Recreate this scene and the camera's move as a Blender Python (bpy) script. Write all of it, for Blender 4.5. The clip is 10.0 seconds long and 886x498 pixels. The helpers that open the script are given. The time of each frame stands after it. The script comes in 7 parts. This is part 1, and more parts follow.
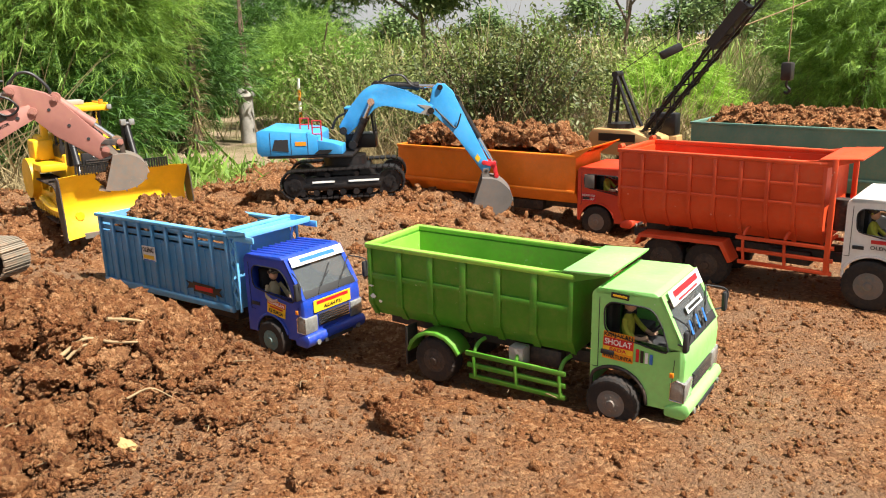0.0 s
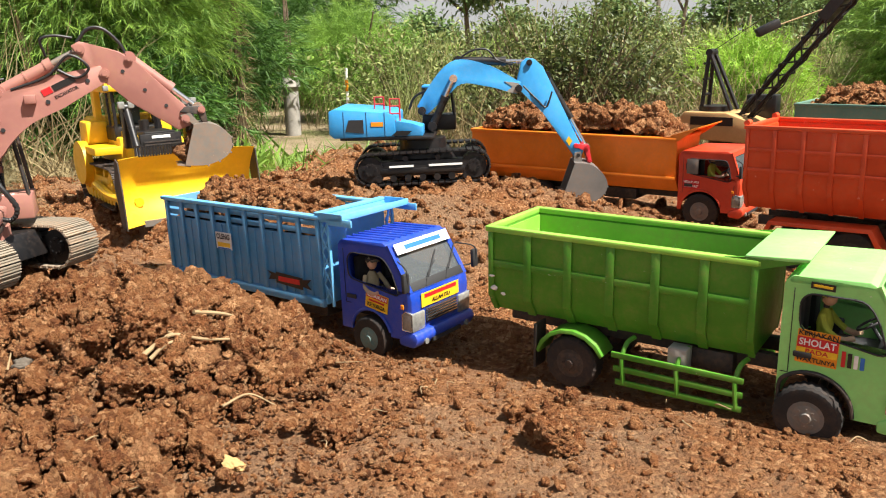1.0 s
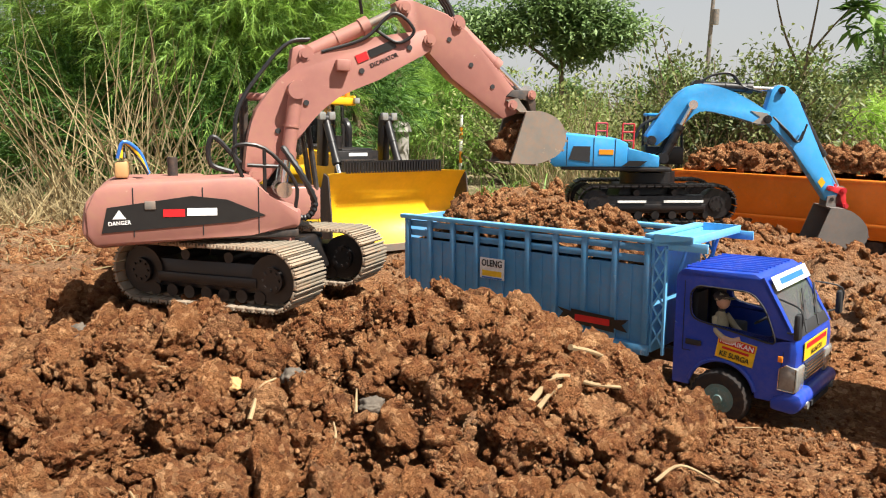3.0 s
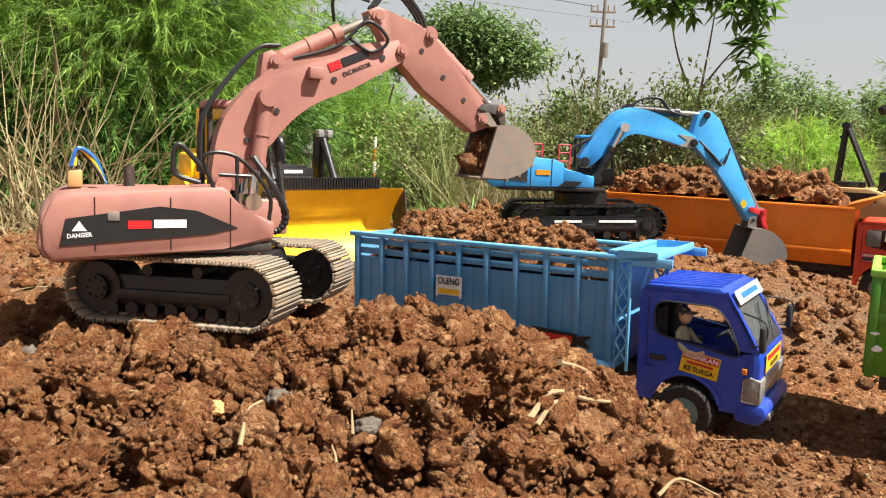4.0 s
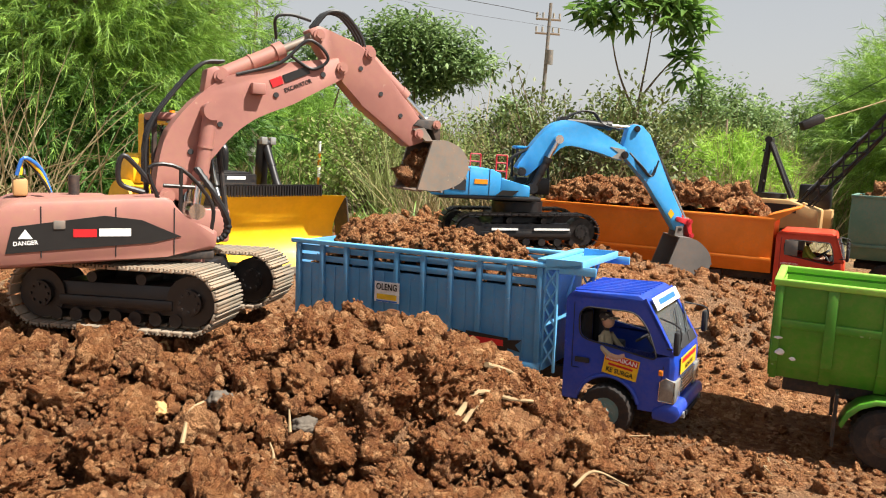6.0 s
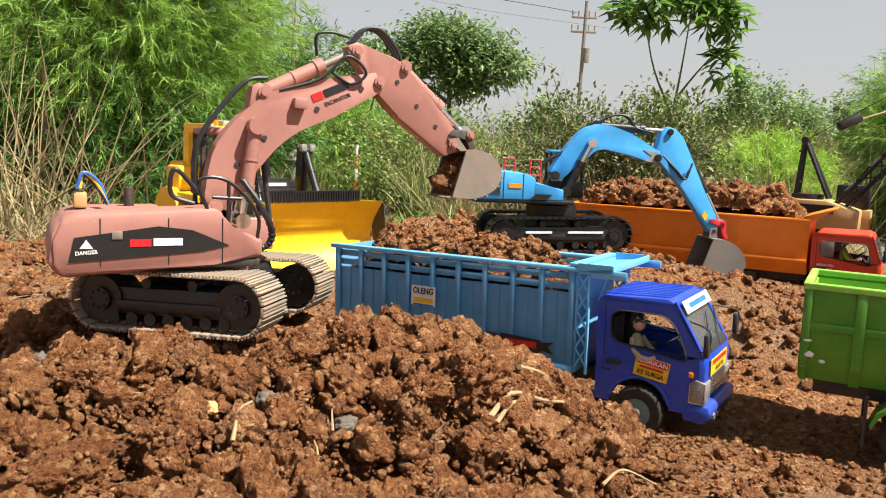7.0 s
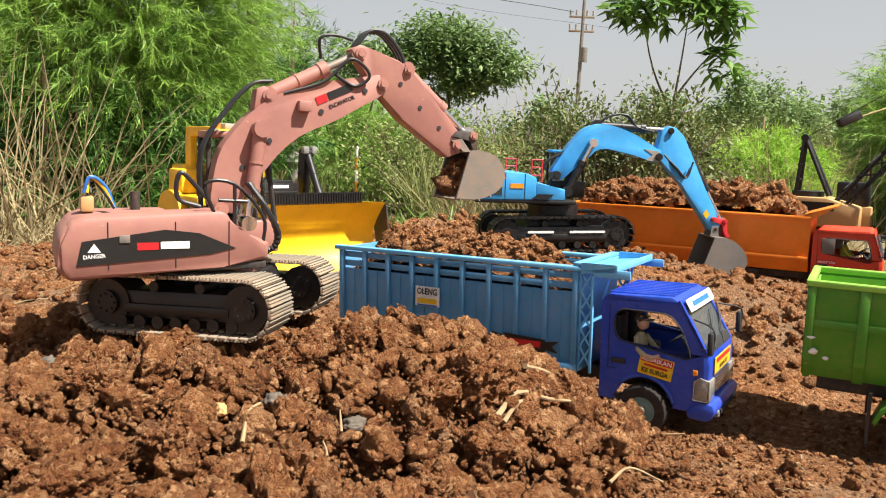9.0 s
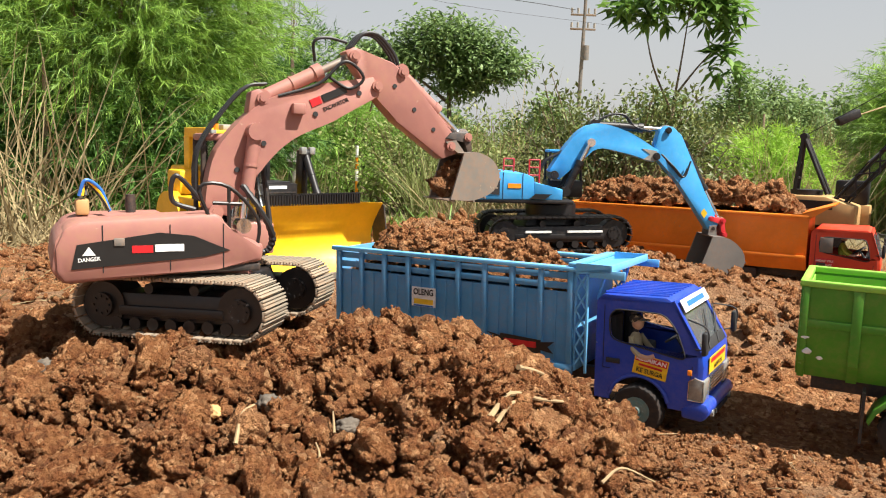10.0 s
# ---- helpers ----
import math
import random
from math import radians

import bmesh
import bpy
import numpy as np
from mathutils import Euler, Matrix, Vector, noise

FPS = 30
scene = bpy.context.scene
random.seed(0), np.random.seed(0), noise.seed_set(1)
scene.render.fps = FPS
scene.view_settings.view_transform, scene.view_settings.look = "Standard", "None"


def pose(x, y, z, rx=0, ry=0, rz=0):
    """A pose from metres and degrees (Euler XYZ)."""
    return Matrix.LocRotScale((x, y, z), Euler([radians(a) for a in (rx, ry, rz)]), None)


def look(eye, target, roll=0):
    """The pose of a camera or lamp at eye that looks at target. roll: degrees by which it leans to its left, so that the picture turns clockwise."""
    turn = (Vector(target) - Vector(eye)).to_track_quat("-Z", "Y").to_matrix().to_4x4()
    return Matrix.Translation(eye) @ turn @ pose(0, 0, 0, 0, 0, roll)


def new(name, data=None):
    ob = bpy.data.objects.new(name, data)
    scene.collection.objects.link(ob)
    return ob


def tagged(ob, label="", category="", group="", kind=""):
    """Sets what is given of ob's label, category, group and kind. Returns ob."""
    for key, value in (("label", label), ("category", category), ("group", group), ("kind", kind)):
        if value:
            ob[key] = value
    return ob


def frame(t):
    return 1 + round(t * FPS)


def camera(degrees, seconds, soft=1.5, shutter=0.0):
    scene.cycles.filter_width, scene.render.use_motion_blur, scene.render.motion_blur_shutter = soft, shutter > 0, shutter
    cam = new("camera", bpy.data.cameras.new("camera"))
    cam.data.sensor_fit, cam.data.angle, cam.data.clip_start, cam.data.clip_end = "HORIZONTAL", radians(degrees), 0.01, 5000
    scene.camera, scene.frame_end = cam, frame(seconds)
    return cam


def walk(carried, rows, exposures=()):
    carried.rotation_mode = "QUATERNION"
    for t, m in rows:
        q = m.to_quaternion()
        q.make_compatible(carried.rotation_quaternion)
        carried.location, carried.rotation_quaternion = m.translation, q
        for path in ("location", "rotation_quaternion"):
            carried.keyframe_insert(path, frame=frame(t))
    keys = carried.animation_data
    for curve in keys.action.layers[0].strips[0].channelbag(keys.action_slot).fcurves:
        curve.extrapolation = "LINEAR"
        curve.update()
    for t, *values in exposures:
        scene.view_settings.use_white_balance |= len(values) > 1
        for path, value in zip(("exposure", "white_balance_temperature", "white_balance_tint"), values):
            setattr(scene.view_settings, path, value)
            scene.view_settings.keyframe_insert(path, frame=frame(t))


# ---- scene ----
cam = camera(57.7, 10.0, soft=1.1)
PATH = [
    (0, (0.027, 0.085, 0.713), (0.002, 2.02, 0.209), -1.3),
    (0.5, (-0.055, 0.214, 0.659), (-0.082, 2.15, 0.157), -1.4),
    (1, (-0.2, 0.328, 0.616), (-0.278, 2.263, 0.119), -1.5),
    (1.5, (-0.368, 0.458, 0.573), (-0.526, 2.389, 0.077), -1.4),
    (2, (-0.559, 0.6, 0.512), (-0.755, 2.53, 0.026), -0.6),
    (2.5, (-0.718, 0.638, 0.489), (-0.923, 2.579, 0.055), 0.4),
    (3, (-0.807, 0.643, 0.46), (-0.945, 2.611, 0.13), 1.0),
    (4.5, (-0.947, 0.685, 0.428), (-0.723, 2.656, 0.174), 2.6),
    (5, (-0.924, 0.687, 0.415), (-0.659, 2.654, 0.168), 3.0),
    (6.5, (-0.916, 0.564, 0.471), (-0.695, 2.536, 0.22), 2.6),
    (7, (-0.919, 0.557, 0.472), (-0.757, 2.534, 0.219), 2.3),
    (7.5, (-0.911, 0.559, 0.468), (-0.762, 2.537, 0.214), 2.2),
    (8, (-0.913, 0.556, 0.474), (-0.76, 2.534, 0.22), 1.8),
    (8.5, (-0.922, 0.545, 0.477), (-0.763, 2.523, 0.222), 1.8),
    (9, (-0.928, 0.551, 0.473), (-0.765, 2.529, 0.221), 1.8),
    (9.5, (-0.92, 0.55, 0.474), (-0.763, 2.527, 0.218), 1.8),
    (10, (-0.915, 0.545, 0.479), (-0.758, 2.522, 0.223), 1.6),
]
walk(cam, [(t, look(eye, target, roll)) for t, eye, target, roll in PATH], [(0.0, 1.20), (10.0, 1.20)])

# ---- world and sun ----
world = bpy.data.worlds.new("sky")
scene.world = world
world.use_nodes = True
wn, wl = world.node_tree.nodes, world.node_tree.links
sky = wn.new("ShaderNodeTexSky")
sky.sky_type, sky.sun_disc = "NISHITA", False
SUN_DIR = Vector((0.65, -0.385, 1.20)).normalized()
sky.sun_elevation = math.asin(SUN_DIR.z)
sky.sun_rotation = math.atan2(SUN_DIR.x, SUN_DIR.y)
sky.dust_density, sky.air_density = 4.0, 1.2
haze = wn.new("ShaderNodeMix")
haze.data_type = "RGBA"
haze.inputs["Factor"].default_value = 0.62
# hazy white sky, paler towards the horizon
wco = wn.new("ShaderNodeTexCoord")
wsep = wn.new("ShaderNodeSeparateXYZ")
wl.new(wco.outputs["Generated"], wsep.inputs[0])
wramp = wn.new("ShaderNodeValToRGB")
wramp.color_ramp.elements[0].position, wramp.color_ramp.elements[0].color = 0.0, (1.0, 1.0, 1.0, 1)
wramp.color_ramp.elements[1].position, wramp.color_ramp.elements[1].color = 0.75, (0.34, 0.37, 0.42, 1)
wl.new(wsep.outputs["Z"], wramp.inputs[0])
wmul = wn.new("ShaderNodeVectorMath")
wmul.operation = "SCALE"
wmul.inputs["Scale"].default_value = 10.5
wl.new(wramp.outputs[0], wmul.inputs[0])
wl.new(wmul.outputs[0], haze.inputs["B"])
wl.new(sky.outputs[0], haze.inputs["A"])
wl.new(haze.outputs["Result"], wn["Background"].inputs[0])
wn["Background"].inputs[1].default_value = 0.038
sun = new("sun", bpy.data.lights.new("sun", "SUN"))
sun.data.energy, sun.data.angle, sun.data.color = 5.0, radians(0.6), (1.0, 0.95, 0.86)
sun.matrix_world = look(SUN_DIR * 20, (0, 0, 0))


# ---- materials ----
def mat_base(name, rough=0.5, metal=0.0):
    m = bpy.data.materials.new(name)
    m.use_nodes = True
    b = m.node_tree.nodes["Principled BSDF"]
    b.inputs["Roughness"].default_value, b.inputs["Metallic"].default_value = rough, metal
    return m, m.node_tree.nodes, m.node_tree.links, b


def noise_node(n, l, scale, detail=4.0, rough=0.6, coord=None):
    t = n.new("ShaderNodeTexNoise")
    t.inputs["Scale"].default_value, t.inputs["Detail"].default_value, t.inputs["Roughness"].default_value = scale, detail, rough
    if coord:
        l.new(coord, t.inputs["Vector"])
    return t


def ramp(n, l, src, stops):
    r = n.new("ShaderNodeValToRGB")
    while len(r.color_ramp.elements) < len(stops):
        r.color_ramp.elements.new(0.5)
    for e, (p, c) in zip(r.color_ramp.elements, stops):
        e.position, e.color = p, (*c, 1)
    l.new(src, r.inputs[0])
    return r


def mix(n, l, fac, a, b):
    x = n.new("ShaderNodeMix")
    x.data_type = "RGBA"
    for key, v in (("Factor", fac), ("A", a), ("B", b)):
        if isinstance(v, (int, float)):
            x.inputs[key].default_value = v
        elif isinstance(v, tuple):
            x.inputs[key].default_value = (*v, 1)
        else:
            l.new(v, x.inputs[key])
    return x.outputs["Result"]


def bump(n, l, b, height, strength, dist):
    k = n.new("ShaderNodeBump")
    k.inputs["Strength"].default_value, k.inputs["Distance"].default_value = strength, dist
    l.new(height, k.inputs["Height"])
    l.new(k.outputs[0], b.inputs["Normal"])


DUST = (0.36, 0.20, 0.11)


def paint(name, col, rough=0.38, dust=0.35, chips=None, metal=0.0, vary=0.12):
    """Model paint: uneven tone, a film of soil dust in patches and on upward faces, chipped spots."""
    m, n, l, b = mat_base(name, rough, metal)
    co = n.new("ShaderNodeTexCoord").outputs["Object"]
    big = noise_node(n, l, 9, 5, 0.65, co)
    fine = noise_node(n, l, 90, 4, 0.7, co)
    dark = tuple(c * (1 - vary * 1.6) for c in col)
    lite = tuple(min(1, c * (1 + vary)) for c in col)
    base = ramp(n, l, big.outputs[0], [(0.3, dark), (0.7, lite)]).outputs[0]
    dm = n.new("ShaderNodeMath")
    dm.operation = "MULTIPLY"
    l.new(big.outputs[0], dm.inputs[0])
    l.new(fine.outputs[0], dm.inputs[1])
    dr = ramp(n, l, dm.outputs[0], [(0.2, (0, 0, 0)), (0.42, (dust, dust, dust))])
    base = mix(n, l, dr.outputs[0], base, DUST)
    if chips:
        cn = noise_node(n, l, 38, 6, 0.75, co)
        cr = ramp(n, l, cn.outputs[0], [(0.66, (0, 0, 0)), (0.69, (1, 1, 1))])
        base = mix(n, l, cr.outputs[0], base, chips)
    l.new(base, b.inputs["Base Color"])
    rr = n.new("ShaderNodeMapRange")
    rr.inputs["To Min"].default_value, rr.inputs["To Max"].default_value = rough - 0.1, rough + 0.3
    l.new(fine.outputs[0], rr.inputs[0])
    l.new(rr.outputs[0], b.inputs["Roughness"])
    bump(n, l, b, fine.outputs[0], 0.12, 0.001)
    return m


def soil(name, tone=1.0, dry=0.0):
    """Red laterite soil: crumbs of ochre, rust and dark brown, gathered in patches; sunlit and shaded tones are partly
    in the colour.
    """
    m, n, l, b = mat_base(name, 0.95)
    b.inputs["Specular IOR Level"].default_value = 0.12
    co = n.new("ShaderNodeTexCoord").outputs["Object"]
    isl = n.new("ShaderNodeNewGeometry").outputs["Random Per Island"]
    big = noise_node(n, l, 5, 6, 0.65, co)
    mid = noise_node(n, l, 60, 8, 0.75, co)
    fine = noise_node(n, l, 420, 5, 0.75, co)
    # crumbs: cells at two sizes on wavering coordinates
    sway = n.new("ShaderNodeVectorMath")
    sway.operation = "MULTIPLY_ADD"
    sway.inputs[1].default_value = (0.012, 0.012, 0.012)
    l.new(mid.outputs["Color"], sway.inputs[0])
    l.new(co, sway.inputs[2])
    crumb = []
    for scale in (120, 300):
        v = n.new("ShaderNodeTexVoronoi")
        v.inputs["Scale"].default_value = scale
        l.new(sway.outputs[0], v.inputs["Vector"])
        crumb.append(v)
    # ramp ends stretched beyond the soil's own tones to paint sun highlights and shade
    t = tone * 1.10
    c1 = ramp(n, l, mid.outputs[0], [(0.38, (0.065 * t, 0.022 * t, 0.010 * t)), (0.48, (0.270 * t, 0.110 * t, 0.044 * t)), (0.62, (0.72 * t, 0.40 * t, 0.19 * t))]).outputs[0]
    c2 = ramp(n, l, big.outputs[0], [(0.35, (0.233 * t, 0.080 * t, 0.032 * t)), (0.68, (0.428 * t, 0.22 * t, 0.105 * t))]).outputs[0]
    c = mix(n, l, 0.35, c1, c2)
    ir = ramp(n, l, isl, [(0.0, (0.112 * t, 0.045 * t, 0.024 * t)), (0.30, (0.279 * t, 0.100 * t, 0.038 * t)), (0.72, (0.428 * t, 0.190 * t, 0.072 * t)), (0.90, (0.68 * t, 0.38 * t, 0.19 * t)), (0.97, (0.140 * t, 0.10 * t, 0.07 * t))]).outputs[0]
    c = mix(n, l, 0.46, c, ir)
    sep = n.new("ShaderNodeSeparateColor")
    l.new(crumb[0].outputs["Color"], sep.inputs[0])
    cc = ramp(n, l, sep.outputs[0], [(0.0, (0.093 * t, 0.034 * t, 0.017 * t)), (0.35, (0.279 * t, 0.098 * t, 0.036 * t)), (0.75, (0.409 * t, 0.19 * t, 0.078 * t)), (1.0, (0.80 * t, 0.46 * t, 0.23 * t))]).outputs[0]
    c = mix(n, l, 0.50, c, cc)
    if dry:
        pale = noise_node(n, l, 2.6, 7, 0.7, co)
        pf = ramp(n, l, pale.outputs[0], [(0.42, (0, 0, 0)), (0.62, (dry, dry, dry))]).outputs[0]
        c = mix(n, l, pf, c, (0.36, 0.235, 0.145))
    l.new(c, b.inputs["Base Color"])
    # rounded crumbs stand proud of the gaps between them
    h = None
    for src, k in ((crumb[0].outputs["Distance"], -0.8), (crumb[1].outputs["Distance"], -0.4), (fine.outputs[0], 0.5), (mid.outputs[0], 2.2)):
        q = n.new("ShaderNodeMath")
        q.operation = "MULTIPLY_ADD"
        l.new(src, q.inputs[0])
        q.inputs[1].default_value = k
        if h:
            l.new(h, q.inputs[2])
        h = q.outputs[0]
    bump(n, l, b, h, 1.0, 0.014)
    return m


def leafy(name, a, c, rough=0.55, through_light=0.35):
    """Leaves: tone differs from leaf to leaf, some light passes through."""
    m, n, l, b = mat_base(name, rough)
    isl = n.new("ShaderNodeNewGeometry").outputs["Random Per Island"]
    co = n.new("ShaderNodeTexCoord").outputs["Object"]
    big = noise_node(n, l, 3.0, 3, 0.6, co)
    f = n.new("ShaderNodeMath")
    f.operation = "MULTIPLY_ADD"
    l.new(isl, f.inputs[0])
    f.inputs[1].default_value = 0.55
    l.new(big.outputs[0], f.inputs[2])
    r = ramp(n, l, f.outputs[0], [(0.35, a), (1.0, c)])
    l.new(r.outputs[0], b.inputs["Base Color"])
    tr = n.new("ShaderNodeBsdfTranslucent")
    l.new(r.outputs[0], tr.inputs[0])
    ms = n.new("ShaderNodeMixShader")
    ms.inputs[0].default_value = through_light
    l.new(b.outputs[0], ms.inputs[1])
    l.new(tr.outputs[0], ms.inputs[2])
    l.new(ms.outputs[0], n["Material Output"].inputs[0])
    return m


def plain(name, col, rough=0.5, metal=0.0, vary=0.15, scale=60):
    m, n, l, b = mat_base(name, rough, metal)
    co = n.new("ShaderNodeTexCoord").outputs["Object"]
    t = noise_node(n, l, scale, 4, 0.65, co)
    r = ramp(n, l, t.outputs[0], [(0.3, tuple(c * (1 - vary) for c in col)), (0.7, tuple(min(1, c * (1 + vary)) for c in col))])
    l.new(r.outputs[0], b.inputs["Base Color"])
    bump(n, l, b, t.outputs[0], 0.15, 0.001)
    return m


def glass(name, tint=(0.75, 0.8, 0.8)):
    m, n, l, b = mat_base(name, 0.06)
    b.inputs["Base Color"].default_value = (*tint, 1)
    b.inputs["Transmission Weight"].default_value = 1.0
    b.inputs["IOR"].default_value = 1.2
    return m


M_SOIL = soil("red_soil")
M_SOILD = soil("dark_red_soil", 0.8)
M_GREEN = paint("green_paint", (0.060, 0.255, 0.012), 0.42, 0.22, (0.55, 0.6, 0.45))
M_LIME = paint("light_green_paint", (0.29, 0.70, 0.20), 0.35, 0.18, (0.6, 0.7, 0.5))
M_LIMEIN = paint("lime_bed_paint", (0.25, 0.55, 0.06), 0.5, 0.35, (0.6, 0.65, 0.45))
M_BLUE = paint("deep_blue_paint", (0.010, 0.055, 0.42), 0.28, 0.12)
M_STEELBLUE = paint("steel_blue_paint", (0.075, 0.29, 0.54), 0.45, 0.25, (0.3, 0.45, 0.6))
M_SKYBLUE = paint("sky_blue_paint", (0.13, 0.45, 0.78), 0.42, 0.25)
M_EXBLUE = paint("excavator_blue_paint", (0.04, 0.33, 0.72), 0.32, 0.12)
M_ORANGE = paint("orange_paint", (0.85, 0.22, 0.008), 0.42, 0.2, (0.5, 0.25, 0.1))
M_RED = paint("orange_red_paint", (0.66, 0.062, 0.010), 0.4, 0.2, (0.75, 0.35, 0.25))
M_CABRED = paint("red_cab_paint", (0.62, 0.045, 0.012), 0.38, 0.15)
M_WHITE = paint("white_paint", (0.78, 0.78, 0.76), 0.35, 0.12)
M_TEAL = paint("teal_paint", (0.10, 0.24, 0.19), 0.45, 0.25)
M_PINK = paint("dusty_salmon_paint", (0.345, 0.150, 0.125), 0.45, 0.40, (0.42, 0.25, 0.19), vary=0.1)
M_YELLOW = paint("yellow_paint", (0.83, 0.48, 0.008), 0.38, 0.12)
M_TAN = paint("tan_yellow_paint", (0.50, 0.30, 0.12), 0.45, 0.3)
M_BLACK = paint("black_paint", (0.007, 0.007, 0.008), 0.34, 0.045)
M_BLACKD = paint("dusty_black_paint", (0.022, 0.02, 0.02), 0.55, 0.22)
M_RUBBER = paint("tyre_rubber", (0.014, 0.013, 0.013), 0.72, 0.14)
M_TREAD = paint("dusty_track_steel", (0.30, 0.26, 0.20), 0.6, 0.6, metal=0.2)
M_STEEL = paint("worn_bucket_steel", (0.22, 0.20, 0.175), 0.46, 0.55, (0.45, 0.38, 0.28), metal=0.35)
M_GREYST = paint("grey_bucket_steel", (0.20, 0.19, 0.18), 0.45, 0.35, metal=0.4)
M_CHROME = plain("chrome", (0.75, 0.75, 0.74), 0.2, 1.0, 0.05)
M_RIM = paint("grey_rim", (0.14, 0.14, 0.13), 0.5, 0.4)
M_RIMTEAL = paint("teal_rim", (0.10, 0.22, 0.22), 0.5, 0.35)
M_BRASS = plain("brass_pin", (0.55, 0.36, 0.12), 0.35, 0.8)
M_REDM = paint("red_metal", (0.55, 0.02, 0.03), 0.35, 0.1)
M_HOSE = plain("black_hose", (0.014, 0.014, 0.015), 0.5)
M_GLASS = glass("window_glass")
M_SCREEN, _n, _l, _b = mat_base("dusty_windscreen", 0.08)
_b.inputs["Base Color"].default_value = (0.22, 0.24, 0.25, 1)
_b.inputs["Transmission Weight"].default_value = 0.75
_b.inputs["IOR"].default_value = 1.3
M_LAMP = plain("lamp_lens", (0.30, 0.30, 0.28), 0.12, 0.3, 0.3)
M_AMBER = plain("amber_lens", (0.8, 0.25, 0.02), 0.2)
M_INT = plain("dark_interior", (0.02, 0.02, 0.022), 0.7)
M_SKIN = plain("doll_skin", (0.55, 0.33, 0.22), 0.6)
M_KHAKI = plain("doll_khaki_cloth", (0.40, 0.33, 0.20), 0.85)
M_LIMECLOTH = plain("doll_yellow_cloth", (0.45, 0.45, 0.05), 0.85)
M_HAIR = plain("doll_dark_hair", (0.05, 0.04, 0.035), 0.8)
M_ST_W = plain("sticker_white", (0.78, 0.78, 0.76), 0.4)
M_ST_Y = plain("sticker_yellow", (0.80, 0.50, 0.02), 0.4)
M_ST_O = plain("sticker_orange", (0.80, 0.28, 0.01), 0.4)
M_ST_R = plain("sticker_red", (0.55, 0.015, 0.02), 0.4)
M_ST_K = plain("sticker_black", (0.012, 0.012, 0.012), 0.4)
M_ST_B = plain("sticker_blue", (0.03, 0.16, 0.55), 0.4)
M_STRAW = leafy("dry_straw", (0.10, 0.075, 0.035), (0.38, 0.30, 0.15), 0.75, 0.2)
M_FEATHER = leafy("feathery_leaf", (0.035, 0.115, 0.02), (0.34, 0.54, 0.09), 0.55, 0.4)
# darker copy of the feathery leaf, with inner shade put into its colour
M_FEATHERD = leafy("shade_toned_feathery_leaf", (0.02, 0.07, 0.012), (0.10, 0.22, 0.03), 0.6, 0.3)
M_NEON = leafy("fresh_fern_leaf", (0.18, 0.36, 0.03), (0.42, 0.62, 0.09), 0.55, 0.45)
M_GRASS = leafy("mixed_grass", (0.06, 0.11, 0.02), (0.30, 0.33, 0.11), 0.65, 0.3)
M_GRASSG = leafy("green_grass", (0.07, 0.17, 0.02), (0.30, 0.46, 0.08), 0.6, 0.35)
M_LEAF = leafy("bush_leaf", (0.025, 0.05, 0.012), (0.17, 0.20, 0.06), 0.5, 0.3)
M_LEAFB = leafy("bright_leaf", (0.04, 0.11, 0.02), (0.20, 0.34, 0.07), 0.45, 0.4)
M_FAR = leafy("far_tree_leaf", (0.07, 0.14, 0.045), (0.24, 0.34, 0.12), 0.6, 0.3)
M_BARK = plain("bark", (0.17, 0.12, 0.08), 0.9, 0, 0.4, 30)
M_WOOD = plain("pale_dry_wood", (0.30, 0.21, 0.11), 0.85, 0, 0.25, 40)
M_CONC = plain("concrete", (0.30, 0.28, 0.25), 0.85, 0, 0.2, 20)


# ---- mesh helpers ----
def part(name, bm, mat, parent=None, label="", m=None, sharp=35):
    me = bpy.data.meshes.new(name)
    bmesh.ops.recalc_face_normals(bm, faces=bm.faces[:])
    bm.to_mesh(me)
    bm.free()
    for k in (mat if isinstance(mat, (list, tuple)) else (mat,)):
        me.materials.append(k)
    me.polygons.foreach_set("use_smooth", [True] * len(me.polygons))
    me.set_sharp_from_angle(angle=radians(sharp))
    ob = new(name, me)
    ob.parent = parent
    if m is not None:
        ob.matrix_basis = m
    if label:
        ob["label"] = label
    return ob


def share(ob, m, parent=None):
    """Another object on the same mesh."""
    o = new(ob.name.split(".")[0], ob.data)
    o.parent = parent or ob.parent
    o.matrix_basis = m
    return o


def thing(name, m, label, category, group="", kind=""):
    ob = new(name)
    ob.empty_display_size = 0.05
    ob.matrix_world = m
    return tagged(ob, label, category, group, kind)


def B():
    return bmesh.new()


def box(bm, x0, x1, y0, y1, z0, z1, bev=0.0, m=None):
    vs = bmesh.ops.create_cube(bm, size=1)["verts"]
    t = Matrix.Translation(((x0 + x1) / 2, (y0 + y1) / 2, (z0 + z1) / 2)) @ Matrix.Diagonal((abs(x1 - x0), abs(y1 - y0), abs(z1 - z0), 1))
    bmesh.ops.transform(bm, matrix=(m @ t) if m else t, verts=vs)
    if bev:
        es = list({e for v in vs for e in v.link_edges})
        bmesh.ops.bevel(bm, geom=es, offset=bev, segments=2, affect="EDGES", profile=0.5)
    return bm


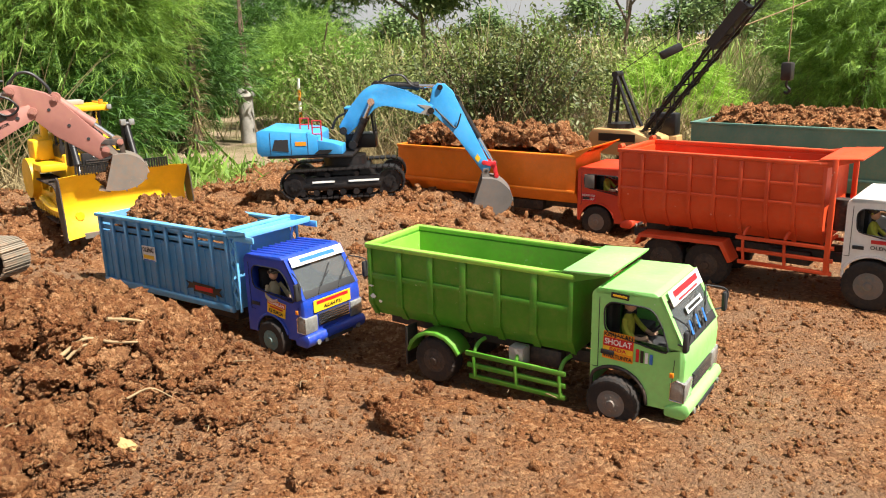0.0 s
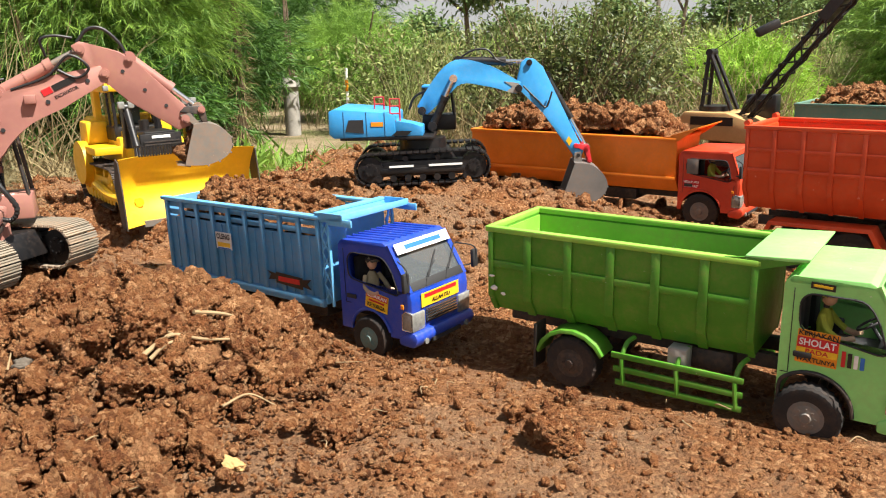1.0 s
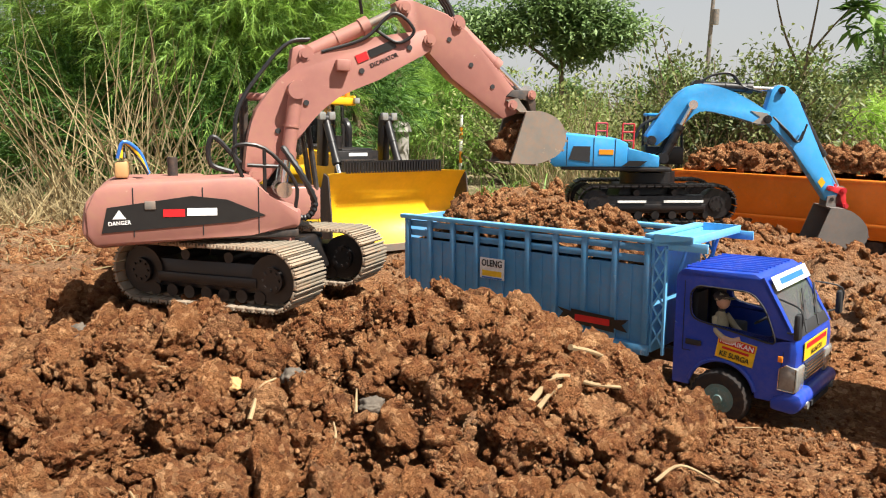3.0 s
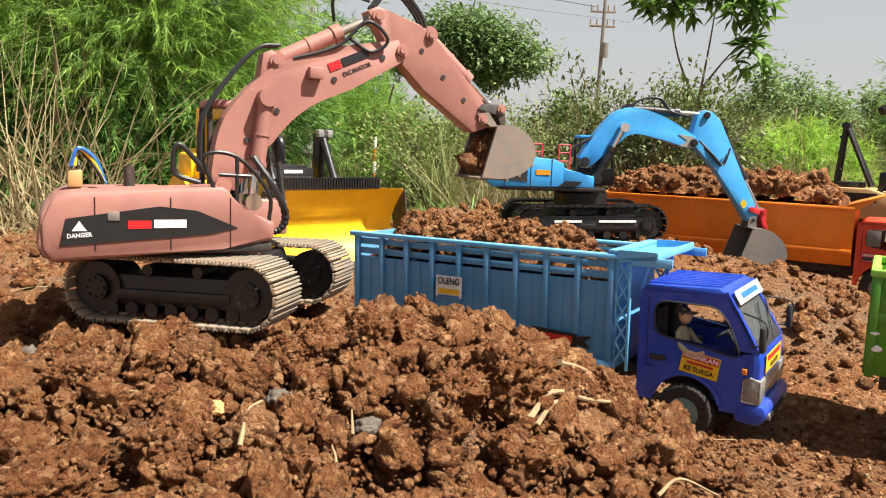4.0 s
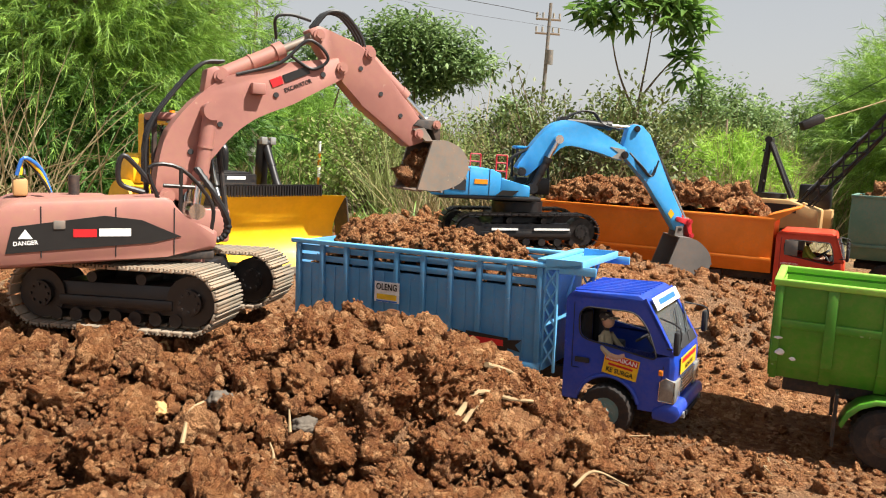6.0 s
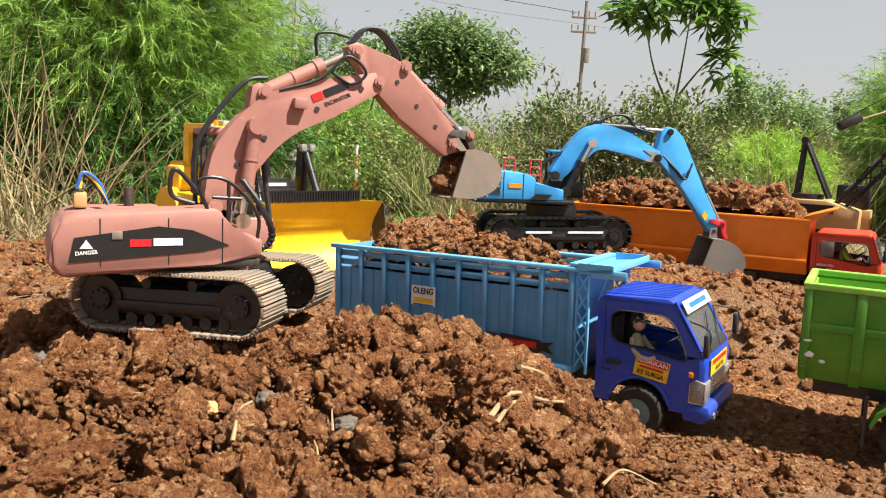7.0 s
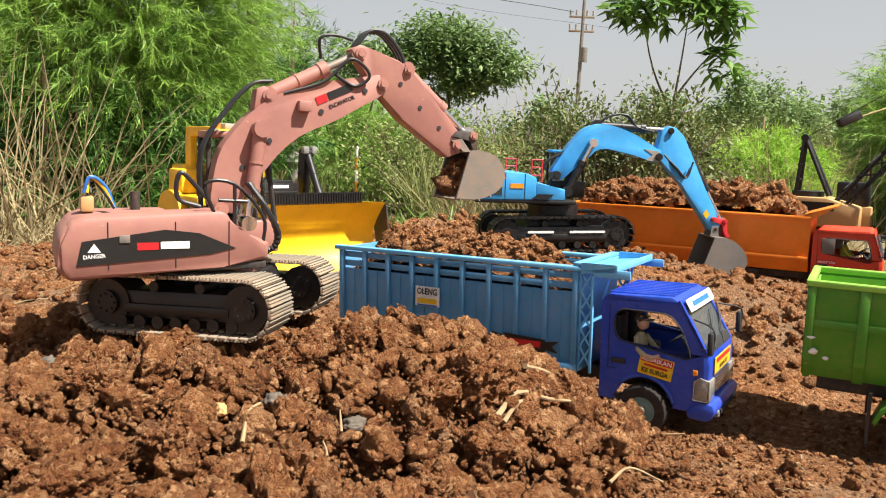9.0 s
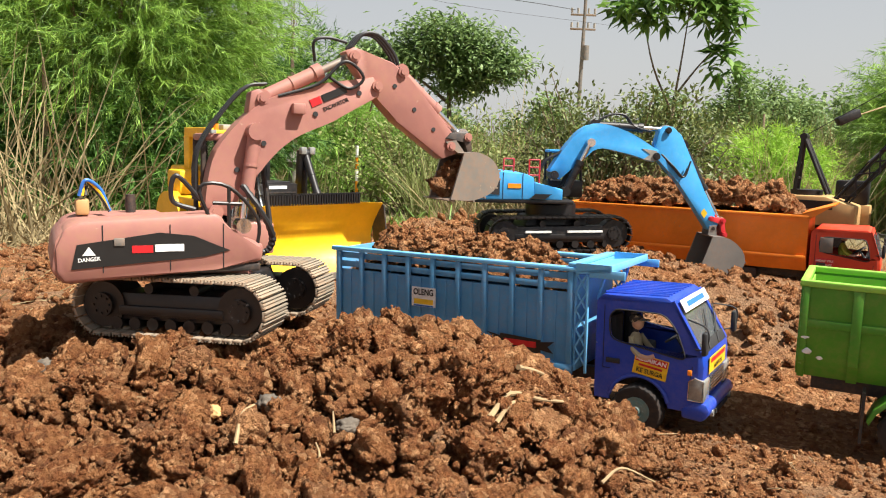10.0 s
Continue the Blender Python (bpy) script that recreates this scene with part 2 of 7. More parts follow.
def poly(bm, pts, y0, y1, bev=0.0, m=None):
    """Outline in x, z pushed through y."""
    a = [bm.verts.new((x, y0, z)) for x, z in pts]
    c = [bm.verts.new((x, y1, z)) for x, z in pts]
    k = len(pts)
    bm.faces.new(a)
    bm.faces.new(c[::-1])
    for i in range(k):
        bm.faces.new((a[i], c[i], c[(i + 1) % k], a[(i + 1) % k]))
    if m:
        bmesh.ops.transform(bm, matrix=m, verts=a + c)
    if bev:
        es = list({e for v in a + c for e in v.link_edges})
        bmesh.ops.bevel(bm, geom=es, offset=bev, segments=2, affect="EDGES", profile=0.5)
    return bm


def cyl(bm, p, q, r, r2=None, seg=16):
    p, q = Vector(p), Vector(q)
    d = q - p
    m = Matrix.Translation((p + q) / 2) @ d.to_track_quat("Z", "Y").to_matrix().to_4x4()
    bmesh.ops.create_cone(bm, cap_ends=True, segments=seg, radius1=r, radius2=r if r2 is None else r2, depth=d.length, matrix=m)
    return bm


def ball(bm, p, r, sx=1, sy=1, sz=1, sub=2):
    bmesh.ops.create_icosphere(bm, subdivisions=sub, radius=r, matrix=Matrix.Translation(p) @ Matrix.Diagonal((sx, sy, sz, 1)))
    return bm


def smooth_path(pts, steps=6):
    pts = [Vector(p) for p in pts]
    if len(pts) < 3:
        return pts
    q = [pts[0] * 2 - pts[1]] + pts + [pts[-1] * 2 - pts[-2]]
    out = []
    for i in range(1, len(q) - 2):
        a, b, c, d = q[i - 1:i + 3]
        for k in range(steps):
            t = k / steps
            out.append(0.5 * ((2 * b) + (c - a) * t + (2 * a - 5 * b + 4 * c - d) * t * t + (3 * b - 3 * c + d - a) * t ** 3))
    return out + [pts[-1]]


def tube(bm, pts, r, seg=8, steps=6, ribbed=0.0, taper=1.0):
    path = smooth_path(pts, steps)
    rings, up = [], Vector((0.1, 0.2, 1)).normalized()
    for i, p in enumerate(path):
        d = (path[min(i + 1, len(path) - 1)] - path[max(i - 1, 0)]).normalized()
        a = d.cross(up)
        a = a.normalized() if a.length > 1e-4 else d.orthogonal().normalized()
        b = d.cross(a)
        k = r * (1 + (ribbed if i % 2 else 0)) * (1 + (taper - 1) * i / (len(path) - 1))
        rings.append([bm.verts.new(p + (a * math.cos(u) + b * math.sin(u)) * k) for u in (2 * math.pi * j / seg for j in range(seg))])
    for u, v in zip(rings, rings[1:]):
        for j in range(seg):
            bm.faces.new((u[j], u[(j + 1) % seg], v[(j + 1) % seg], v[j]))
    bm.faces.new(rings[0][::-1])
    bm.faces.new(rings[-1])
    return bm


def frame_loop(bm, outer, inner, y0, y1):
    """A flat ring between two outlines of equal count, pushed through y."""
    k = len(outer)
    lay = [[[bm.verts.new((x, y, z)) for x, z in o] for o in (outer, inner)] for y in (y0, y1)]
    for j in range(k):
        i = (j + 1) % k
        for (o, n), f in zip(lay, (1, -1)):
            bm.faces.new((o[j], o[i], n[i], n[j])[::f])
        for s in (0, 1):
            bm.faces.new((lay[0][s][j], lay[1][s][j], lay[1][s][i], lay[0][s][i]))
    return bm


def letters(name, body, size, mat, parent, m, width=None, bold=True):
    cu = bpy.data.curves.new(name, "FONT")
    cu.body, cu.size, cu.align_x, cu.align_y, cu.extrude = body, size, "CENTER", "CENTER", 0.0002
    cu.offset = size * 0.018 if bold else 0
    cu.resolution_u = 3
    tmp = bpy.data.objects.new("tmp_text", cu)
    scene.collection.objects.link(tmp)
    me = bpy.data.meshes.new_from_object(tmp.evaluated_get(bpy.context.evaluated_depsgraph_get()))
    bpy.data.objects.remove(tmp)
    bpy.data.curves.remove(cu)
    if width and len(me.vertices):
        xs = [v.co.x for v in me.vertices]
        k = width / max(1e-6, max(xs) - min(xs))
        for v in me.vertices:
            v.co.x *= k
    me.name = name
    me.materials.clear()
    me.materials.append(mat)
    ob = new(name, me)
    ob.parent, ob.matrix_basis = parent, m
    return ob


def link_frame(p, q):
    """Frame with x from p to q in the x, z plane."""
    d = Vector((q[0] - p[0], 0, q[1] - p[1]))
    return Matrix.Translation((p[0], 0, p[1])) @ pose(0, 0, 0, 0, -math.degrees(math.atan2(d.z, d.x)), 0), d.length


def mesh_np(name, verts, faces, mat, parent=None, smooth=False):
    """A mesh from arrays of generated corners; faces all with the same number of corners."""
    me = bpy.data.meshes.new(name)
    v, f = np.asarray(verts, dtype=np.float32), np.asarray(faces, dtype=np.int32)
    k = f.shape[1]
    me.vertices.add(len(v))
    me.vertices.foreach_set("co", v.ravel())
    me.loops.add(f.size)
    me.loops.foreach_set("vertex_index", f.ravel())
    me.polygons.add(len(f))
    me.polygons.foreach_set("loop_start", np.arange(0, f.size, k, dtype=np.int32))
    me.polygons.foreach_set("loop_total", np.full(len(f), k, dtype=np.int32))
    me.update(calc_edges=True)
    if smooth:
        me.polygons.foreach_set("use_smooth", np.ones(len(f), dtype=bool))
    me.materials.append(mat)
    ob = new(name, me)
    ob.parent = parent
    return ob


# ---- ground ----
rng = np.random.default_rng(7)
LATTICE = rng.random((256, 256))


def vnoise(x, y):
    xi, yi = np.floor(x).astype(int), np.floor(y).astype(int)
    fx, fy = x - xi, y - yi
    fx, fy = fx * fx * (3 - 2 * fx), fy * fy * (3 - 2 * fy)
    g = lambda a, b: LATTICE[a % 256, b % 256]
    return (g(xi, yi) * (1 - fx) + g(xi + 1, yi) * fx) * (1 - fy) + (g(xi, yi + 1) * (1 - fx) + g(xi + 1, yi + 1) * fx) * fy - 0.5


def mound(x, y, cx, cy, rx, ry, turn, h, p=2.0):
    a = radians(turn)
    u = ((x - cx) * math.cos(a) + (y - cy) * math.sin(a)) / rx
    v = (-(x - cx) * math.sin(a) + (y - cy) * math.cos(a)) / ry
    return h * np.exp(-(u * u + v * v) ** (p / 2))


def heap_height(x, y):
    """The heaps alone, over the level yard."""
    parts_ = [
        mound(x, y, -0.895, 1.755, 0.315, 0.265, 10, 0.200, 2.5),
        mound(x, y, -1.26, 1.80, 0.52, 0.38, -10, 0.172, 3.0),
        mound(x, y, -1.05, 1.34, 0.55, 0.26, 0, 0.075, 2.2),
        mound(x, y, -0.30, 2.95, 0.62, 0.42, -8, 0.172, 3.2),
        mound(x, y, -0.02, 2.58, 0.42, 0.26, -35, 0.150, 2.2),
        mound(x, y, -1.55, 3.30, 0.85, 0.62, -20, 0.110, 3.0),
        mound(x, y, -0.55, 3.60, 0.55, 0.40, 10, 0.20, 2.2),
        mound(x, y, -1.9, 2.3, 0.8, 0.7, 0, 0.09, 2.5),
    ]
    h = np.zeros_like(x)
    for q in parts_:
        h = h + np.maximum(q - h, 0) * 0.92
    return h


def ground_height(x, y):
    x, y = np.asarray(x, float), np.asarray(y, float)
    h = heap_height(x, y)
    near = 1 / (1 + np.exp(np.clip((np.hypot(x * 0.8, y - 2) - 3.2) * 3, -50, 50)))
    rough = (0.25 + np.clip(h / 0.08, 0, 1)) * near
    rough = rough * (1 - 0.5 / (1 + np.exp(np.clip((np.hypot((x + 1.25) / 1.1, (y - 1.6) / 0.85) - 1) * 10, -50, 50))))
    n1 = vnoise(x * 7 + 3, y * 7) * 0.045 + vnoise(x * 17, y * 17 + 9) * 0.026 + vnoise(x * 39 + 5, y * 39) * 0.014
    n0 = vnoise(x * 1.3, y * 1.3) * 0.02 + vnoise(x * 0.3 + 7, y * 0.3) * np.clip(np.hypot(x, y - 2) - 5, 0, 4) * 0.06
    tyres = mound(x, y, 0.183, 1.788, 0.46, 0.20, -32, 0.030, 4.0)
    dip = mound(x, y, -0.45, 2.115, 0.62, 0.20, -36, 0.05, 2.5)
    return h + n1 * rough + n0 - tyres - dip * (1 - np.clip(h / 0.1, 0, 1))


def axis(lo, hi, step, far, grow=1.22):
    mid = np.arange(lo, hi, step)
    out, s, p = [], step, hi
    while p < far:
        s *= grow
        p += s
        out.append(p)
    low, s, p = [], step, lo
    while p > -far:
        s *= grow
        p -= s
        low.append(p)
    return np.array(low[::-1] + list(mid) + out)


gx, gy = axis(-2.1, 1.8, 0.014, 900), axis(0.8, 3.6, 0.014, 900)
X, Y = np.meshgrid(gx, gy)
# the near heap is loose lumps on a lower core
def loose_depth(x, y):
    """How deep the layer of loose lumps lies on the near heap."""
    m = 1 / (1 + np.exp(np.clip((np.maximum(np.abs((x + 1.02) / 0.66), np.abs((y - 1.46) / 0.42)) - 1) * 14, -50, 50)))
    return 0.024 * m * np.clip(heap_height(x, y) / 0.05, 0, 1)


Z = ground_height(X, Y) - loose_depth(X, Y)
nx, ny = len(gx), len(gy)
ii = np.arange(nx * ny).reshape(ny, nx)
quads = np.stack([ii[:-1, :-1], ii[:-1, 1:], ii[1:, 1:], ii[1:, :-1]], -1).reshape(-1, 4)


def ground_material():
    """Red soil in the yard, pale sandy earth and weedy green farther out."""
    m = soil("yard_ground", 1.0, 0.75)
    n, l = m.node_tree.nodes, m.node_tree.links
    b = n["Principled BSDF"]
    src = b.inputs["Base Color"].links[0].from_socket
    co = n.new("ShaderNodeTexCoord").outputs["Object"]
    sep = n.new("ShaderNodeSeparateXYZ")
    l.new(co, sep.inputs[0])
    wob = noise_node(n, l, 1.1, 4, 0.6, co)
    add = n.new("ShaderNodeMath")
    add.operation = "MULTIPLY_ADD"
    l.new(wob.outputs[0], add.inputs[0])
    add.inputs[1].default_value = 2.2
    l.new(sep.outputs["Y"], add.inputs[2])
    edge = n.new("ShaderNodeMapRange")
    edge.inputs["From Min"].default_value, edge.inputs["From Max"].default_value = 5.0, 5.9
    l.new(add.outputs[0], edge.inputs[0])
    weeds = noise_node(n, l, 0.9, 6, 0.65, co)
    far_c = ramp(n, l, weeds.outputs[0], [(0.46, (0.46, 0.35, 0.23)), (0.58, (0.24, 0.22, 0.10)), (0.70, (0.12, 0.17, 0.05))]).outputs[0]
    l.new(mix(n, l, edge.outputs[0], src, far_c), b.inputs["Base Color"])
    return m


ground = mesh_np("ground", np.stack([X, Y, Z], -1).reshape(-1, 3), quads, ground_material(), smooth=True)
tagged(ground, "red laterite soil yard with heaps and weeds beyond", "ground", kind="structure")


# ---- clods ----
def clod_base(sub, seed, rough=0.30):
    """A broken lump: a ball cut by random planes, then crumbled at three scales."""
    bm = B()
    bmesh.ops.create_icosphere(bm, subdivisions=sub, radius=1)
    o = Vector((seed * 3.7, seed * 1.9, seed * 5.3))
    rn = random.Random(seed)
    cuts = []
    for _ in range(9):
        n = Vector((rn.gauss(0, 1), rn.gauss(0, 1), rn.gauss(0, 1))).normalized()
        cuts.append((n, rn.uniform(0.55, 0.9)))
    sq = Vector((rn.uniform(0.85, 1.35), rn.uniform(0.75, 1.1), rn.uniform(0.6, 0.95)))
    for v in bm.verts:
        p = v.co.normalized()
        k = 1.0
        for n, d in cuts:
            dp = p.dot(n)
            if dp > 1e-3:
                k = min(k, d / dp)
        fz = 0
        if sub > 3:
            fz = 0.30 * noise.noise(p * 17 + o) + 0.26 * abs(noise.noise(p * 31 + o)) + (0.22 * noise.noise(p * 60 + o) if sub > 4 else 0)
        k *= 1 + rough * 0.8 * noise.noise(p * 1.7 + o) + rough * 0.6 * noise.noise(p * 4.1 + o) + rough * (0.6 * noise.noise(p * 8 + o) + fz)
        v.co = Vector((p.x * sq.x, p.y * sq.y, p.z * sq.z)) * k
    vs = np.array([v.co[:] for v in bm.verts])
    bm.verts.index_update()
    fs = np.array([[v.index for v in f.verts] for f in bm.faces])
    bm.free()
    return vs, fs


CLODS = {s: [clod_base(s, i + s * 20, 0.30 if s > 3 else 0.44) for i in range(12)] for s in (1, 2, 3, 4)}


def clods(places, sizes, sub):
    """Corner and face arrays for clods at the places, each turned and sized at random."""
    V, Fc, off = [], [], 0
    kind = rng.integers(0, len(CLODS[sub]), len(places))
    for k, (bv, bf) in enumerate(CLODS[sub]):
        idx = np.where(kind == k)[0]
        if not len(idx):
            continue
        q = rng.normal(size=(len(idx), 4))
        q /= np.linalg.norm(q, axis=1)[:, None]
        w, x, y, z = q.T
        R = np.stack([1 - 2 * (y * y + z * z), 2 * (x * y - z * w), 2 * (x * z + y * w), 2 * (x * y + z * w), 1 - 2 * (x * x + z * z), 2 * (y * z - x * w), 2 * (x * z - y * w), 2 * (y * z + x * w), 1 - 2 * (x * x + y * y)], -1).reshape(-1, 3, 3)
        vv = np.einsum("nij,vj->nvi", R, bv) * sizes[idx][:, None, None] + places[idx][:, None, :]
        V.append(vv.reshape(-1, 3))
        Fc.append((bf[None] + (np.arange(len(idx)) * len(bv))[:, None, None] + off).reshape(-1, 3))
        off += len(idx) * len(bv)
    return np.concatenate(V), np.concatenate(Fc)


def join_np(pieces):
    V, Fc, off = [], [], 0
    for v, f in pieces:
        V.append(v)
        Fc.append(f + off)
        off += len(v)
    return np.concatenate(V), np.concatenate(Fc)


TRUCK_LANES = [(0.183, 1.788, -32.3, 0.42, 0.16), (-0.62, 2.22, -36, 0.50, 0.13), (0.92, 2.38, -37, 0.55, 0.16)]


def in_lane(x, y):
    hit = np.zeros(len(x), bool)
    for cx, cy, turn, a, b in TRUCK_LANES:
        t = radians(turn)
        u, v = (x - cx) * math.cos(t) + (y - cy) * math.sin(t), -(x - cx) * math.sin(t) + (y - cy) * math.cos(t)
        hit |= (abs(u) < a) & (abs(v) < b)
    return hit


def scatter(count, x0, x1, y0, y1, r_lo, r_hi, power, on_heap, sub, sink=0.35, rise=0.03):
    x, y = rng.uniform(x0, x1, count), rng.uniform(y0, y1, count)
    h = heap_height(x, y)
    keep = rng.random(count) < np.where(h > rise, on_heap[0], on_heap[1])
    r = r_lo + (r_hi - r_lo) * rng.random(count) ** power
    keep &= ~(in_lane(x, y) & (r > 0.012))
    x, y, r = x[keep], y[keep], r[keep]
    z = ground_height(x, y) + r * (0.75 - sink)
    return clods(np.stack([x, y, z], -1), r, sub)


def packed(tries, x0, x1, y0, y1, r_lo, r_hi, power, sub, coarse):
    """Lumps lying side by side on the heap, large ones first, with gaps between."""
    x, y = rng.uniform(x0, x1, tries), rng.uniform(y0, y1, tries)
    r = np.sort(r_lo + (r_hi - r_lo) * rng.random(tries) ** power)[::-1]
    okay = (heap_height(x, y) > 0.035) & ~in_lane(x, y)
    x, y, r = x[okay], y[okay], r[okay]
    got = np.zeros((len(x), 3))
    n = 0
    for q in zip(x, y, r):
        if n == 0 or np.all(np.hypot(got[:n, 0] - q[0], got[:n, 1] - q[1]) > 0.76 * (got[:n, 2] + q[2])):
            got[n] = q
            n += 1
    x, y, r = got[:n].T
    z = ground_height(x, y) - loose_depth(x, y) + r * np.where(loose_depth(x, y) > 0.008, 0.80, 0.45)
    at = np.stack([x, y, z], -1)
    big = r > coarse
    return join_np([clods(at[big], r[big], sub), clods(at[~big], r[~big], sub - 1)])


pieces = [
    scatter(5200, -2.0, 0.4, 0.85, 2.2, 0.004, 0.014, 2.6, (0.95, 0.30), 2),
    scatter(9000, -1.6, 1.6, 0.85, 2.5, 0.0014, 0.0085, 4.0, (0.7, 0.85), 2, 0.62),
    scatter(15000, -1.65, -0.3, 0.9, 1.95, 0.0022, 0.0075, 2.2, (0.95, 0.25), 1, 0.2),
    scatter(800, -2.0, 0.2, 0.9, 2.1, 0.010, 0.026, 2.0, (0.95, 0.06), 3, 0.15, 0.05),
    packed(9000, -1.75, -0.32, 0.98, 1.98, 0.009, 0.036, 2.4, 4, 0.022),
    scatter(3200, -2.6, 0.9, 2.1, 4.2, 0.006, 0.020, 2.6, (0.9, 0.30), 2),
    scatter(520, -2.0, 0.6, 2.3, 3.8, 0.012, 0.030, 2.0, (0.9, 0.1), 3),
    scatter(2500, 0.3, 2.2, 1.2, 3.4, 0.003, 0.010, 2.2, (0.5, 0.7), 1),
]
# fine crumbs that cling to the lumps and litter the ground
for k, n in ((2, 3500), (3, 11000), (5, 1500)):
    src = pieces[k][0]
    at = src[rng.integers(0, len(src), n)] + rng.normal(0, 0.0012, (n, 3))
    pieces.append(clods(at, 0.0016 + 0.0046 * rng.random(n) ** 2, 1))
pieces.append(scatter(3000, -1.8, -0.3, 0.95, 2.0, 0.005, 0.013, 1.8, (1.0, 0.1), 2, -0.35))
pieces.append(scatter(9000, -1.8, 1.1, 0.85, 2.3, 0.0018, 0.0055, 1.6, (1.0, 0.9), 1, 0.3))
pieces.append(scatter(5000, -2.2, 0.8, 2.2, 3.6, 0.003, 0.008, 1.6, (1.0, 0.6), 1, 0.3))
tagged(mesh_np("soil_crumbs", *join_np(pieces), M_SOIL, smooth=False), "loose crumbs and lumps of red soil over the yard", "soil", kind="stuff")


# ---- trucks ----
def wheel(parent, x, y, z, r, w, side, rim_mat, dual=False):
    """Tyre with shoulder blocks; rim with hub and nuts as its sub-part. side: -1 or 1, the outward way along y."""
    bm = B()
    prof = [(0.55, -0.46), (0.80, -0.5), (0.93, -0.47), (1.0, -0.36), (1.0, 0.36), (0.93, 0.47), (0.80, 0.5), (0.55, 0.46)]
    ring = []
    seg = 56
    for i in range(seg):
        a = 2 * math.pi * i / seg
        k = [1, 1, 1 + 0.03 * (i % 2), 1 + 0.05 * (i % 2), 1 + 0.05 * ((i + 1) % 2), 1 + 0.03 * ((i + 1) % 2), 1, 1]
        ring.append([bm.verts.new((math.cos(a) * p * f * r, q * w, math.sin(a) * p * f * r)) for (p, q), f in zip(prof, k)])
    for i in range(seg):
        u, v = ring[i], ring[(i + 1) % seg]
        for j in range(len(prof)):
            h = (j + 1) % len(prof)
            bm.faces.new((u[j], u[h], v[h], v[j]))
    tyre = part("wheel", bm, M_RUBBER, parent, "black rubber tyre with soil dust", pose(x, y, z))
    bm = B()
    o = side * w
    cyl(bm, (0, -0.40 * o, 0), (0, 0.30 * o, 0), 0.56 * r, seg=28)
    cyl(bm, (0, 0.30 * o, 0), (0, 0.46 * o, 0), 0.60 * r, 0.57 * r, 28)
    cyl(bm, (0, 0.46 * o, 0), (0, 0.49 * o, 0), 0.42 * r, 0.36 * r, 24)
    cyl(bm, (0, 0.46 * o, 0), (0, 0.60 * o, 0), 0.20 * r, 0.15 * r, 16)
    for i in range(8):
        a = 2 * math.pi * i / 8
        c = (math.cos(a) * 0.29 * r, math.sin(a) * 0.29 * r)
        cyl(bm, (c[0], 0.46 * o, c[1]), (c[0], 0.54 * o, c[1]), 0.035 * r, seg=6)
    part("rim", bm, rim_mat, tyre)
    return tyre


def axle_set(parent, x, hw, z, r, w, rim_mat):
    for s in (-1, 1):
        wheel(parent, x, s * (hw - w / 2), z, r, w, s, rim_mat)
    part("axle", cyl(B(), (x, -hw + w, z), (x, hw - w, z), r * 0.16, seg=10), M_BLACKD, parent)


def doll(m, shirt, cap, label):
    """A small seated figure, as one plain mesh."""
    bm = B()
    spans = []

    def add(slot, fn):
        a = len(bm.faces)
        fn()
        bm.faces.ensure_lookup_table()
        for f in bm.faces[a:]:
            f.material_index = slot

    add(0, lambda: ball(bm, (0, 0, 0.045), 0.020, 0.75, 1.0, 1.75))
    add(1, lambda: ball(bm, (0.004, 0, 0.098), 0.0145, 1, 0.9, 1.15))
    add(1, lambda: cyl(bm, (0, 0, 0.078), (0.002, 0, 0.09), 0.006, seg=10))
    add(2, lambda: ball(bm, (-0.001, 0, 0.106), 0.0155, 1.05, 0.98, 0.75))
    if cap:
        add(2, lambda: box(bm, 0.008, 0.026, -0.012, 0.012, 0.104, 0.107, 0.001))
    for s in (-1, 1):
        add(0, lambda: tube(bm, [(0, s * 0.019, 0.068), (0.012, s * 0.030, 0.046), (0.03, s * 0.030, 0.032)], 0.0062, 8, 4))
        add(1, lambda: tube(bm, [(0.028, s * 0.031, 0.033), (0.045, s * 0.026, 0.030), (0.060, s * 0.02, 0.036)], 0.0058, 8, 4))
        add(2, lambda: tube(bm, [(0.0, s * 0.013, 0.012), (0.04, s * 0.016, 0.014), (0.055, s * 0.016, -0.02)], 0.010, 8, 4))
    ob = part("driver_doll", bm, (shirt, M_SKIN, M_HAIR), None, m=m @ Matrix.Scale(0.86, 4))
    return tagged(ob, label, "doll", "driver dolls")


def rounded(pts, rs, n=3):
    """Corners of an outline cut round with radius rs, n points a corner."""
    out = []
    k = len(pts)
    for i in range(k):
        a, b, c = Vector(pts[i - 1]), Vector(pts[i]), Vector(pts[(i + 1) % k])
        u, v = (a - b), (c - b)
        r = min(rs, u.length * 0.45, v.length * 0.45)
        p, q = b + u.normalized() * r, b + v.normalized() * r
        for j in range(n):
            t = j / (n - 1)
            out.append(tuple(p * (1 - t) ** 2 + b * 2 * t * (1 - t) + q * t * t))
    return out


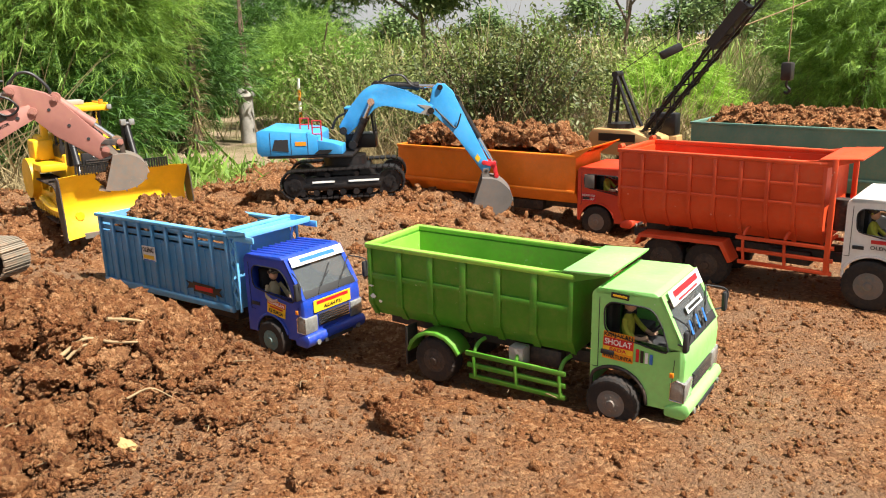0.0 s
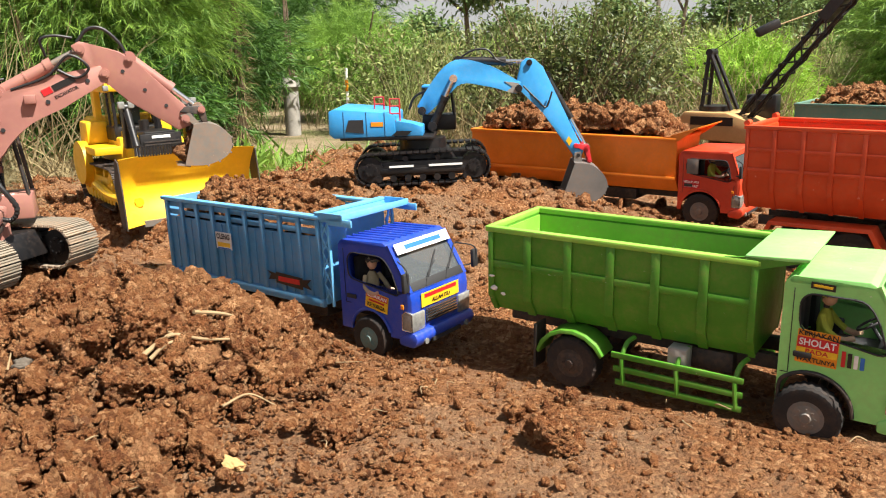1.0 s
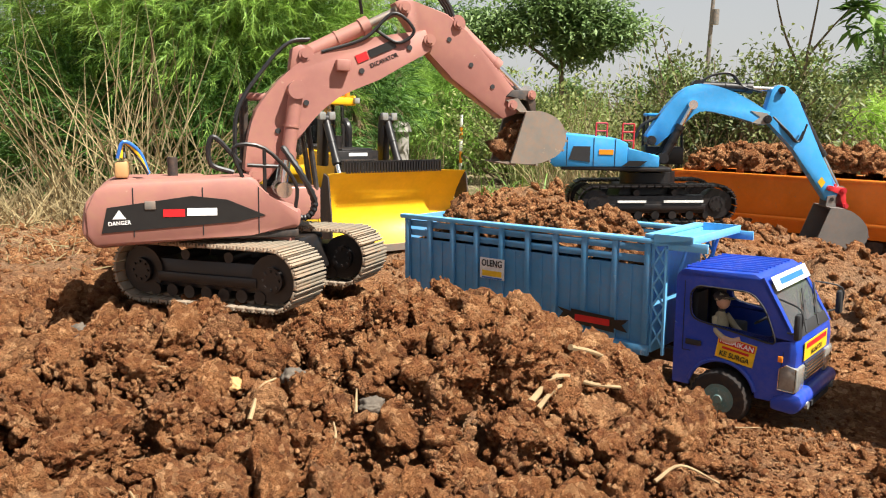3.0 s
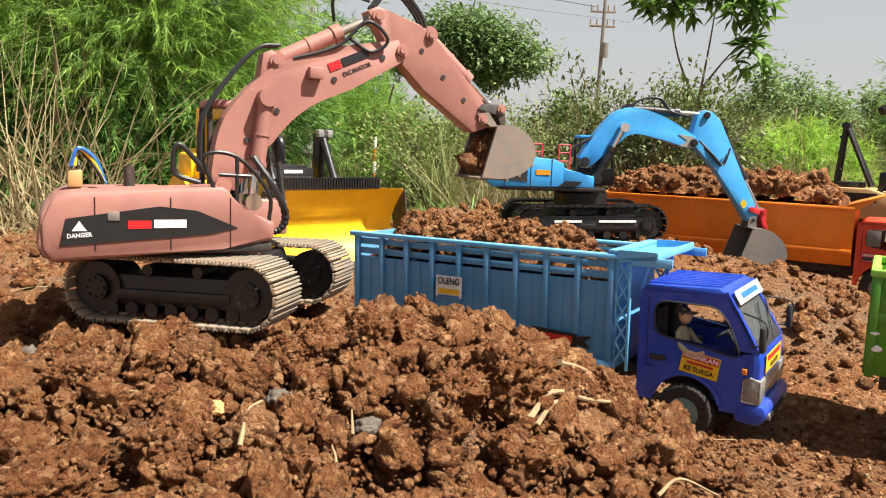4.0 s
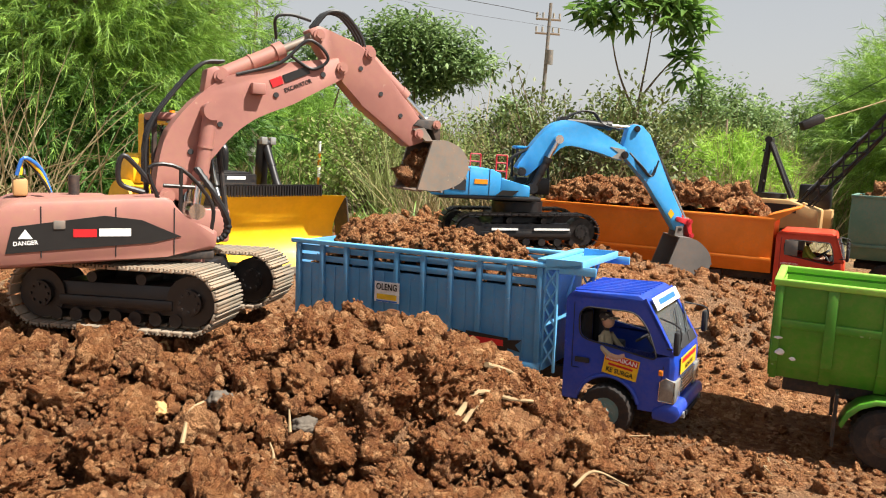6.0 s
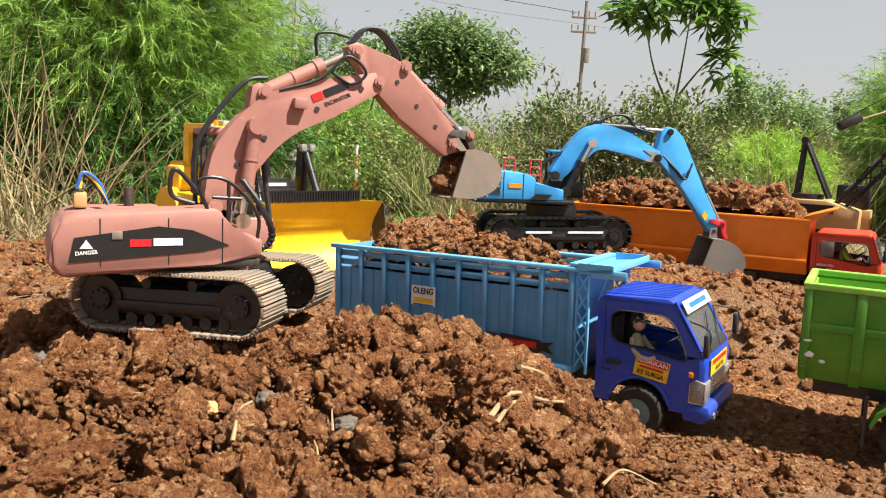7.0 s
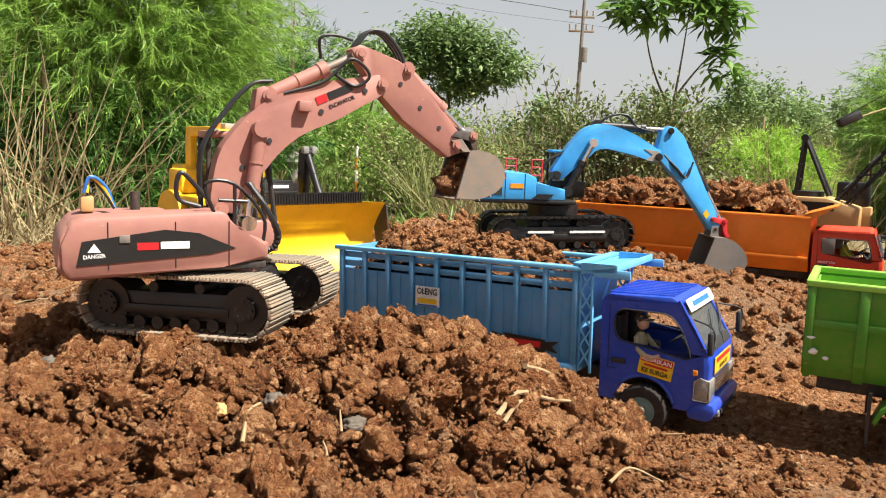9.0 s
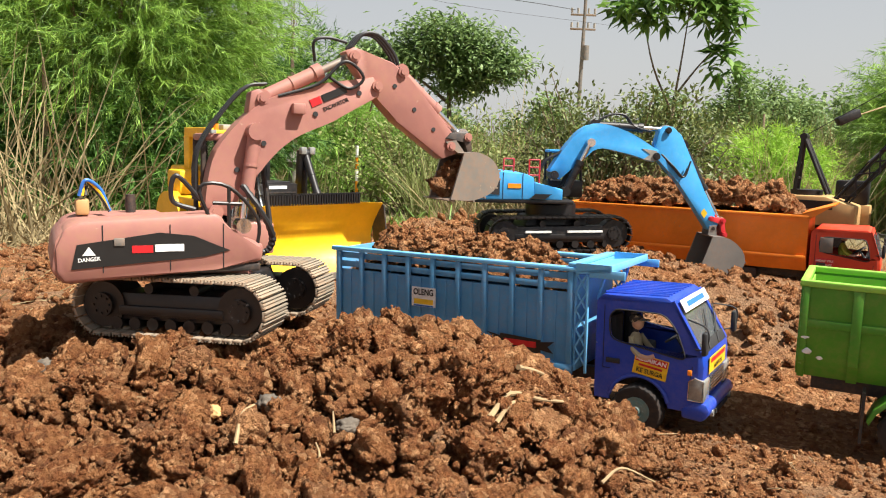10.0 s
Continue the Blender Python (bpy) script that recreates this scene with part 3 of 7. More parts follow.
def cab(parent, x0, ln, hw, zb, zw, zt, slope, body, axle_x, arch_r, axle_z, style, roof_mat=None, mirror=True):
    """Forward-control cab: lower shell with wheel arches, window frames, windscreen, roof, bumper, lamps and fittings.
    x0 rear, ln length, zb sill, zw window sill, zt roof."""
    xf, th = x0 + ln, 0.0055
    arc = [(axle_x + math.cos(a) * arch_r, axle_z + math.sin(a) * arch_r) for a in np.linspace(math.pi * 1.0, 0, 13)]
    arc = [(min(max(x, x0 + 0.004), xf - 0.02), z) for x, z in arc if z > zb]
    low = [(x0, zb)] + [(arc[0][0], zb)] + arc + [(arc[-1][0], zb), (xf - 0.010, zb), (xf - 0.006, zb + 0.012), (xf - 0.006, zw), (x0, zw)]
    up_o = [(x0, zw), (xf, zw), (xf - slope * 0.45, (zw + zt) / 2), (xf - slope, zt - 0.004), (x0 + 0.012, zt), (x0, zt - 0.012)]
    hgt = zt - zw
    up_i = [(x0 + 0.028, zw + 0.012), (xf - 0.026, zw - 0.012), (xf - slope * 0.45 - 0.022, zw + hgt * 0.45), (xf - slope - 0.014, zt - 0.026), (x0 + 0.038, zt - 0.026), (x0 + 0.026, zt - 0.040)]
    for s in (-1, 1):
        bm = B()
        y0, y1 = (s * hw, s * (hw - th))
        poly(bm, low, y0, y1)
        frame_loop(bm, rounded(up_o, 0.006, 4), rounded(up_i, 0.016, 4), y0, y1)
        panel = part("side_panel", bm, body, parent)
        ym = s * (hw + 0.0008)
        # door seam, handle and window rubber
        xs = x0 + 0.016
        for a, b in (((xs, zb + 0.06), (xs, zt - 0.02)), ((xf - 0.016, zw - 0.02), (xf - 0.02, zb + 0.05)), ((xs, zb + 0.06), (arc[0][0], zb + 0.06))):
            part("door_seam", cyl(B(), (a[0], ym, a[1]), (b[0], ym, b[1]), 0.0007, seg=5), M_INT, panel)
        rb = B()
        ui = rounded(up_i, 0.016, 4)
        tube(rb, [(x, ym, z) for x, z in ui + ui[:1]], 0.0016, 6, 1)
        part("window_seal", rb, M_INT, panel)
        hd = B()
        box(hd, x0 + 0.022, x0 + 0.050, ym - 0.001, ym + s * 0.004, zw - 0.034, zw - 0.024, 0.0015)
        part("door_handle", hd, M_INT, panel)
        la = B()
        pts = [(x + 0.0, z) for x, z in arc]
        tube(la, [(x, s * (hw + 0.001), z) for x, z in pts], 0.0035, 8, 2)
        part("wheel_arch_lip", la, M_BLACKD if style == "green" else body, panel)
    # roof with pressed ribs
    bm = B()
    poly(bm, [(x0, zt - 0.012), (x0 + 0.012, zt), (xf - slope - 0.012, zt + 0.004), (xf - slope, zt - 0.003), (xf - slope - 0.002, zt - 0.008), (x0 + 0.01, zt - 0.010)], -hw, hw, 0.0025)
    roof = part("roof", bm, roof_mat or body, parent)
    if style == "blue":
        for i in range(9):
            y = -hw * 0.8 + i * hw * 0.2
            part("roof_rib", tube(B(), [(x0 + 0.01, y, zt + 0.001), (xf - slope - 0.012, y, zt + 0.004)], 0.003, 8, 1), body, roof)
    # rear wall, floor, front
    part("rear_wall", box(B(), x0 + 0.001, x0 + 0.006, -hw + th, hw - th, zb + 0.02, zt - 0.01), body, parent)
    part("cab_floor", box(B(), x0 + 0.006, xf - 0.006, -hw + th, hw - th, zb + arch_r * 0.9, zb + arch_r * 0.9 + 0.006), M_INT, parent)
    part("dashboard", poly(B(), [(xf - 0.045, zw - 0.004), (xf - 0.03, zw + 0.010), (xf - 0.006, zw + 0.004), (xf - 0.006, zw - 0.05), (xf - 0.035, zw - 0.05)], -hw + th, hw - th, 0.002), M_INT, parent)
    sw = B()
    bmesh.ops.create_circle(sw, segments=18, radius=0.02)
    ring_pts = [(0.022 * math.cos(a), 0.022 * math.sin(a), 0) for a in np.linspace(0, 2 * math.pi, 19)]
    sw.clear()
    tube(sw, ring_pts, 0.0022, 6, 1)
    cyl(sw, (0, 0, 0), (0, 0, -0.04), 0.003, seg=8)
    part("steering_wheel", sw, M_INT, parent, m=pose(xf - 0.062, -hw * 0.45, zw + 0.02, 0, -35, 0))
    for s in (-1, 1):
        st = B()
        box(st, x0 + 0.022, x0 + 0.070, s * hw * 0.45 - 0.024, s * hw * 0.45 + 0.024, zb + arch_r * 0.9 + 0.006, zw - 0.018, 0.004)
        box(st, x0 + 0.014, x0 + 0.028, s * hw * 0.45 - 0.024, s * hw * 0.45 + 0.024, zw - 0.03, zt - 0.045, 0.004)
        box(st, x0 + 0.014, x0 + 0.026, s * hw * 0.45 - 0.013, s * hw * 0.45 + 0.013, zt - 0.043, zt - 0.022, 0.004)
        part("seat", st, M_INT, parent)
    part("front_panel", poly(B(), [(xf - 0.014, zb + 0.010), (xf + 0.002, zb + 0.012), (xf + 0.005, zw - 0.02), (xf + 0.001, zw + 0.003), (xf - 0.014, zw + 0.002)], -hw - 0.0006, hw + 0.0006, 0.0062), body, parent)
    # windscreen frame in its sloping plane
    run = math.hypot(slope, hgt)
    tilt = math.degrees(math.atan2(slope, hgt))
    fm = Matrix.Translation((xf + 0.001, 0, zw)) @ pose(0, 0, 0, 0, -tilt, 0) @ pose(0, 0, 0, 0, 0, 90)
    bm = B()
    frame_loop(bm, [(-hw, 0), (hw, 0), (hw, run), (-hw, run)], [(-hw + 0.012, 0.006), (hw - 0.012, 0.006), (hw - 0.014, run - 0.014), (-hw + 0.014, run - 0.014)], -0.001, 0.005)
    part("windscreen_frame", bm, body, parent, m=fm)
    g = part("windscreen", box(B(), -hw + 0.012, hw - 0.012, 0.001, 0.0025, 0.006, run - 0.014), M_SCREEN, parent, m=fm)
    part("wiper_cowl", box(B(), -hw + 0.010, hw - 0.010, -0.0016, 0.0008, 0.001, 0.020, 0.0005), M_INT, parent, m=fm)
    g.visible_shadow = False
    for k in (-0.45, 0.25):
        wp = B()
        tube(wp, [(k * hw, -0.003, 0.004), (k * hw + hw * 0.25, -0.004, 0.03), (k * hw + hw * 0.62, -0.004, 0.05)], 0.0011, 6, 3)
        tube(wp, [(k * hw + hw * 0.2, -0.004, 0.022), (k * hw + hw * 0.75, -0.004, 0.07)], 0.0016, 6, 2)
        part("wiper", wp, M_INT, parent, m=fm)
    # grille, bumper, lamps
    gr = B()
    box(gr, xf + 0.003, xf + 0.006, -hw * 0.55, hw * 0.55, zb + 0.030, zb + 0.062, 0.001)
    grille = part("grille", gr, M_INT, parent)
    for i in range(5):
        z = zb + 0.034 + i * 0.0062
        part("grille_slat", box(B(), xf + 0.005, xf + 0.0085, -hw * 0.54, hw * 0.54, z, z + 0.002), M_CHROME if style in ("blue",) else M_BLACKD, grille)
    bp = B()
    poly(bp, [(xf - 0.032, zb - 0.012), (xf + 0.004, zb - 0.015), (xf + 0.013, zb - 0.008), (xf + 0.019, zb + 0.006), (xf + 0.013, zb + 0.019), (xf - 0.006, zb + 0.021), (xf - 0.032, zb + 0.006)], -hw - 0.004, hw + 0.004, 0.005)
    bumper = part("bumper", bp, body, parent)
    part("bumper_opening", box(B(), xf + 0.010, xf + 0.0185, -hw * 0.5, hw * 0.5, zb - 0.010, zb - 0.002), M_INT, bumper)
    for s in (-1, 1):
        hl = B()
        poly(hl, [(xf - 0.022, zb + 0.022), (xf + 0.007, zb + 0.020), (xf + 0.008, zb + 0.060), (xf - 0.010, zb + 0.066), (xf - 0.022, zb + 0.058)], s * hw * 0.60, s * (hw + 0.0025), 0.003)
        head = part("headlight", hl, M_LAMP, parent, "clear headlight lens")
        rimb = B()
        tube(rimb, [(x, s * (hw + 0.003), z) for x, z in ((xf - 0.021, zb + 0.023), (xf + 0.004, zb + 0.022), (xf + 0.005, zb + 0.060), (xf - 0.010, zb + 0.065), (xf - 0.021, zb + 0.057), (xf - 0.021, zb + 0.023))], 0.0012, 6, 1)
        part("headlight_rim", rimb, M_CHROME, head)
        part("fog_lamp", cyl(B(), (xf + 0.012, s * hw * 0.72, zb - 0.003), (xf + 0.0195, s * hw * 0.72, zb - 0.003), 0.0065, seg=14), M_LAMP, bumper)
        part("indicator", box(B(), xf - 0.024, xf - 0.016, s * (hw + 0.0005), s * (hw + 0.0035), zb + 0.068, zb + 0.078, 0.001), M_AMBER, parent)
        if mirror:
            mr = B()
            tube(mr, [(xf - 0.012, s * hw, zw + 0.012), (xf + 0.010, s * (hw + 0.018), zw + 0.02), (xf + 0.012, s * (hw + 0.02), zw + 0.055), (xf - slope * 0.5, s * hw, zw + 0.065)], 0.0016, 6, 4)
            arm = part("mirror_arm", mr, M_INT, parent)
            mm = B()
            box(mm, xf + 0.004, xf + 0.014, s * (hw + 0.012), s * (hw + 0.031), zw + 0.008, zw + 0.050, 0.004)
            part("mirror", mm, M_INT, arm)
    return roof


def plate(parent, name, w, h, m, rows, back, border=None):
    """A sticker: backing sheet and rows of writing (text, height, colour, width, z) or bars (None, height, colour, width, z)."""
    if border:
        part(name + "_border", box(B(), -w / 2 - 0.002, w / 2 + 0.002, -h / 2 - 0.002, h / 2 + 0.002, 0, 0.0006), border, parent, m=m)
    st = part(name, box(B(), -w / 2, w / 2, -h / 2, h / 2, 0, 0.001, 0.0), back, parent, m=m) if back else None
    for text, size, mat, width, zz in rows:
        mm = m @ Matrix.Translation((0, zz, 0.0014))
        if text:
            letters("sticker_lettering", text, size, mat, parent, mm @ Matrix.Translation((0, 0, 0.0008)), width)
        else:
            part("sticker_bar", box(B(), -width / 2, width / 2, -size / 2, size / 2, -0.0002, 0.0003), mat, parent, m=mm)
    return st


def side_m(x, y, z, lean=0):
    """On the right-hand side of a thing, facing out."""
    return Matrix.Translation((x, y, z)) @ pose(0, 0, 0, 90, 0, 0) @ pose(0, 0, 0, 0, 0, lean)


def dump_bed(parent, x0, x1, hw, z0, z1, cham, mat, inner, cols, rows, rib, visor, visor_up, gate=True):
    """Tipper body: bevelled trough with thickness, raised grid of ribs, top rail, headboard with forward visor."""
    th = 0.007
    bm = B()
    out = [(-hw, z1), (-hw, z0 + cham * 1.6), (-hw + cham, z0), (hw - cham, z0), (hw, z0 + cham * 1.6), (hw, z1)]
    inn = [(hw - th, z1), (hw - th, z0 + cham * 1.6), (hw - cham - th * 0.4, z0 + th), (-hw + cham + th * 0.4, z0 + th), (-hw + th, z0 + cham * 1.6), (-hw + th, z1)]
    poly(bm, out + inn, x0, x1, m=Matrix(((0, 1, 0, 0), (1, 0, 0, 0), (0, 0, 1, 0), (0, 0, 0, 1))))
    bed = part("bed", bm, mat, parent)
    swap = Matrix(((0, 1, 0, 0), (1, 0, 0, 0), (0, 0, 1, 0), (0, 0, 0, 1)))
    cut = [(-hw + 0.001, z1 + 0.001), (-hw + 0.001, z0 + cham * 1.6), (-hw + cham, z0 + 0.001), (hw - cham, z0 + 0.001), (hw - 0.001, z0 + cham * 1.6), (hw - 0.001, z1 + 0.001)]
    part("headboard", poly(B(), cut, x1 - th, x1 + 0.002, m=swap), mat, parent)
    tail = part("tailgate", poly(B(), [(y, z) for y, z in cut], x0 - 0.006, x0 + 0.003, 0.001, m=swap), mat, parent)
    # lining shows a lighter, scuffed coat
    lin = B()
    e = 0.0025
    box(lin, x0 + 0.006, x1 - 0.01, hw - th - e, hw - th - 0.0005, z0 + cham * 1.7, z1 - 0.004)
    box(lin, x0 + 0.006, x1 - 0.01, -hw + th + 0.0005, -hw + th + e, z0 + cham * 1.7, z1 - 0.004)
    box(lin, x1 - th - e, x1 - th - 0.0005, -hw + th + e, hw - th - e, z0 + cham * 1.7, z1 - 0.004)
    box(lin, x0 + 0.0035, x0 + 0.006, -hw + th + e, hw - th - e, z0 + cham * 1.7, z1 - 0.004)
    part("bed_lining", lin, inner, parent)
    for s in (-1, 1):
        part("top_rail", box(B(), x0 - 0.008, x1 + 0.002, s * (hw - th - 0.003), s * (hw + 0.007), z1, z1 + 0.011, 0.002), M_LIMEIN if mat is M_GREEN else mat, parent)
        zc = z0 + cham * 1.6
        if cols:
            for i in range(cols + 1):
                x = x0 + (x1 - x0) * i / cols
                xa, xb = max(x0 - 0.003, x - rib / 2), min(x1 + 0.003, x + rib / 2)
                rb = B()
                box(rb, xa, xb, s * (hw - 0.001), s * (hw + 0.005), zc - 0.004, z1, 0.001)
                poly(rb, [(-hw - 0.005, zc), (-hw + cham - 0.003, z0 - 0.003), (-hw + cham + 0.001, z0), (-hw, zc)], xa, xb, m=Matrix(((0, 1, 0, 0), (-s, 0, 0, 0), (0, 0, 1, 0), (0, 0, 0, 1))))
                part("rib", rb, mat, bed)
            for j in range(1, rows):
                z = zc + (z1 - zc) * j / rows
                part("cross_rib", box(B(), x0, x1, s * (hw - 0.001), s * (hw + 0.0042), z - rib * 0.42, z + rib * 0.42, 0.001), mat, bed)
        else:
            part("lower_rail", box(B(), x0, x1, s * (hw - 0.001), s * (hw + 0.006), zc - 0.006, zc + 0.006, 0.001), mat, bed)
    for k in (x0 - 0.004, x1 - 0.001):
        part("end_rail", box(B(), k - 0.005, k + 0.008, -hw - 0.006, hw + 0.006, z1, z1 + 0.0112, 0.002), M_LIMEIN if mat is M_GREEN else mat, parent)
    if visor:
        vs = B()
        poly(vs, [(x1 - 0.02, z1 + 0.010), (x1 + visor, z1 + visor_up), (x1 + visor + 0.002, z1 + visor_up + 0.006), (x1 - 0.02, z1 + 0.018)], -hw - 0.006, hw + 0.006, 0.001)
        v = part("visor", vs, M_LIME if mat is M_GREEN else mat, parent)
        for s in (-1, 1):
            part("visor_gusset", poly(B(), [(x1 - 0.11, z1 + 0.004), (x1, z1 - 0.004), (x1 + visor * 0.9, z1 + visor_up - 0.002), (x1 - 0.02, z1 + 0.015)], s * (hw + 0.001), s * (hw + 0.006)), mat, v)
    for s in (-1, 1) if mat is M_RED else ():
        part("tailgate_hinge", cyl(B(), (x0 - 0.004, s * (hw - 0.025), z1 + 0.016), (x0 - 0.004, s * (hw - 0.001), z1 + 0.016), 0.008, seg=12), mat, tail)
    return bed


def chassis(parent, x0, x1, z, r):
    for s in (-1, 1):
        part("chassis_rail", box(B(), x0, x1, s * 0.045 - 0.008, s * 0.045 + 0.008, z - 0.012, z + 0.014, 0.002), M_BLACKD, parent)
    for k in range(4):
        x = x0 + (x1 - x0) * (k + 0.5) / 4
        part("cross_member", box(B(), x - 0.008, x + 0.008, -0.044, 0.044, z - 0.008, z + 0.008, 0.001), M_BLACKD, parent)
    part("fuel_tank", box(B(), x0 + (x1 - x0) * 0.52, x0 + (x1 - x0) * 0.66, -0.075, 0.075, z - 0.03, z + 0.01, 0.006), M_BLACKD, parent)


def side_guard(parent, x0, x1, y, z0, z1, mat, posts=3, bars=3):
    """Bar guard between the axles: curved posts with bars."""
    s = -1 if y < 0 else 1
    gp = None
    for i in range(posts):
        x = x0 + 0.02 + (x1 - x0 - 0.03) * i / (posts - 1)
        o = part("side_guard" if gp is None else "guard_post", tube(B(), [(x + 0.008, y - s * 0.03, z1 + 0.03), (x, y - s * 0.012, z1 + 0.022), (x - 0.004, y, z1 - 0.006), (x, y, z0)], 0.0045, 8, 3), mat, gp or parent)
        gp = gp or o
    for j in range(bars):
        z = z0 + (z1 - z0) * j / (bars - 1)
        k = 0.012 * (j - 1)
        part("guard_bar", box(B(), x0 - k * 0.4, x1, y - 0.003, y + 0.003, z - 0.0055, z + 0.0055, 0.0012), mat, gp)


# green tipper
green = thing("dump_truck", pose(0.183, 1.788, -0.013, 0, 0.4, -32.3), "green model dump truck with light green cab, empty bed", "toy truck", "model trucks")
dump_bed(green, -0.35, 0.160, 0.105, 0.098, 0.262, 0.022, M_GREEN, M_LIMEIN, 6, 2, 0.017, 0.078, 0.018)
axle_set(green, -0.165, 0.122, 0.026, 0.051, 0.046, M_BLACKD)
axle_set(green, 0.258, 0.136, 0.029, 0.051, 0.034, M_RIM)
chassis(green, -0.33, 0.36, 0.080, 0.05)
cab(green, 0.205, 0.184, 0.114, 0.034, 0.158, 0.258, 0.050, M_LIME, 0.258, 0.064, 0.036, "green")
side_guard(green, -0.078, 0.155, -0.118, 0.010, 0.062, M_GREEN)
side_guard(green, -0.078, 0.155, 0.118, 0.010, 0.062, M_GREEN)
for s in (-1, 1):
    fn = [(-0.165 + math.cos(a) * 0.072, 0.040 + math.sin(a) * 0.062 - 0.008) for a in np.linspace(math.pi * 0.95, math.pi * 0.12, 8)]
    fe = B()
    poly(fe, fn + [(-0.165 + (x + 0.165) * 0.93, z - 0.006) for x, z in fn[::-1]], s * 0.070, s * 0.125, 0.001)
    part("mudguard", fe, M_GREEN, green)
    part("mud_flap", box(B(), -0.245, -0.240, s * 0.075, s * 0.118, 0.0, 0.09), M_BLACKD, green)
part("toolbox", box(B(), 0.02, 0.055, -0.113, -0.08, 0.055, 0.095, 0.003), M_CONC, green, "pale grey box")
for i, (x, z, w, h) in enumerate(((-0.338, 0.148, 0.016, 0.018), (-0.318, 0.138, 0.011, 0.010), (-0.343, 0.172, 0.012, 0.008))):
    v, f = clod_base(2, 300 + i)
    ch = mesh_np("paint_chip", v * np.array([w / 2, 0.0006, h / 2]), f, M_ST_W, green)
    ch.matrix_basis = pose(x, -0.1108, z)
plate(green, "sticker", 0.062, 0.056, side_m(0.262, -0.1148, 0.143, -2), [
    ("KERJAKAN", 0.011, M_ST_K, 0.058, 0.0225), (None, 0.018, M_ST_R, 0.060, 0.0075), ("SHOLAT", 0.016, M_ST_W, 0.055, 0.0075),
    (None, 0.0105, M_ST_Y, 0.060, -0.0075), ("PADA", 0.011, M_ST_R, 0.034, -0.0075), ("WAKTUNYA", 0.011, M_ST_K, 0.059, -0.0215)], M_ST_O)
for i, (cc, hh) in enumerate(((M_ST_R, 0.024), (M_ST_K, 0.022), (M_ST_W, 0.020), (M_ST_B, 0.018))):
    part("sticker_stripe", box(B(), 0.298 + i * 0.009, 0.304 + i * 0.009, -0.1160, -0.1146, 0.120, 0.122 + hh), cc, green)
doll(green.matrix_world @ pose(0.262, -0.062, 0.130, 0, 0, -8), M_LIMECLOTH, False, "small plastic driver doll in a yellow shirt seated in the cab")
slp = math.degrees(math.atan2(0.050, 0.100))
wsm = Matrix.Translation((0.3915, 0, 0.158)) @ pose(0, 0, 0, 0, -slp, 0) @ pose(0, 0, 0, 90, 0, 90)
plate(green, "windscreen_sticker", 0.19, 0.030, wsm @ Matrix.Translation((0, 0.098, 0.0055)), [(None, 0.012, M_ST_R, 0.15, 0.004), (None, 0.004, M_ST_R, 0.12, -0.010)], M_ST_W)
plate(green, "windscreen_sticker", 0.10, 0.014, wsm @ Matrix.Translation((0.01, 0.060, 0.0035)), [(None, 0.006, M_ST_K, 0.08, 0)], M_ST_W)
for k in range(5):
    part("windscreen_mark", box(B(), -0.004, 0.004, -0.014, 0.014, 0, 0.0008), M_ST_K if k % 2 else M_ST_B, green, m=wsm @ pose(-0.05 + k * 0.022, 0.028, 0.0035, 0, 0, -12))
plate(green, "visor_badge", 0.036, 0.011, side_m(0.262, -0.1148, 0.246, -3), [(None, 0.004, M_ST_Y, 0.028, 0)], M_ST_K)

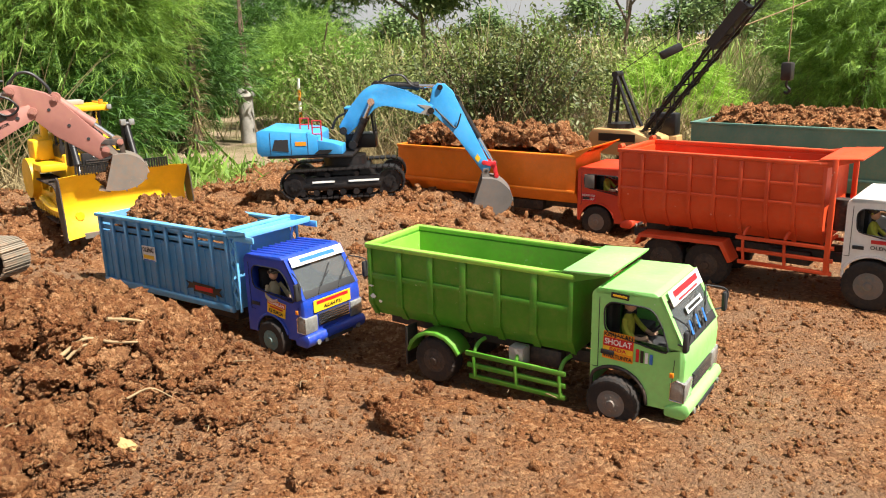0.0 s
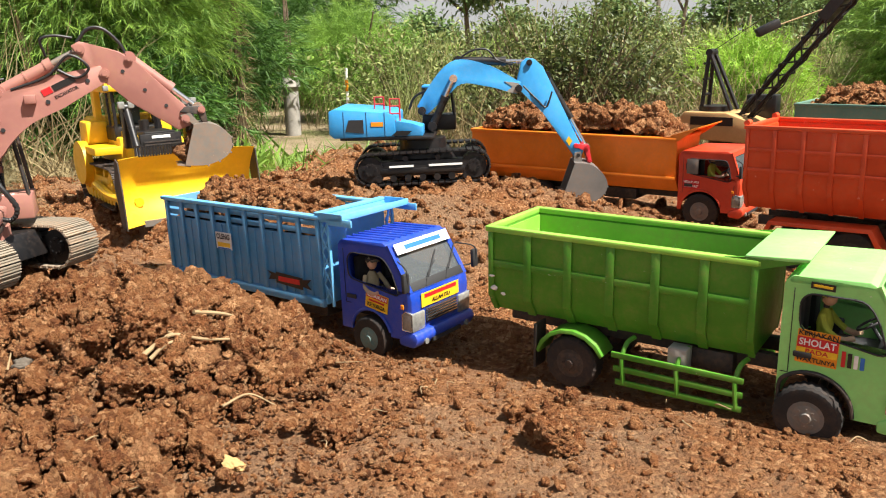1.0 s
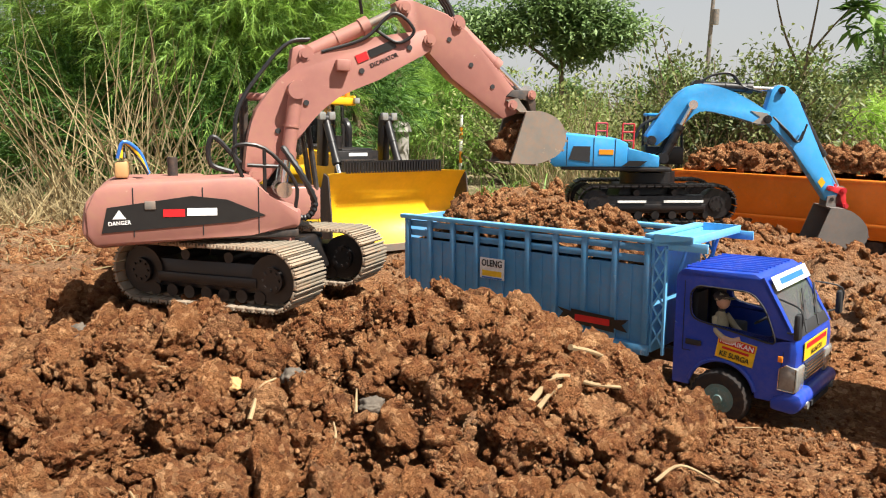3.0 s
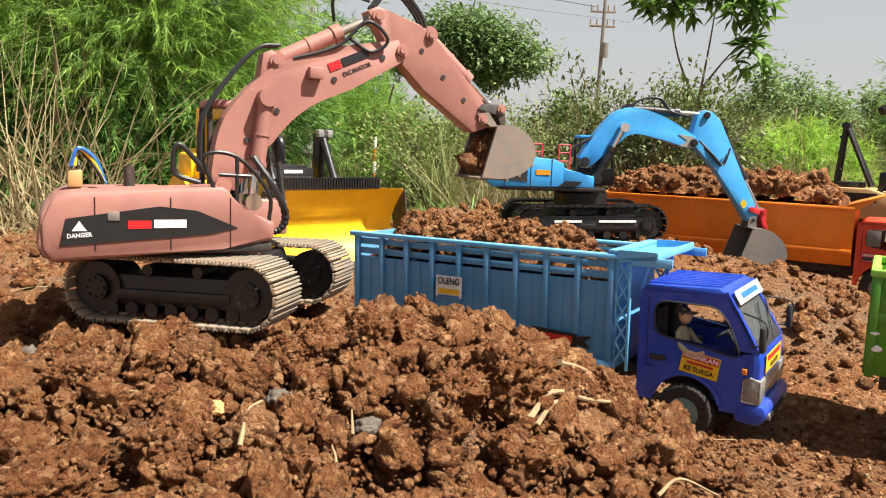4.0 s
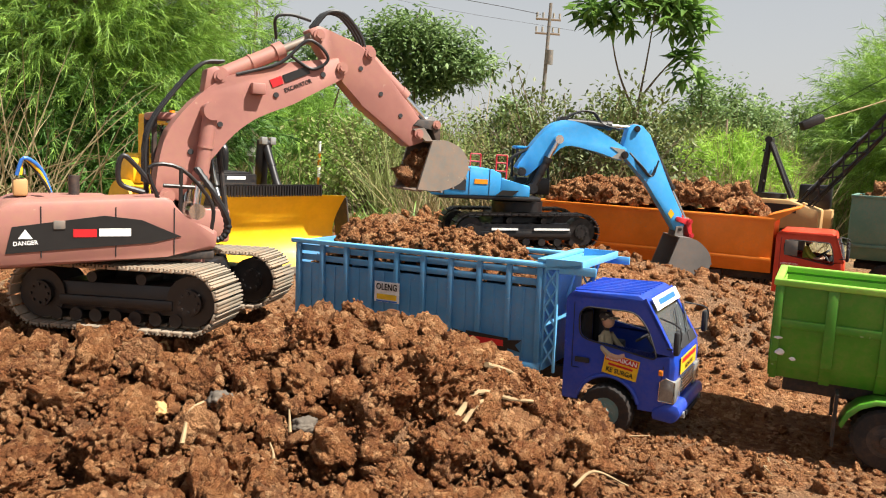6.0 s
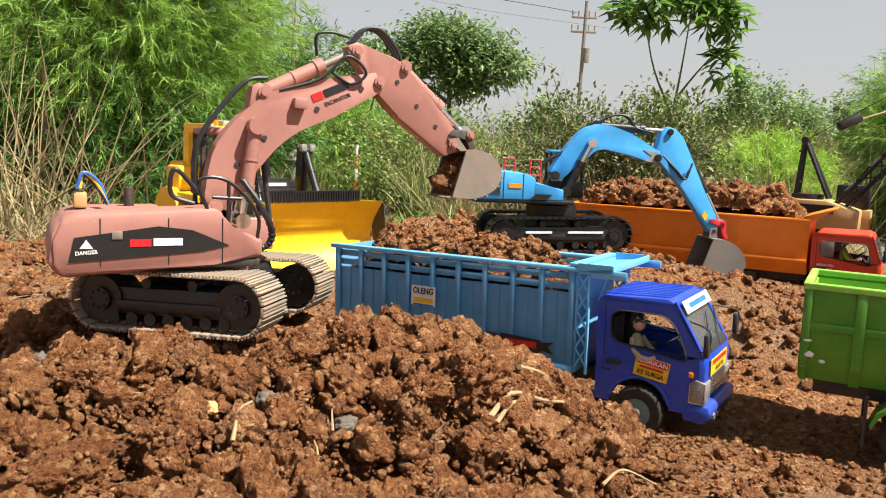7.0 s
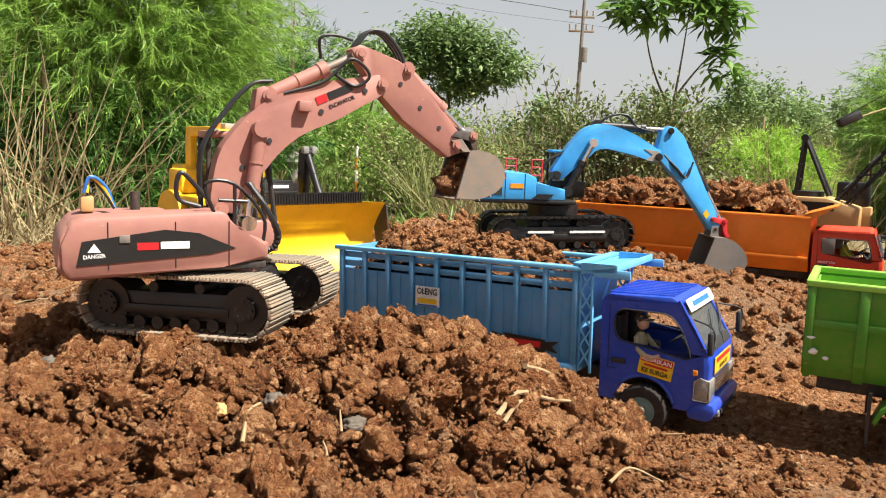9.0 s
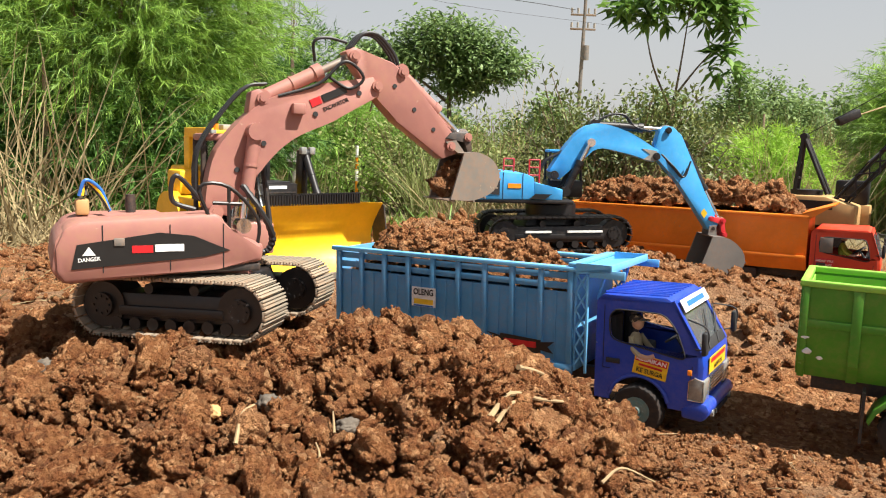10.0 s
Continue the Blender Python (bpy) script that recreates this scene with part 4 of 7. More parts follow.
# blue stake-bed truck
blue = thing("stake_truck", pose(-0.471, 2.128, -0.049, 0, -1.0, -35.5), "blue model lorry with a steel-blue slatted bed full of soil", "toy truck", "model trucks")
bx0, bx1, bw, bz0, bz1 = -0.585, -0.004, 0.103, 0.098, 0.298
bed = part("bed_floor", box(B(), bx0, bx1, -bw, bw, bz0, bz0 + 0.012, 0.002), M_STEELBLUE, blue)
for s in (-1, 1):
    wall = B()
    box(wall, bx0, bx1, s * (bw - 0.007), s * bw, bz0 + 0.012, bz1 - 0.046)
    side = part("bed_side", wall, M_STEELBLUE, blue)
    for z in (bz1 - 0.034, bz1 - 0.014):
        part("slat", box(B(), bx0, bx1, s * (bw - 0.006), s * (bw - 0.001), z - 0.0065, z + 0.0065, 0.001), M_STEELBLUE, side)
    part("top_rail", box(B(), bx0 - 0.012, bx1 + 0.004, s * (bw - 0.010), s * (bw + 0.008), bz1 - 0.004, bz1 + 0.005, 0.0015), M_SKYBLUE if s < 0 else M_SKYBLUE, side)
    part("sill_rail", box(B(), bx0, bx1, s * (bw - 0.002), s * (bw + 0.007), bz0 - 0.006, bz0 + 0.014, 0.0015), M_STEELBLUE, side)
    for i in range(10):
        x = bx0 + 0.008 + (bx1 - bx0 - 0.016) * i / 9
        part("post", box(B(), x - 0.006, x + 0.006, s * (bw - 0.001), s * (bw + 0.0065), bz0 + 0.014, bz1 - 0.004, 0.0015), M_STEELBLUE, side)
        if i < 9:
            part("panel_bead", box(B(), x + 0.029, x + 0.033, s * (bw - 0.001), s * (bw + 0.002), bz0 + 0.014, bz1 - 0.048, 0.0008), M_STEELBLUE, side)
    br = B()
    for k in range(5):
        za = bz0 + 0.014 + k * 0.036
        cyl(br, (bx1 + 0.004, s * (bw + 0.003), za), (bx1 + 0.026, s * (bw + 0.003), za + 0.036), 0.0022, seg=6)
        cyl(br, (bx1 + 0.026, s * (bw + 0.003), za), (bx1 + 0.004, s * (bw + 0.003), za + 0.036), 0.0022, seg=6)
    box(br, bx1 + 0.024, bx1 + 0.029, s * (bw - 0.001), s * (bw + 0.006), bz0, bz1 - 0.01, 0.001)
    part("lattice_brace", br, M_SKYBLUE, blue)
    part("canopy_bracket", box(B(), bx1 + 0.03, bx1 + 0.10, s * (bw + 0.006) - 0.002, s * (bw + 0.006) + 0.002, bz1 - 0.012, bz1 + 0.004, 0.001), M_SKYBLUE, blue)
part("headboard", box(B(), bx1 - 0.006, bx1 + 0.004, -bw, bw, bz0, bz1 + 0.006, 0.002), M_SKYBLUE, blue)
part("tailboard", box(B(), bx0 - 0.005, bx0 + 0.002, -bw, bw, bz0, bz1, 0.002), M_STEELBLUE, blue)
cn = B()
box(cn, bx1 - 0.014, bx1 + 0.004, -bw - 0.006, bw + 0.006, bz1 + 0.006, bz1 + 0.013, 0.0015)
poly(cn, [(bx1 + 0.004, bz1 - 0.008), (bx1 + 0.075, bz1 + 0.000), (bx1 + 0.075, bz1 + 0.014), (bx1 + 0.071, bz1 + 0.014), (bx1 + 0.070, bz1 + 0.006), (bx1 + 0.004, bz1 - 0.001)], -bw - 0.008, bw + 0.008, 0.001)
box(cn, bx1 + 0.004, bx1 + 0.071, -bw - 0.008, -bw - 0.004, bz1 - 0.002, bz1 + 0.014)
box(cn, bx1 + 0.004, bx1 + 0.071, bw + 0.004, bw + 0.008, bz1 - 0.002, bz1 + 0.014)
part("canopy", cn, M_SKYBLUE, blue, "sky-blue tray canopy over the cab")
for s in (-1, 1):
    part("canopy_stay", cyl(B(), (bx1 + 0.05, s * 0.07, bz1), (bx1 + 0.035, s * 0.07, bz1 - 0.06), 0.003, seg=8), M_SKYBLUE, blue)
axle_set(blue, -0.40, 0.108, 0.052, 0.050, 0.042, M_RIMTEAL)
axle_set(blue, 0.126, 0.110, 0.043, 0.047, 0.030, M_RIMTEAL)
chassis(blue, -0.56, 0.24, 0.085, 0.05)
cab(blue, 0.040, 0.200, 0.099, 0.055, 0.160, 0.256, 0.056, M_BLUE, 0.126, 0.058, 0.050, "blue")
plate(blue, "sticker", 0.064, 0.038, side_m(0.148, -0.1000, 0.128, -9), [
    (None, 0.012, M_ST_R, 0.060, 0.0115), ("KEBAIKAN", 0.0115, M_ST_W, 0.056, 0.0115), (None, 0.004, M_ST_R, 0.045, 0.0), ("KE SURGA", 0.0125, M_ST_K, 0.050, -0.0105)], M_ST_Y)
doll(blue.matrix_world @ pose(0.108, -0.068, 0.118, 0, 0, -14), M_KHAKI, True, "small plastic driver doll in khaki with a dark cap")
slp = math.degrees(math.atan2(0.056, 0.096))
wsm = Matrix.Translation((0.2425, 0, 0.160)) @ pose(0, 0, 0, 0, -slp, 0) @ pose(0, 0, 0, 90, 0, 90)
plate(blue, "windscreen_sticker", 0.18, 0.024, wsm @ Matrix.Translation((0, 0.096, 0.0055)), [(None, 0.010, M_ST_B, 0.12, 0)], M_ST_W)
plate(blue, "front_sticker", 0.130, 0.030, Matrix.Translation((0.2465, -0.005, 0.138)) @ pose(0, 0, 0, 90, 0, 90), [(None, 0.008, M_ST_R, 0.11, 0.008), ("ALLAH ITU", 0.012, M_ST_K, 0.062, -0.006), ], M_ST_Y)
plate(blue, "bed_sticker", 0.060, 0.042, side_m(-0.345, -bw - 0.0072, 0.210), [("OLENG", 0.019, M_ST_K, 0.050, 0.010), (None, 0.011, M_ST_Y, 0.048, -0.010), (None, 0.003, M_ST_B, 0.05, -0.019)], M_ST_W)
rib_ = B()
poly(rib_, [(-0.075, 0.014), (-0.062, 0.006), (-0.072, -0.008), (-0.045, -0.004), (-0.045, -0.012), (0.045, -0.018), (0.045, -0.010), (0.072, -0.014), (0.060, -0.002), (0.074, 0.010), (0.045, 0.006), (0.045, 0.010), (-0.045, 0.014), (-0.045, 0.009)], -0.0008, 0.0004)
part("bed_ribbon_sticker", rib_, M_ST_K, blue, "black ribbon sticker with red marks", m=pose(-0.115, -bw - 0.0075, 0.142))
part("bed_ribbon_mark", box(B(), -0.036, 0.036, -0.0016, -0.0009, -0.007, 0.005), M_ST_R, blue, m=pose(-0.115, -bw - 0.0075, 0.142))

# red ten-wheel tipper with a white cab
red = thing("dump_truck", pose(0.760, 2.548, -0.01, 0, 0, -37), "orange-red model tipper with a white cab, bed empty", "toy truck", "model trucks")
dump_bed(red, -0.17, 0.417, 0.130, 0.160, 0.378, 0.035, M_RED, M_RED, 8, 3, 0.012, 0.085, 0.020)
for x in (-0.025, 0.112):
    axle_set(red, x, 0.132, 0.062, 0.064, 0.050, M_BLACKD)
axle_set(red, 0.545, 0.135, 0.070, 0.066, 0.040, M_RIM)
chassis(red, -0.15, 0.66, 0.115, 0.06)
cab(red, 0.475, 0.19, 0.128, 0.085, 0.200, 0.300, 0.05, M_WHITE, 0.550, 0.080, 0.070, "white")
side_guard(red, 0.20, 0.455, -0.135, 0.090, 0.160, M_RED)
side_guard(red, 0.20, 0.455, 0.135, 0.090, 0.160, M_RED)
for s in (-1, 1):
    fn = [(-0.11, 0.10), (-0.095, 0.135), (0.16, 0.140), (0.19, 0.085), (0.178, 0.080), (0.152, 0.130), (-0.088, 0.125), (-0.10, 0.098)]
    part("mudguard", poly(B(), fn, s * 0.075, s * 0.142, 0.001), M_RED, red)
    part("ladder_post", box(B(), 0.432, 0.446, s * 0.128, s * 0.140, 0.09, 0.40, 0.002), M_RED, red)
part("air_filter", cyl(B(), (0.455, -0.07, 0.20), (0.455, -0.07, 0.285), 0.022, seg=18), M_BLACKD, red)
plate(red, "door_sticker", 0.07, 0.034, side_m(0.565, -0.1290, 0.182), [(None, 0.010, M_ST_R, 0.05, 0.008), ("OLENG", 0.013, M_ST_K, 0.05, -0.008)], None)
doll(red.matrix_world @ pose(0.53, -0.065, 0.165, 0, 0, -5), M_LIMECLOTH, False, "small plastic driver doll in a yellow shirt in the white cab")

# orange tipper
orange = thing("dump_truck", pose(0.555, 3.180, -0.02, 0, 0, -34), "orange model tipper with a red cab, bed heaped with soil", "toy truck", "model trucks")
dump_bed(orange, -0.83, 0.0, 0.115, 0.115, 0.292, 0.030, M_ORANGE, M_ORANGE, 0, 0, 0.012, 0.075, 0.045)
axle_set(orange, -0.66, 0.115, 0.055, 0.058, 0.046, M_RIM)
axle_set(orange, -0.53, 0.115, 0.055, 0.058, 0.046, M_RIM)
axle_set(orange, 0.090, 0.118, 0.058, 0.058, 0.036, M_RIM)
chassis(orange, -0.80, 0.18, 0.10, 0.05)
cab(orange, 0.012, 0.205, 0.114, 0.060, 0.175, 0.262, 0.030, M_CABRED, 0.092, 0.070, 0.060, "red")
part("side_window", box(B(), 0.040, 0.080, -0.1165, -0.1145, 0.185, 0.235, 0.001), M_RIM, orange, "grey painted quarter window")
plate(orange, "door_sticker", 0.056, 0.032, side_m(0.058, -0.1148, 0.150), [("HIDUP ITU", 0.010, M_ST_W, 0.050, 0.007), ("SINGKAT", 0.011, M_ST_W, 0.046, -0.007)], M_ST_R)
doll(orange.matrix_world @ pose(0.105, -0.058, 0.150, 0, 0, -5), M_LIMECLOTH, False, "small plastic driver doll in a yellow shirt in the red cab")

# teal tipper behind
teal = thing("dump_truck", pose(1.136, 3.62, -0.035, 0, 0, -38), "teal model tipper heaped with soil lumps", "toy truck", "model trucks")
dump_bed(teal, 0.0, 0.86, 0.145, 0.14, 0.380, 0.035, M_TEAL, M_TEAL, 0, 0, 0.012, 0.08, 0.03)
for x in (0.14, 0.28, 1.0):
    axle_set(teal, x, 0.145, 0.062, 0.064, 0.046, M_RIM)
chassis(teal, 0.02, 1.08, 0.11, 0.06)
cab(teal, 0.90, 0.19, 0.14, 0.075, 0.19, 0.29, 0.04, M_TEAL, 1.0, 0.08, 0.066, "white")


def soil_load(m, x0, x1, hw, zb, peak, label, big=0.02, count=900, front=0.25):
    """A heap of soil lying in a truck bed."""
    nx_, ny_ = 90, 36
    u, v = np.meshgrid(np.linspace(0, 1, nx_), np.linspace(-1, 1, ny_))
    shape = np.clip(np.minimum(u / 0.12, (1 - u) / front), 0, 1) ** 0.7 * (1 - 0.55 * np.abs(v) ** 2.2)
    x, y = x0 + (x1 - x0) * u, v * hw
    z = zb + (peak - zb) * shape + (vnoise(x * 22 + 40, y * 22 + 11) * 0.03 + vnoise(x * 55, y * 55 + 3) * 0.014) * np.clip(shape * 3, 0.2, 1)
    iq = np.arange(nx_ * ny_).reshape(ny_, nx_)
    q = np.stack([iq[:-1, :-1], iq[:-1, 1:], iq[1:, 1:], iq[1:, :-1]], -1).reshape(-1, 4)
    tri = np.concatenate([q[:, [0, 1, 2]], q[:, [0, 2, 3]]])
    pts = np.stack([x, y, z], -1).reshape(-1, 3)
    pick = rng.integers(0, len(pts), count)
    r = 0.004 + (big - 0.004) * rng.random(count) ** 2.6
    sm = clods(pts[pick] + rng.normal(0, 0.003, (count, 3)), r, 2)
    pick = rng.integers(0, len(pts), count // 9)
    lg = clods(pts[pick], big * (0.6 + 0.7 * rng.random(len(pick))), 3)
    tiny = clods(lg[0][rng.integers(0, len(lg[0]), 1500)], 0.002 + 0.004 * rng.random(1500), 1)
    # keep the heap inside the walls
    V, Fc = join_np([(pts, tri), sm, lg, tiny])
    V[:, 1] = np.clip(V[:, 1], -hw, hw)
    V[:, 0] = np.clip(V[:, 0], x0, x1)
    ob = mesh_np("soil_load", V, Fc, M_SOIL, smooth=False)
    ob.matrix_world = m
    return tagged(ob, label, "soil", kind="stuff")


soil_load(blue.matrix_world, bx0 + 0.006, bx1 - 0.008, bw - 0.009, bz0 + 0.12, bz1 + 0.035, "heap of red soil filling the blue lorry bed", 0.013, 900)
soil_load(orange.matrix_world, -0.822, -0.010, 0.107, 0.26, 0.385, "heap of red soil lumps in the orange tipper", 0.026, 800, 0.12)
soil_load(teal.matrix_world, 0.008, 0.85, 0.137, 0.34, 0.445, "heap of red soil lumps in the teal tipper", 0.018, 700, 0.1)


# ---- tracked machines ----
def track(parent, x0, x1, y0, y1, z0, h, count, shoe_mat, frame_mat):
    """Crawler: side frame with rollers, sprocket and idler, and a belt of separate ribbed shoes."""
    r = h / 2
    yc, w = (y0 + y1) / 2, abs(y1 - y0)
    bm = B()
    zc = z0 + r
    poly(bm, [(x0 + r, z0 + 0.25 * h), (x1 - r, z0 + 0.25 * h), (x1 - r * 0.8, zc), (x1 - r * 1.3, z0 + 0.72 * h), (x0 + r * 1.3, z0 + 0.72 * h), (x0 + r * 0.8, zc)], yc - w * 0.30, yc + w * 0.30, 0.002)
    box(bm, x0 + r * 1.6, x1 - r * 1.6, yc - w * 0.36, yc + w * 0.36, z0 + 0.33 * h, z0 + 0.5 * h, 0.002)
    fr = part("track_frame", bm, frame_mat, parent)
    for x, nm in ((x0 + r, "sprocket"), (x1 - r, "idler")):
        s = B()
        cyl(s, (x, yc - w * 0.34, zc), (x, yc + w * 0.34, zc), r * 0.80, seg=26)
        cyl(s, (x, yc - w * 0.42, zc), (x, yc + w * 0.42, zc), r * 0.42, seg=18)
        for k in range(8):
            a = 2 * math.pi * k / 8
            for sy in (-1, 1):
                cyl(s, (x + math.cos(a) * r * 0.3, yc + sy * w * 0.40, zc + math.sin(a) * r * 0.3), (x + math.cos(a) * r * 0.3, yc + sy * w * 0.45, zc + math.sin(a) * r * 0.3), r * 0.05, seg=6)
        part(nm, s, frame_mat, parent)
    for k in range(7):
        x = x0 + r * 1.5 + (x1 - x0 - 3 * r) * k / 6
        part("roller", cyl(B(), (x, yc - w * 0.36, z0 + 0.19 * h), (x, yc + w * 0.36, z0 + 0.19 * h), h * 0.11, seg=12), frame_mat, parent)
    for x in (x0 + (x1 - x0) * 0.38, x0 + (x1 - x0) * 0.62):
        part("top_roller", cyl(B(), (x, yc - w * 0.3, z0 + 0.80 * h), (x, yc + w * 0.3, z0 + 0.80 * h), h * 0.09, seg=12), frame_mat, parent)
    straight = x1 - x0 - 2 * r
    total = 2 * straight + 2 * math.pi * r
    step = total / count
    sb = B()
    box(sb, -step * 0.41, step * 0.41, -w / 2, w / 2, -0.0035, 0.0, 0.0005)
    for k in (-0.32, 0.0, 0.32):
        box(sb, (k - 0.07) * step, (k + 0.07) * step, -w / 2, w / 2, 0.0, 0.0028 if k else 0.002)
    box(sb, -step * 0.4, step * 0.4, -w * 0.16, w * 0.16, -0.008, -0.003, 0.001)
    first = None
    for i in range(count):
        d = i * step
        if d < straight:
            m = pose(x0 + r + d, yc, z0 + h, 0, 0, 0)
        elif d < straight + math.pi * r:
            a = (d - straight) / r
            m = pose(x1 - r + math.sin(a) * r, yc, zc + math.cos(a) * r, 0, math.degrees(a), 0)
        elif d < 2 * straight + math.pi * r:
            m = pose(x1 - r - (d - straight - math.pi * r), yc, z0, 0, 180, 0)
        else:
            a = math.pi + (d - 2 * straight - math.pi * r) / r
            m = pose(x0 + r + math.sin(a) * r, yc, zc + math.cos(a) * r, 0, math.degrees(a), 0)
        if first is None:
            first = part("track_shoe", sb, shoe_mat, fr, "ribbed dusty steel track shoe" if shoe_mat is M_TREAD else "", m)
        else:
            share(first, m, fr)
    return fr


def outline(path, half):
    """Closed outline round a smooth path in x, z with half-heights at its knots."""
    pts = smooth_path([(x, 0, z) for x, z in path], 6)
    hs = np.interp(np.linspace(0, len(half) - 1, len(pts)), range(len(half)), half)
    up, dn = [], []
    for i, p in enumerate(pts):
        d = (pts[min(i + 1, len(pts) - 1)] - pts[max(i - 1, 0)]).normalized()
        nrm = Vector((-d.z, 0, d.x))
        up.append(((p + nrm * hs[i]).x, (p + nrm * hs[i]).z))
        dn.append(((p - nrm * hs[i]).x, (p - nrm * hs[i]).z))
    return up + dn[::-1]


def ram(parent, p, q, y, r, body, rod_mat, split=0.58):
    """Hydraulic cylinder from p to q in x, z: barrel with collars, polished rod, eyes."""
    P, Q = Vector((p[0], y, p[1])), Vector((q[0], y, q[1]))
    c = P.lerp(Q, split)
    bm = B()
    cyl(bm, P, c, r, seg=16)
    cyl(bm, c - (c - P).normalized() * r * 1.2, c, r * 1.18, seg=16)
    cyl(bm, P.lerp(Q, split * 0.5), P.lerp(Q, split * 0.5 + 0.02), r * 1.12, seg=16)
    cyl(bm, P - Vector((0, r * 1.3, 0)), P + Vector((0, r * 1.3, 0)), r * 1.25, seg=16)
    b = part("cylinder", bm, body, parent)
    bm = B()
    cyl(bm, c, Q, r * 0.55, seg=14)
    cyl(bm, Q - Vector((0, r * 1.2, 0)), Q + Vector((0, r * 1.2, 0)), r * 1.1, seg=16)
    part("rod", bm, rod_mat, b, "polished steel rod" if rod_mat is M_CHROME else "")


def pin(parent, p, hw, r, mat):
    bm = B()
    cyl(bm, (p[0], -hw, p[1]), (p[0], hw, p[1]), r, seg=18)
    cyl(bm, (p[0], -hw - 0.003, p[1]), (p[0], -hw, p[1]), r * 0.6, seg=8)
    cyl(bm, (p[0], hw, p[1]), (p[0], hw + 0.003, p[1]), r * 0.6, seg=8)
    part("pin", bm, mat, parent)


def bucket(parent, hinge, profile, hw, mat, teeth, tooth_len):
    """Bucket from its side outline: profile runs from the hinge lip round the back to the cutting edge (x, z)."""
    th = 0.005
    bm = B()
    arc = [(p.x, p.z) for p in smooth_path([(x, 0, z) for x, z in profile], 4)]
    for s in (-1, 1):
        poly(bm, arc, s * hw, s * (hw - th))
    c = Vector((sum(p[0] for p in arc) / len(arc), 0, sum(p[1] for p in arc) / len(arc)))
    inner = [(x + (c.x - x) * 0.06, z + (c.z - z) * 0.06) for x, z in arc]
    k = len(arc)
    ring = [[bm.verts.new((x, y, z)) for x, z in o] for y in (-hw, hw) for o in (arc, inner)]
    for i in range(k - 1):
        bm.faces.new((ring[0][i], ring[0][i + 1], ring[2][i + 1], ring[2][i]))
        bm.faces.new((ring[1][i], ring[3][i], ring[3][i + 1], ring[1][i + 1]))
    for i in (0, k - 1):
        bm.faces.new((ring[0][i], ring[2][i], ring[3][i], ring[1][i]))
    bk = part("bucket", bm, mat, parent, "worn steel bucket with scraped edges")
    for j in range(5):
        i = int(k * (0.45 + 0.09 * j))
        a, b = Vector((arc[i][0], 0, arc[i][1])), Vector((arc[min(i + 1, k - 1)][0], 0, arc[min(i + 1, k - 1)][1]))
        o = (a - c).normalized() * 0.002
        part("wear_strip", cyl(B(), (a.x + o.x, -hw, a.z + o.z), (a.x + o.x, hw, a.z + o.z), 0.0022, seg=6), mat, bk)
    e, e0 = Vector((arc[-1][0], 0, arc[-1][1])), Vector((arc[-3][0], 0, arc[-3][1]))
    d = (e - e0).normalized()
    for j in range(teeth):
        y = -hw + hw * 2 * (j + 0.5) / teeth
        tb = B()
        n = Vector((-d.z, 0, d.x)) * 0.004
        p0, p1 = e - d * 0.012, e + d * tooth_len
        vs = [tb.verts.new((p.x, y + yy, p.z)) for p in (p0 + n, p0 - n, p1) for yy in (-hw * 0.42 / teeth, hw * 0.42 / teeth)]
        for f in ((0, 1, 3, 2), (2, 3, 5, 4), (4, 5, 1, 0), (0, 2, 4), (1, 5, 3)):
            tb.faces.new([vs[i] for i in f])
        part("tooth", tb, mat, bk)
    for s in (-1, 1):
        part("bucket_ear", poly(B(), [(hinge[0] - 0.012, hinge[1] + 0.008), (hinge[0] + 0.010, hinge[1] + 0.012), (arc[2][0], arc[2][1]), (arc[0][0], arc[0][1])], s * hw * 0.34, s * (hw * 0.34 + 0.005)), mat, bk)
    return bk


def hose(parent, pts, r=0.0032, ribbed=0.0):
    part("hose", tube(B(), pts, r, 8, 8, ribbed), M_HOSE, parent)


# salmon excavator on the near heap
rx_c = (-1.177, 1.84)
digger = thing("excavator", pose(*rx_c, 0.186, 0, -1.0, -17) @ Matrix.Scale(0.944, 4), "dusty salmon-pink model excavator with raised arm, standing on a soil heap", "toy excavator")
for s in (-1, 1):
    track(digger, -0.178, 0.150, 0.022 + s * 0.066, 0.022 + s * 0.150, 0.0, 0.092, 44, M_TREAD, M_BLACK)
part("undercarriage", poly(B(), [(-0.08, 0.03), (0.08, 0.03), (0.06, 0.085), (-0.06, 0.085)], -0.036, 0.100, 0.004), M_BLACK, digger)
part("turntable", cyl(B(), (0, 0, 0.08), (0, 0, 0.105), 0.062, seg=30), M_PINK, digger)
def with_upper(owner, swing, fn):
    """Builds with fn() in the frame of the upper works of owner."""
    house = new("upper_works")
    house.parent, house.matrix_basis = owner, swing
    fn(house)
    for o in list(house.children):
        o.parent = owner
        o.matrix_basis = swing @ o.matrix_basis
    bpy.data.objects.remove(house)


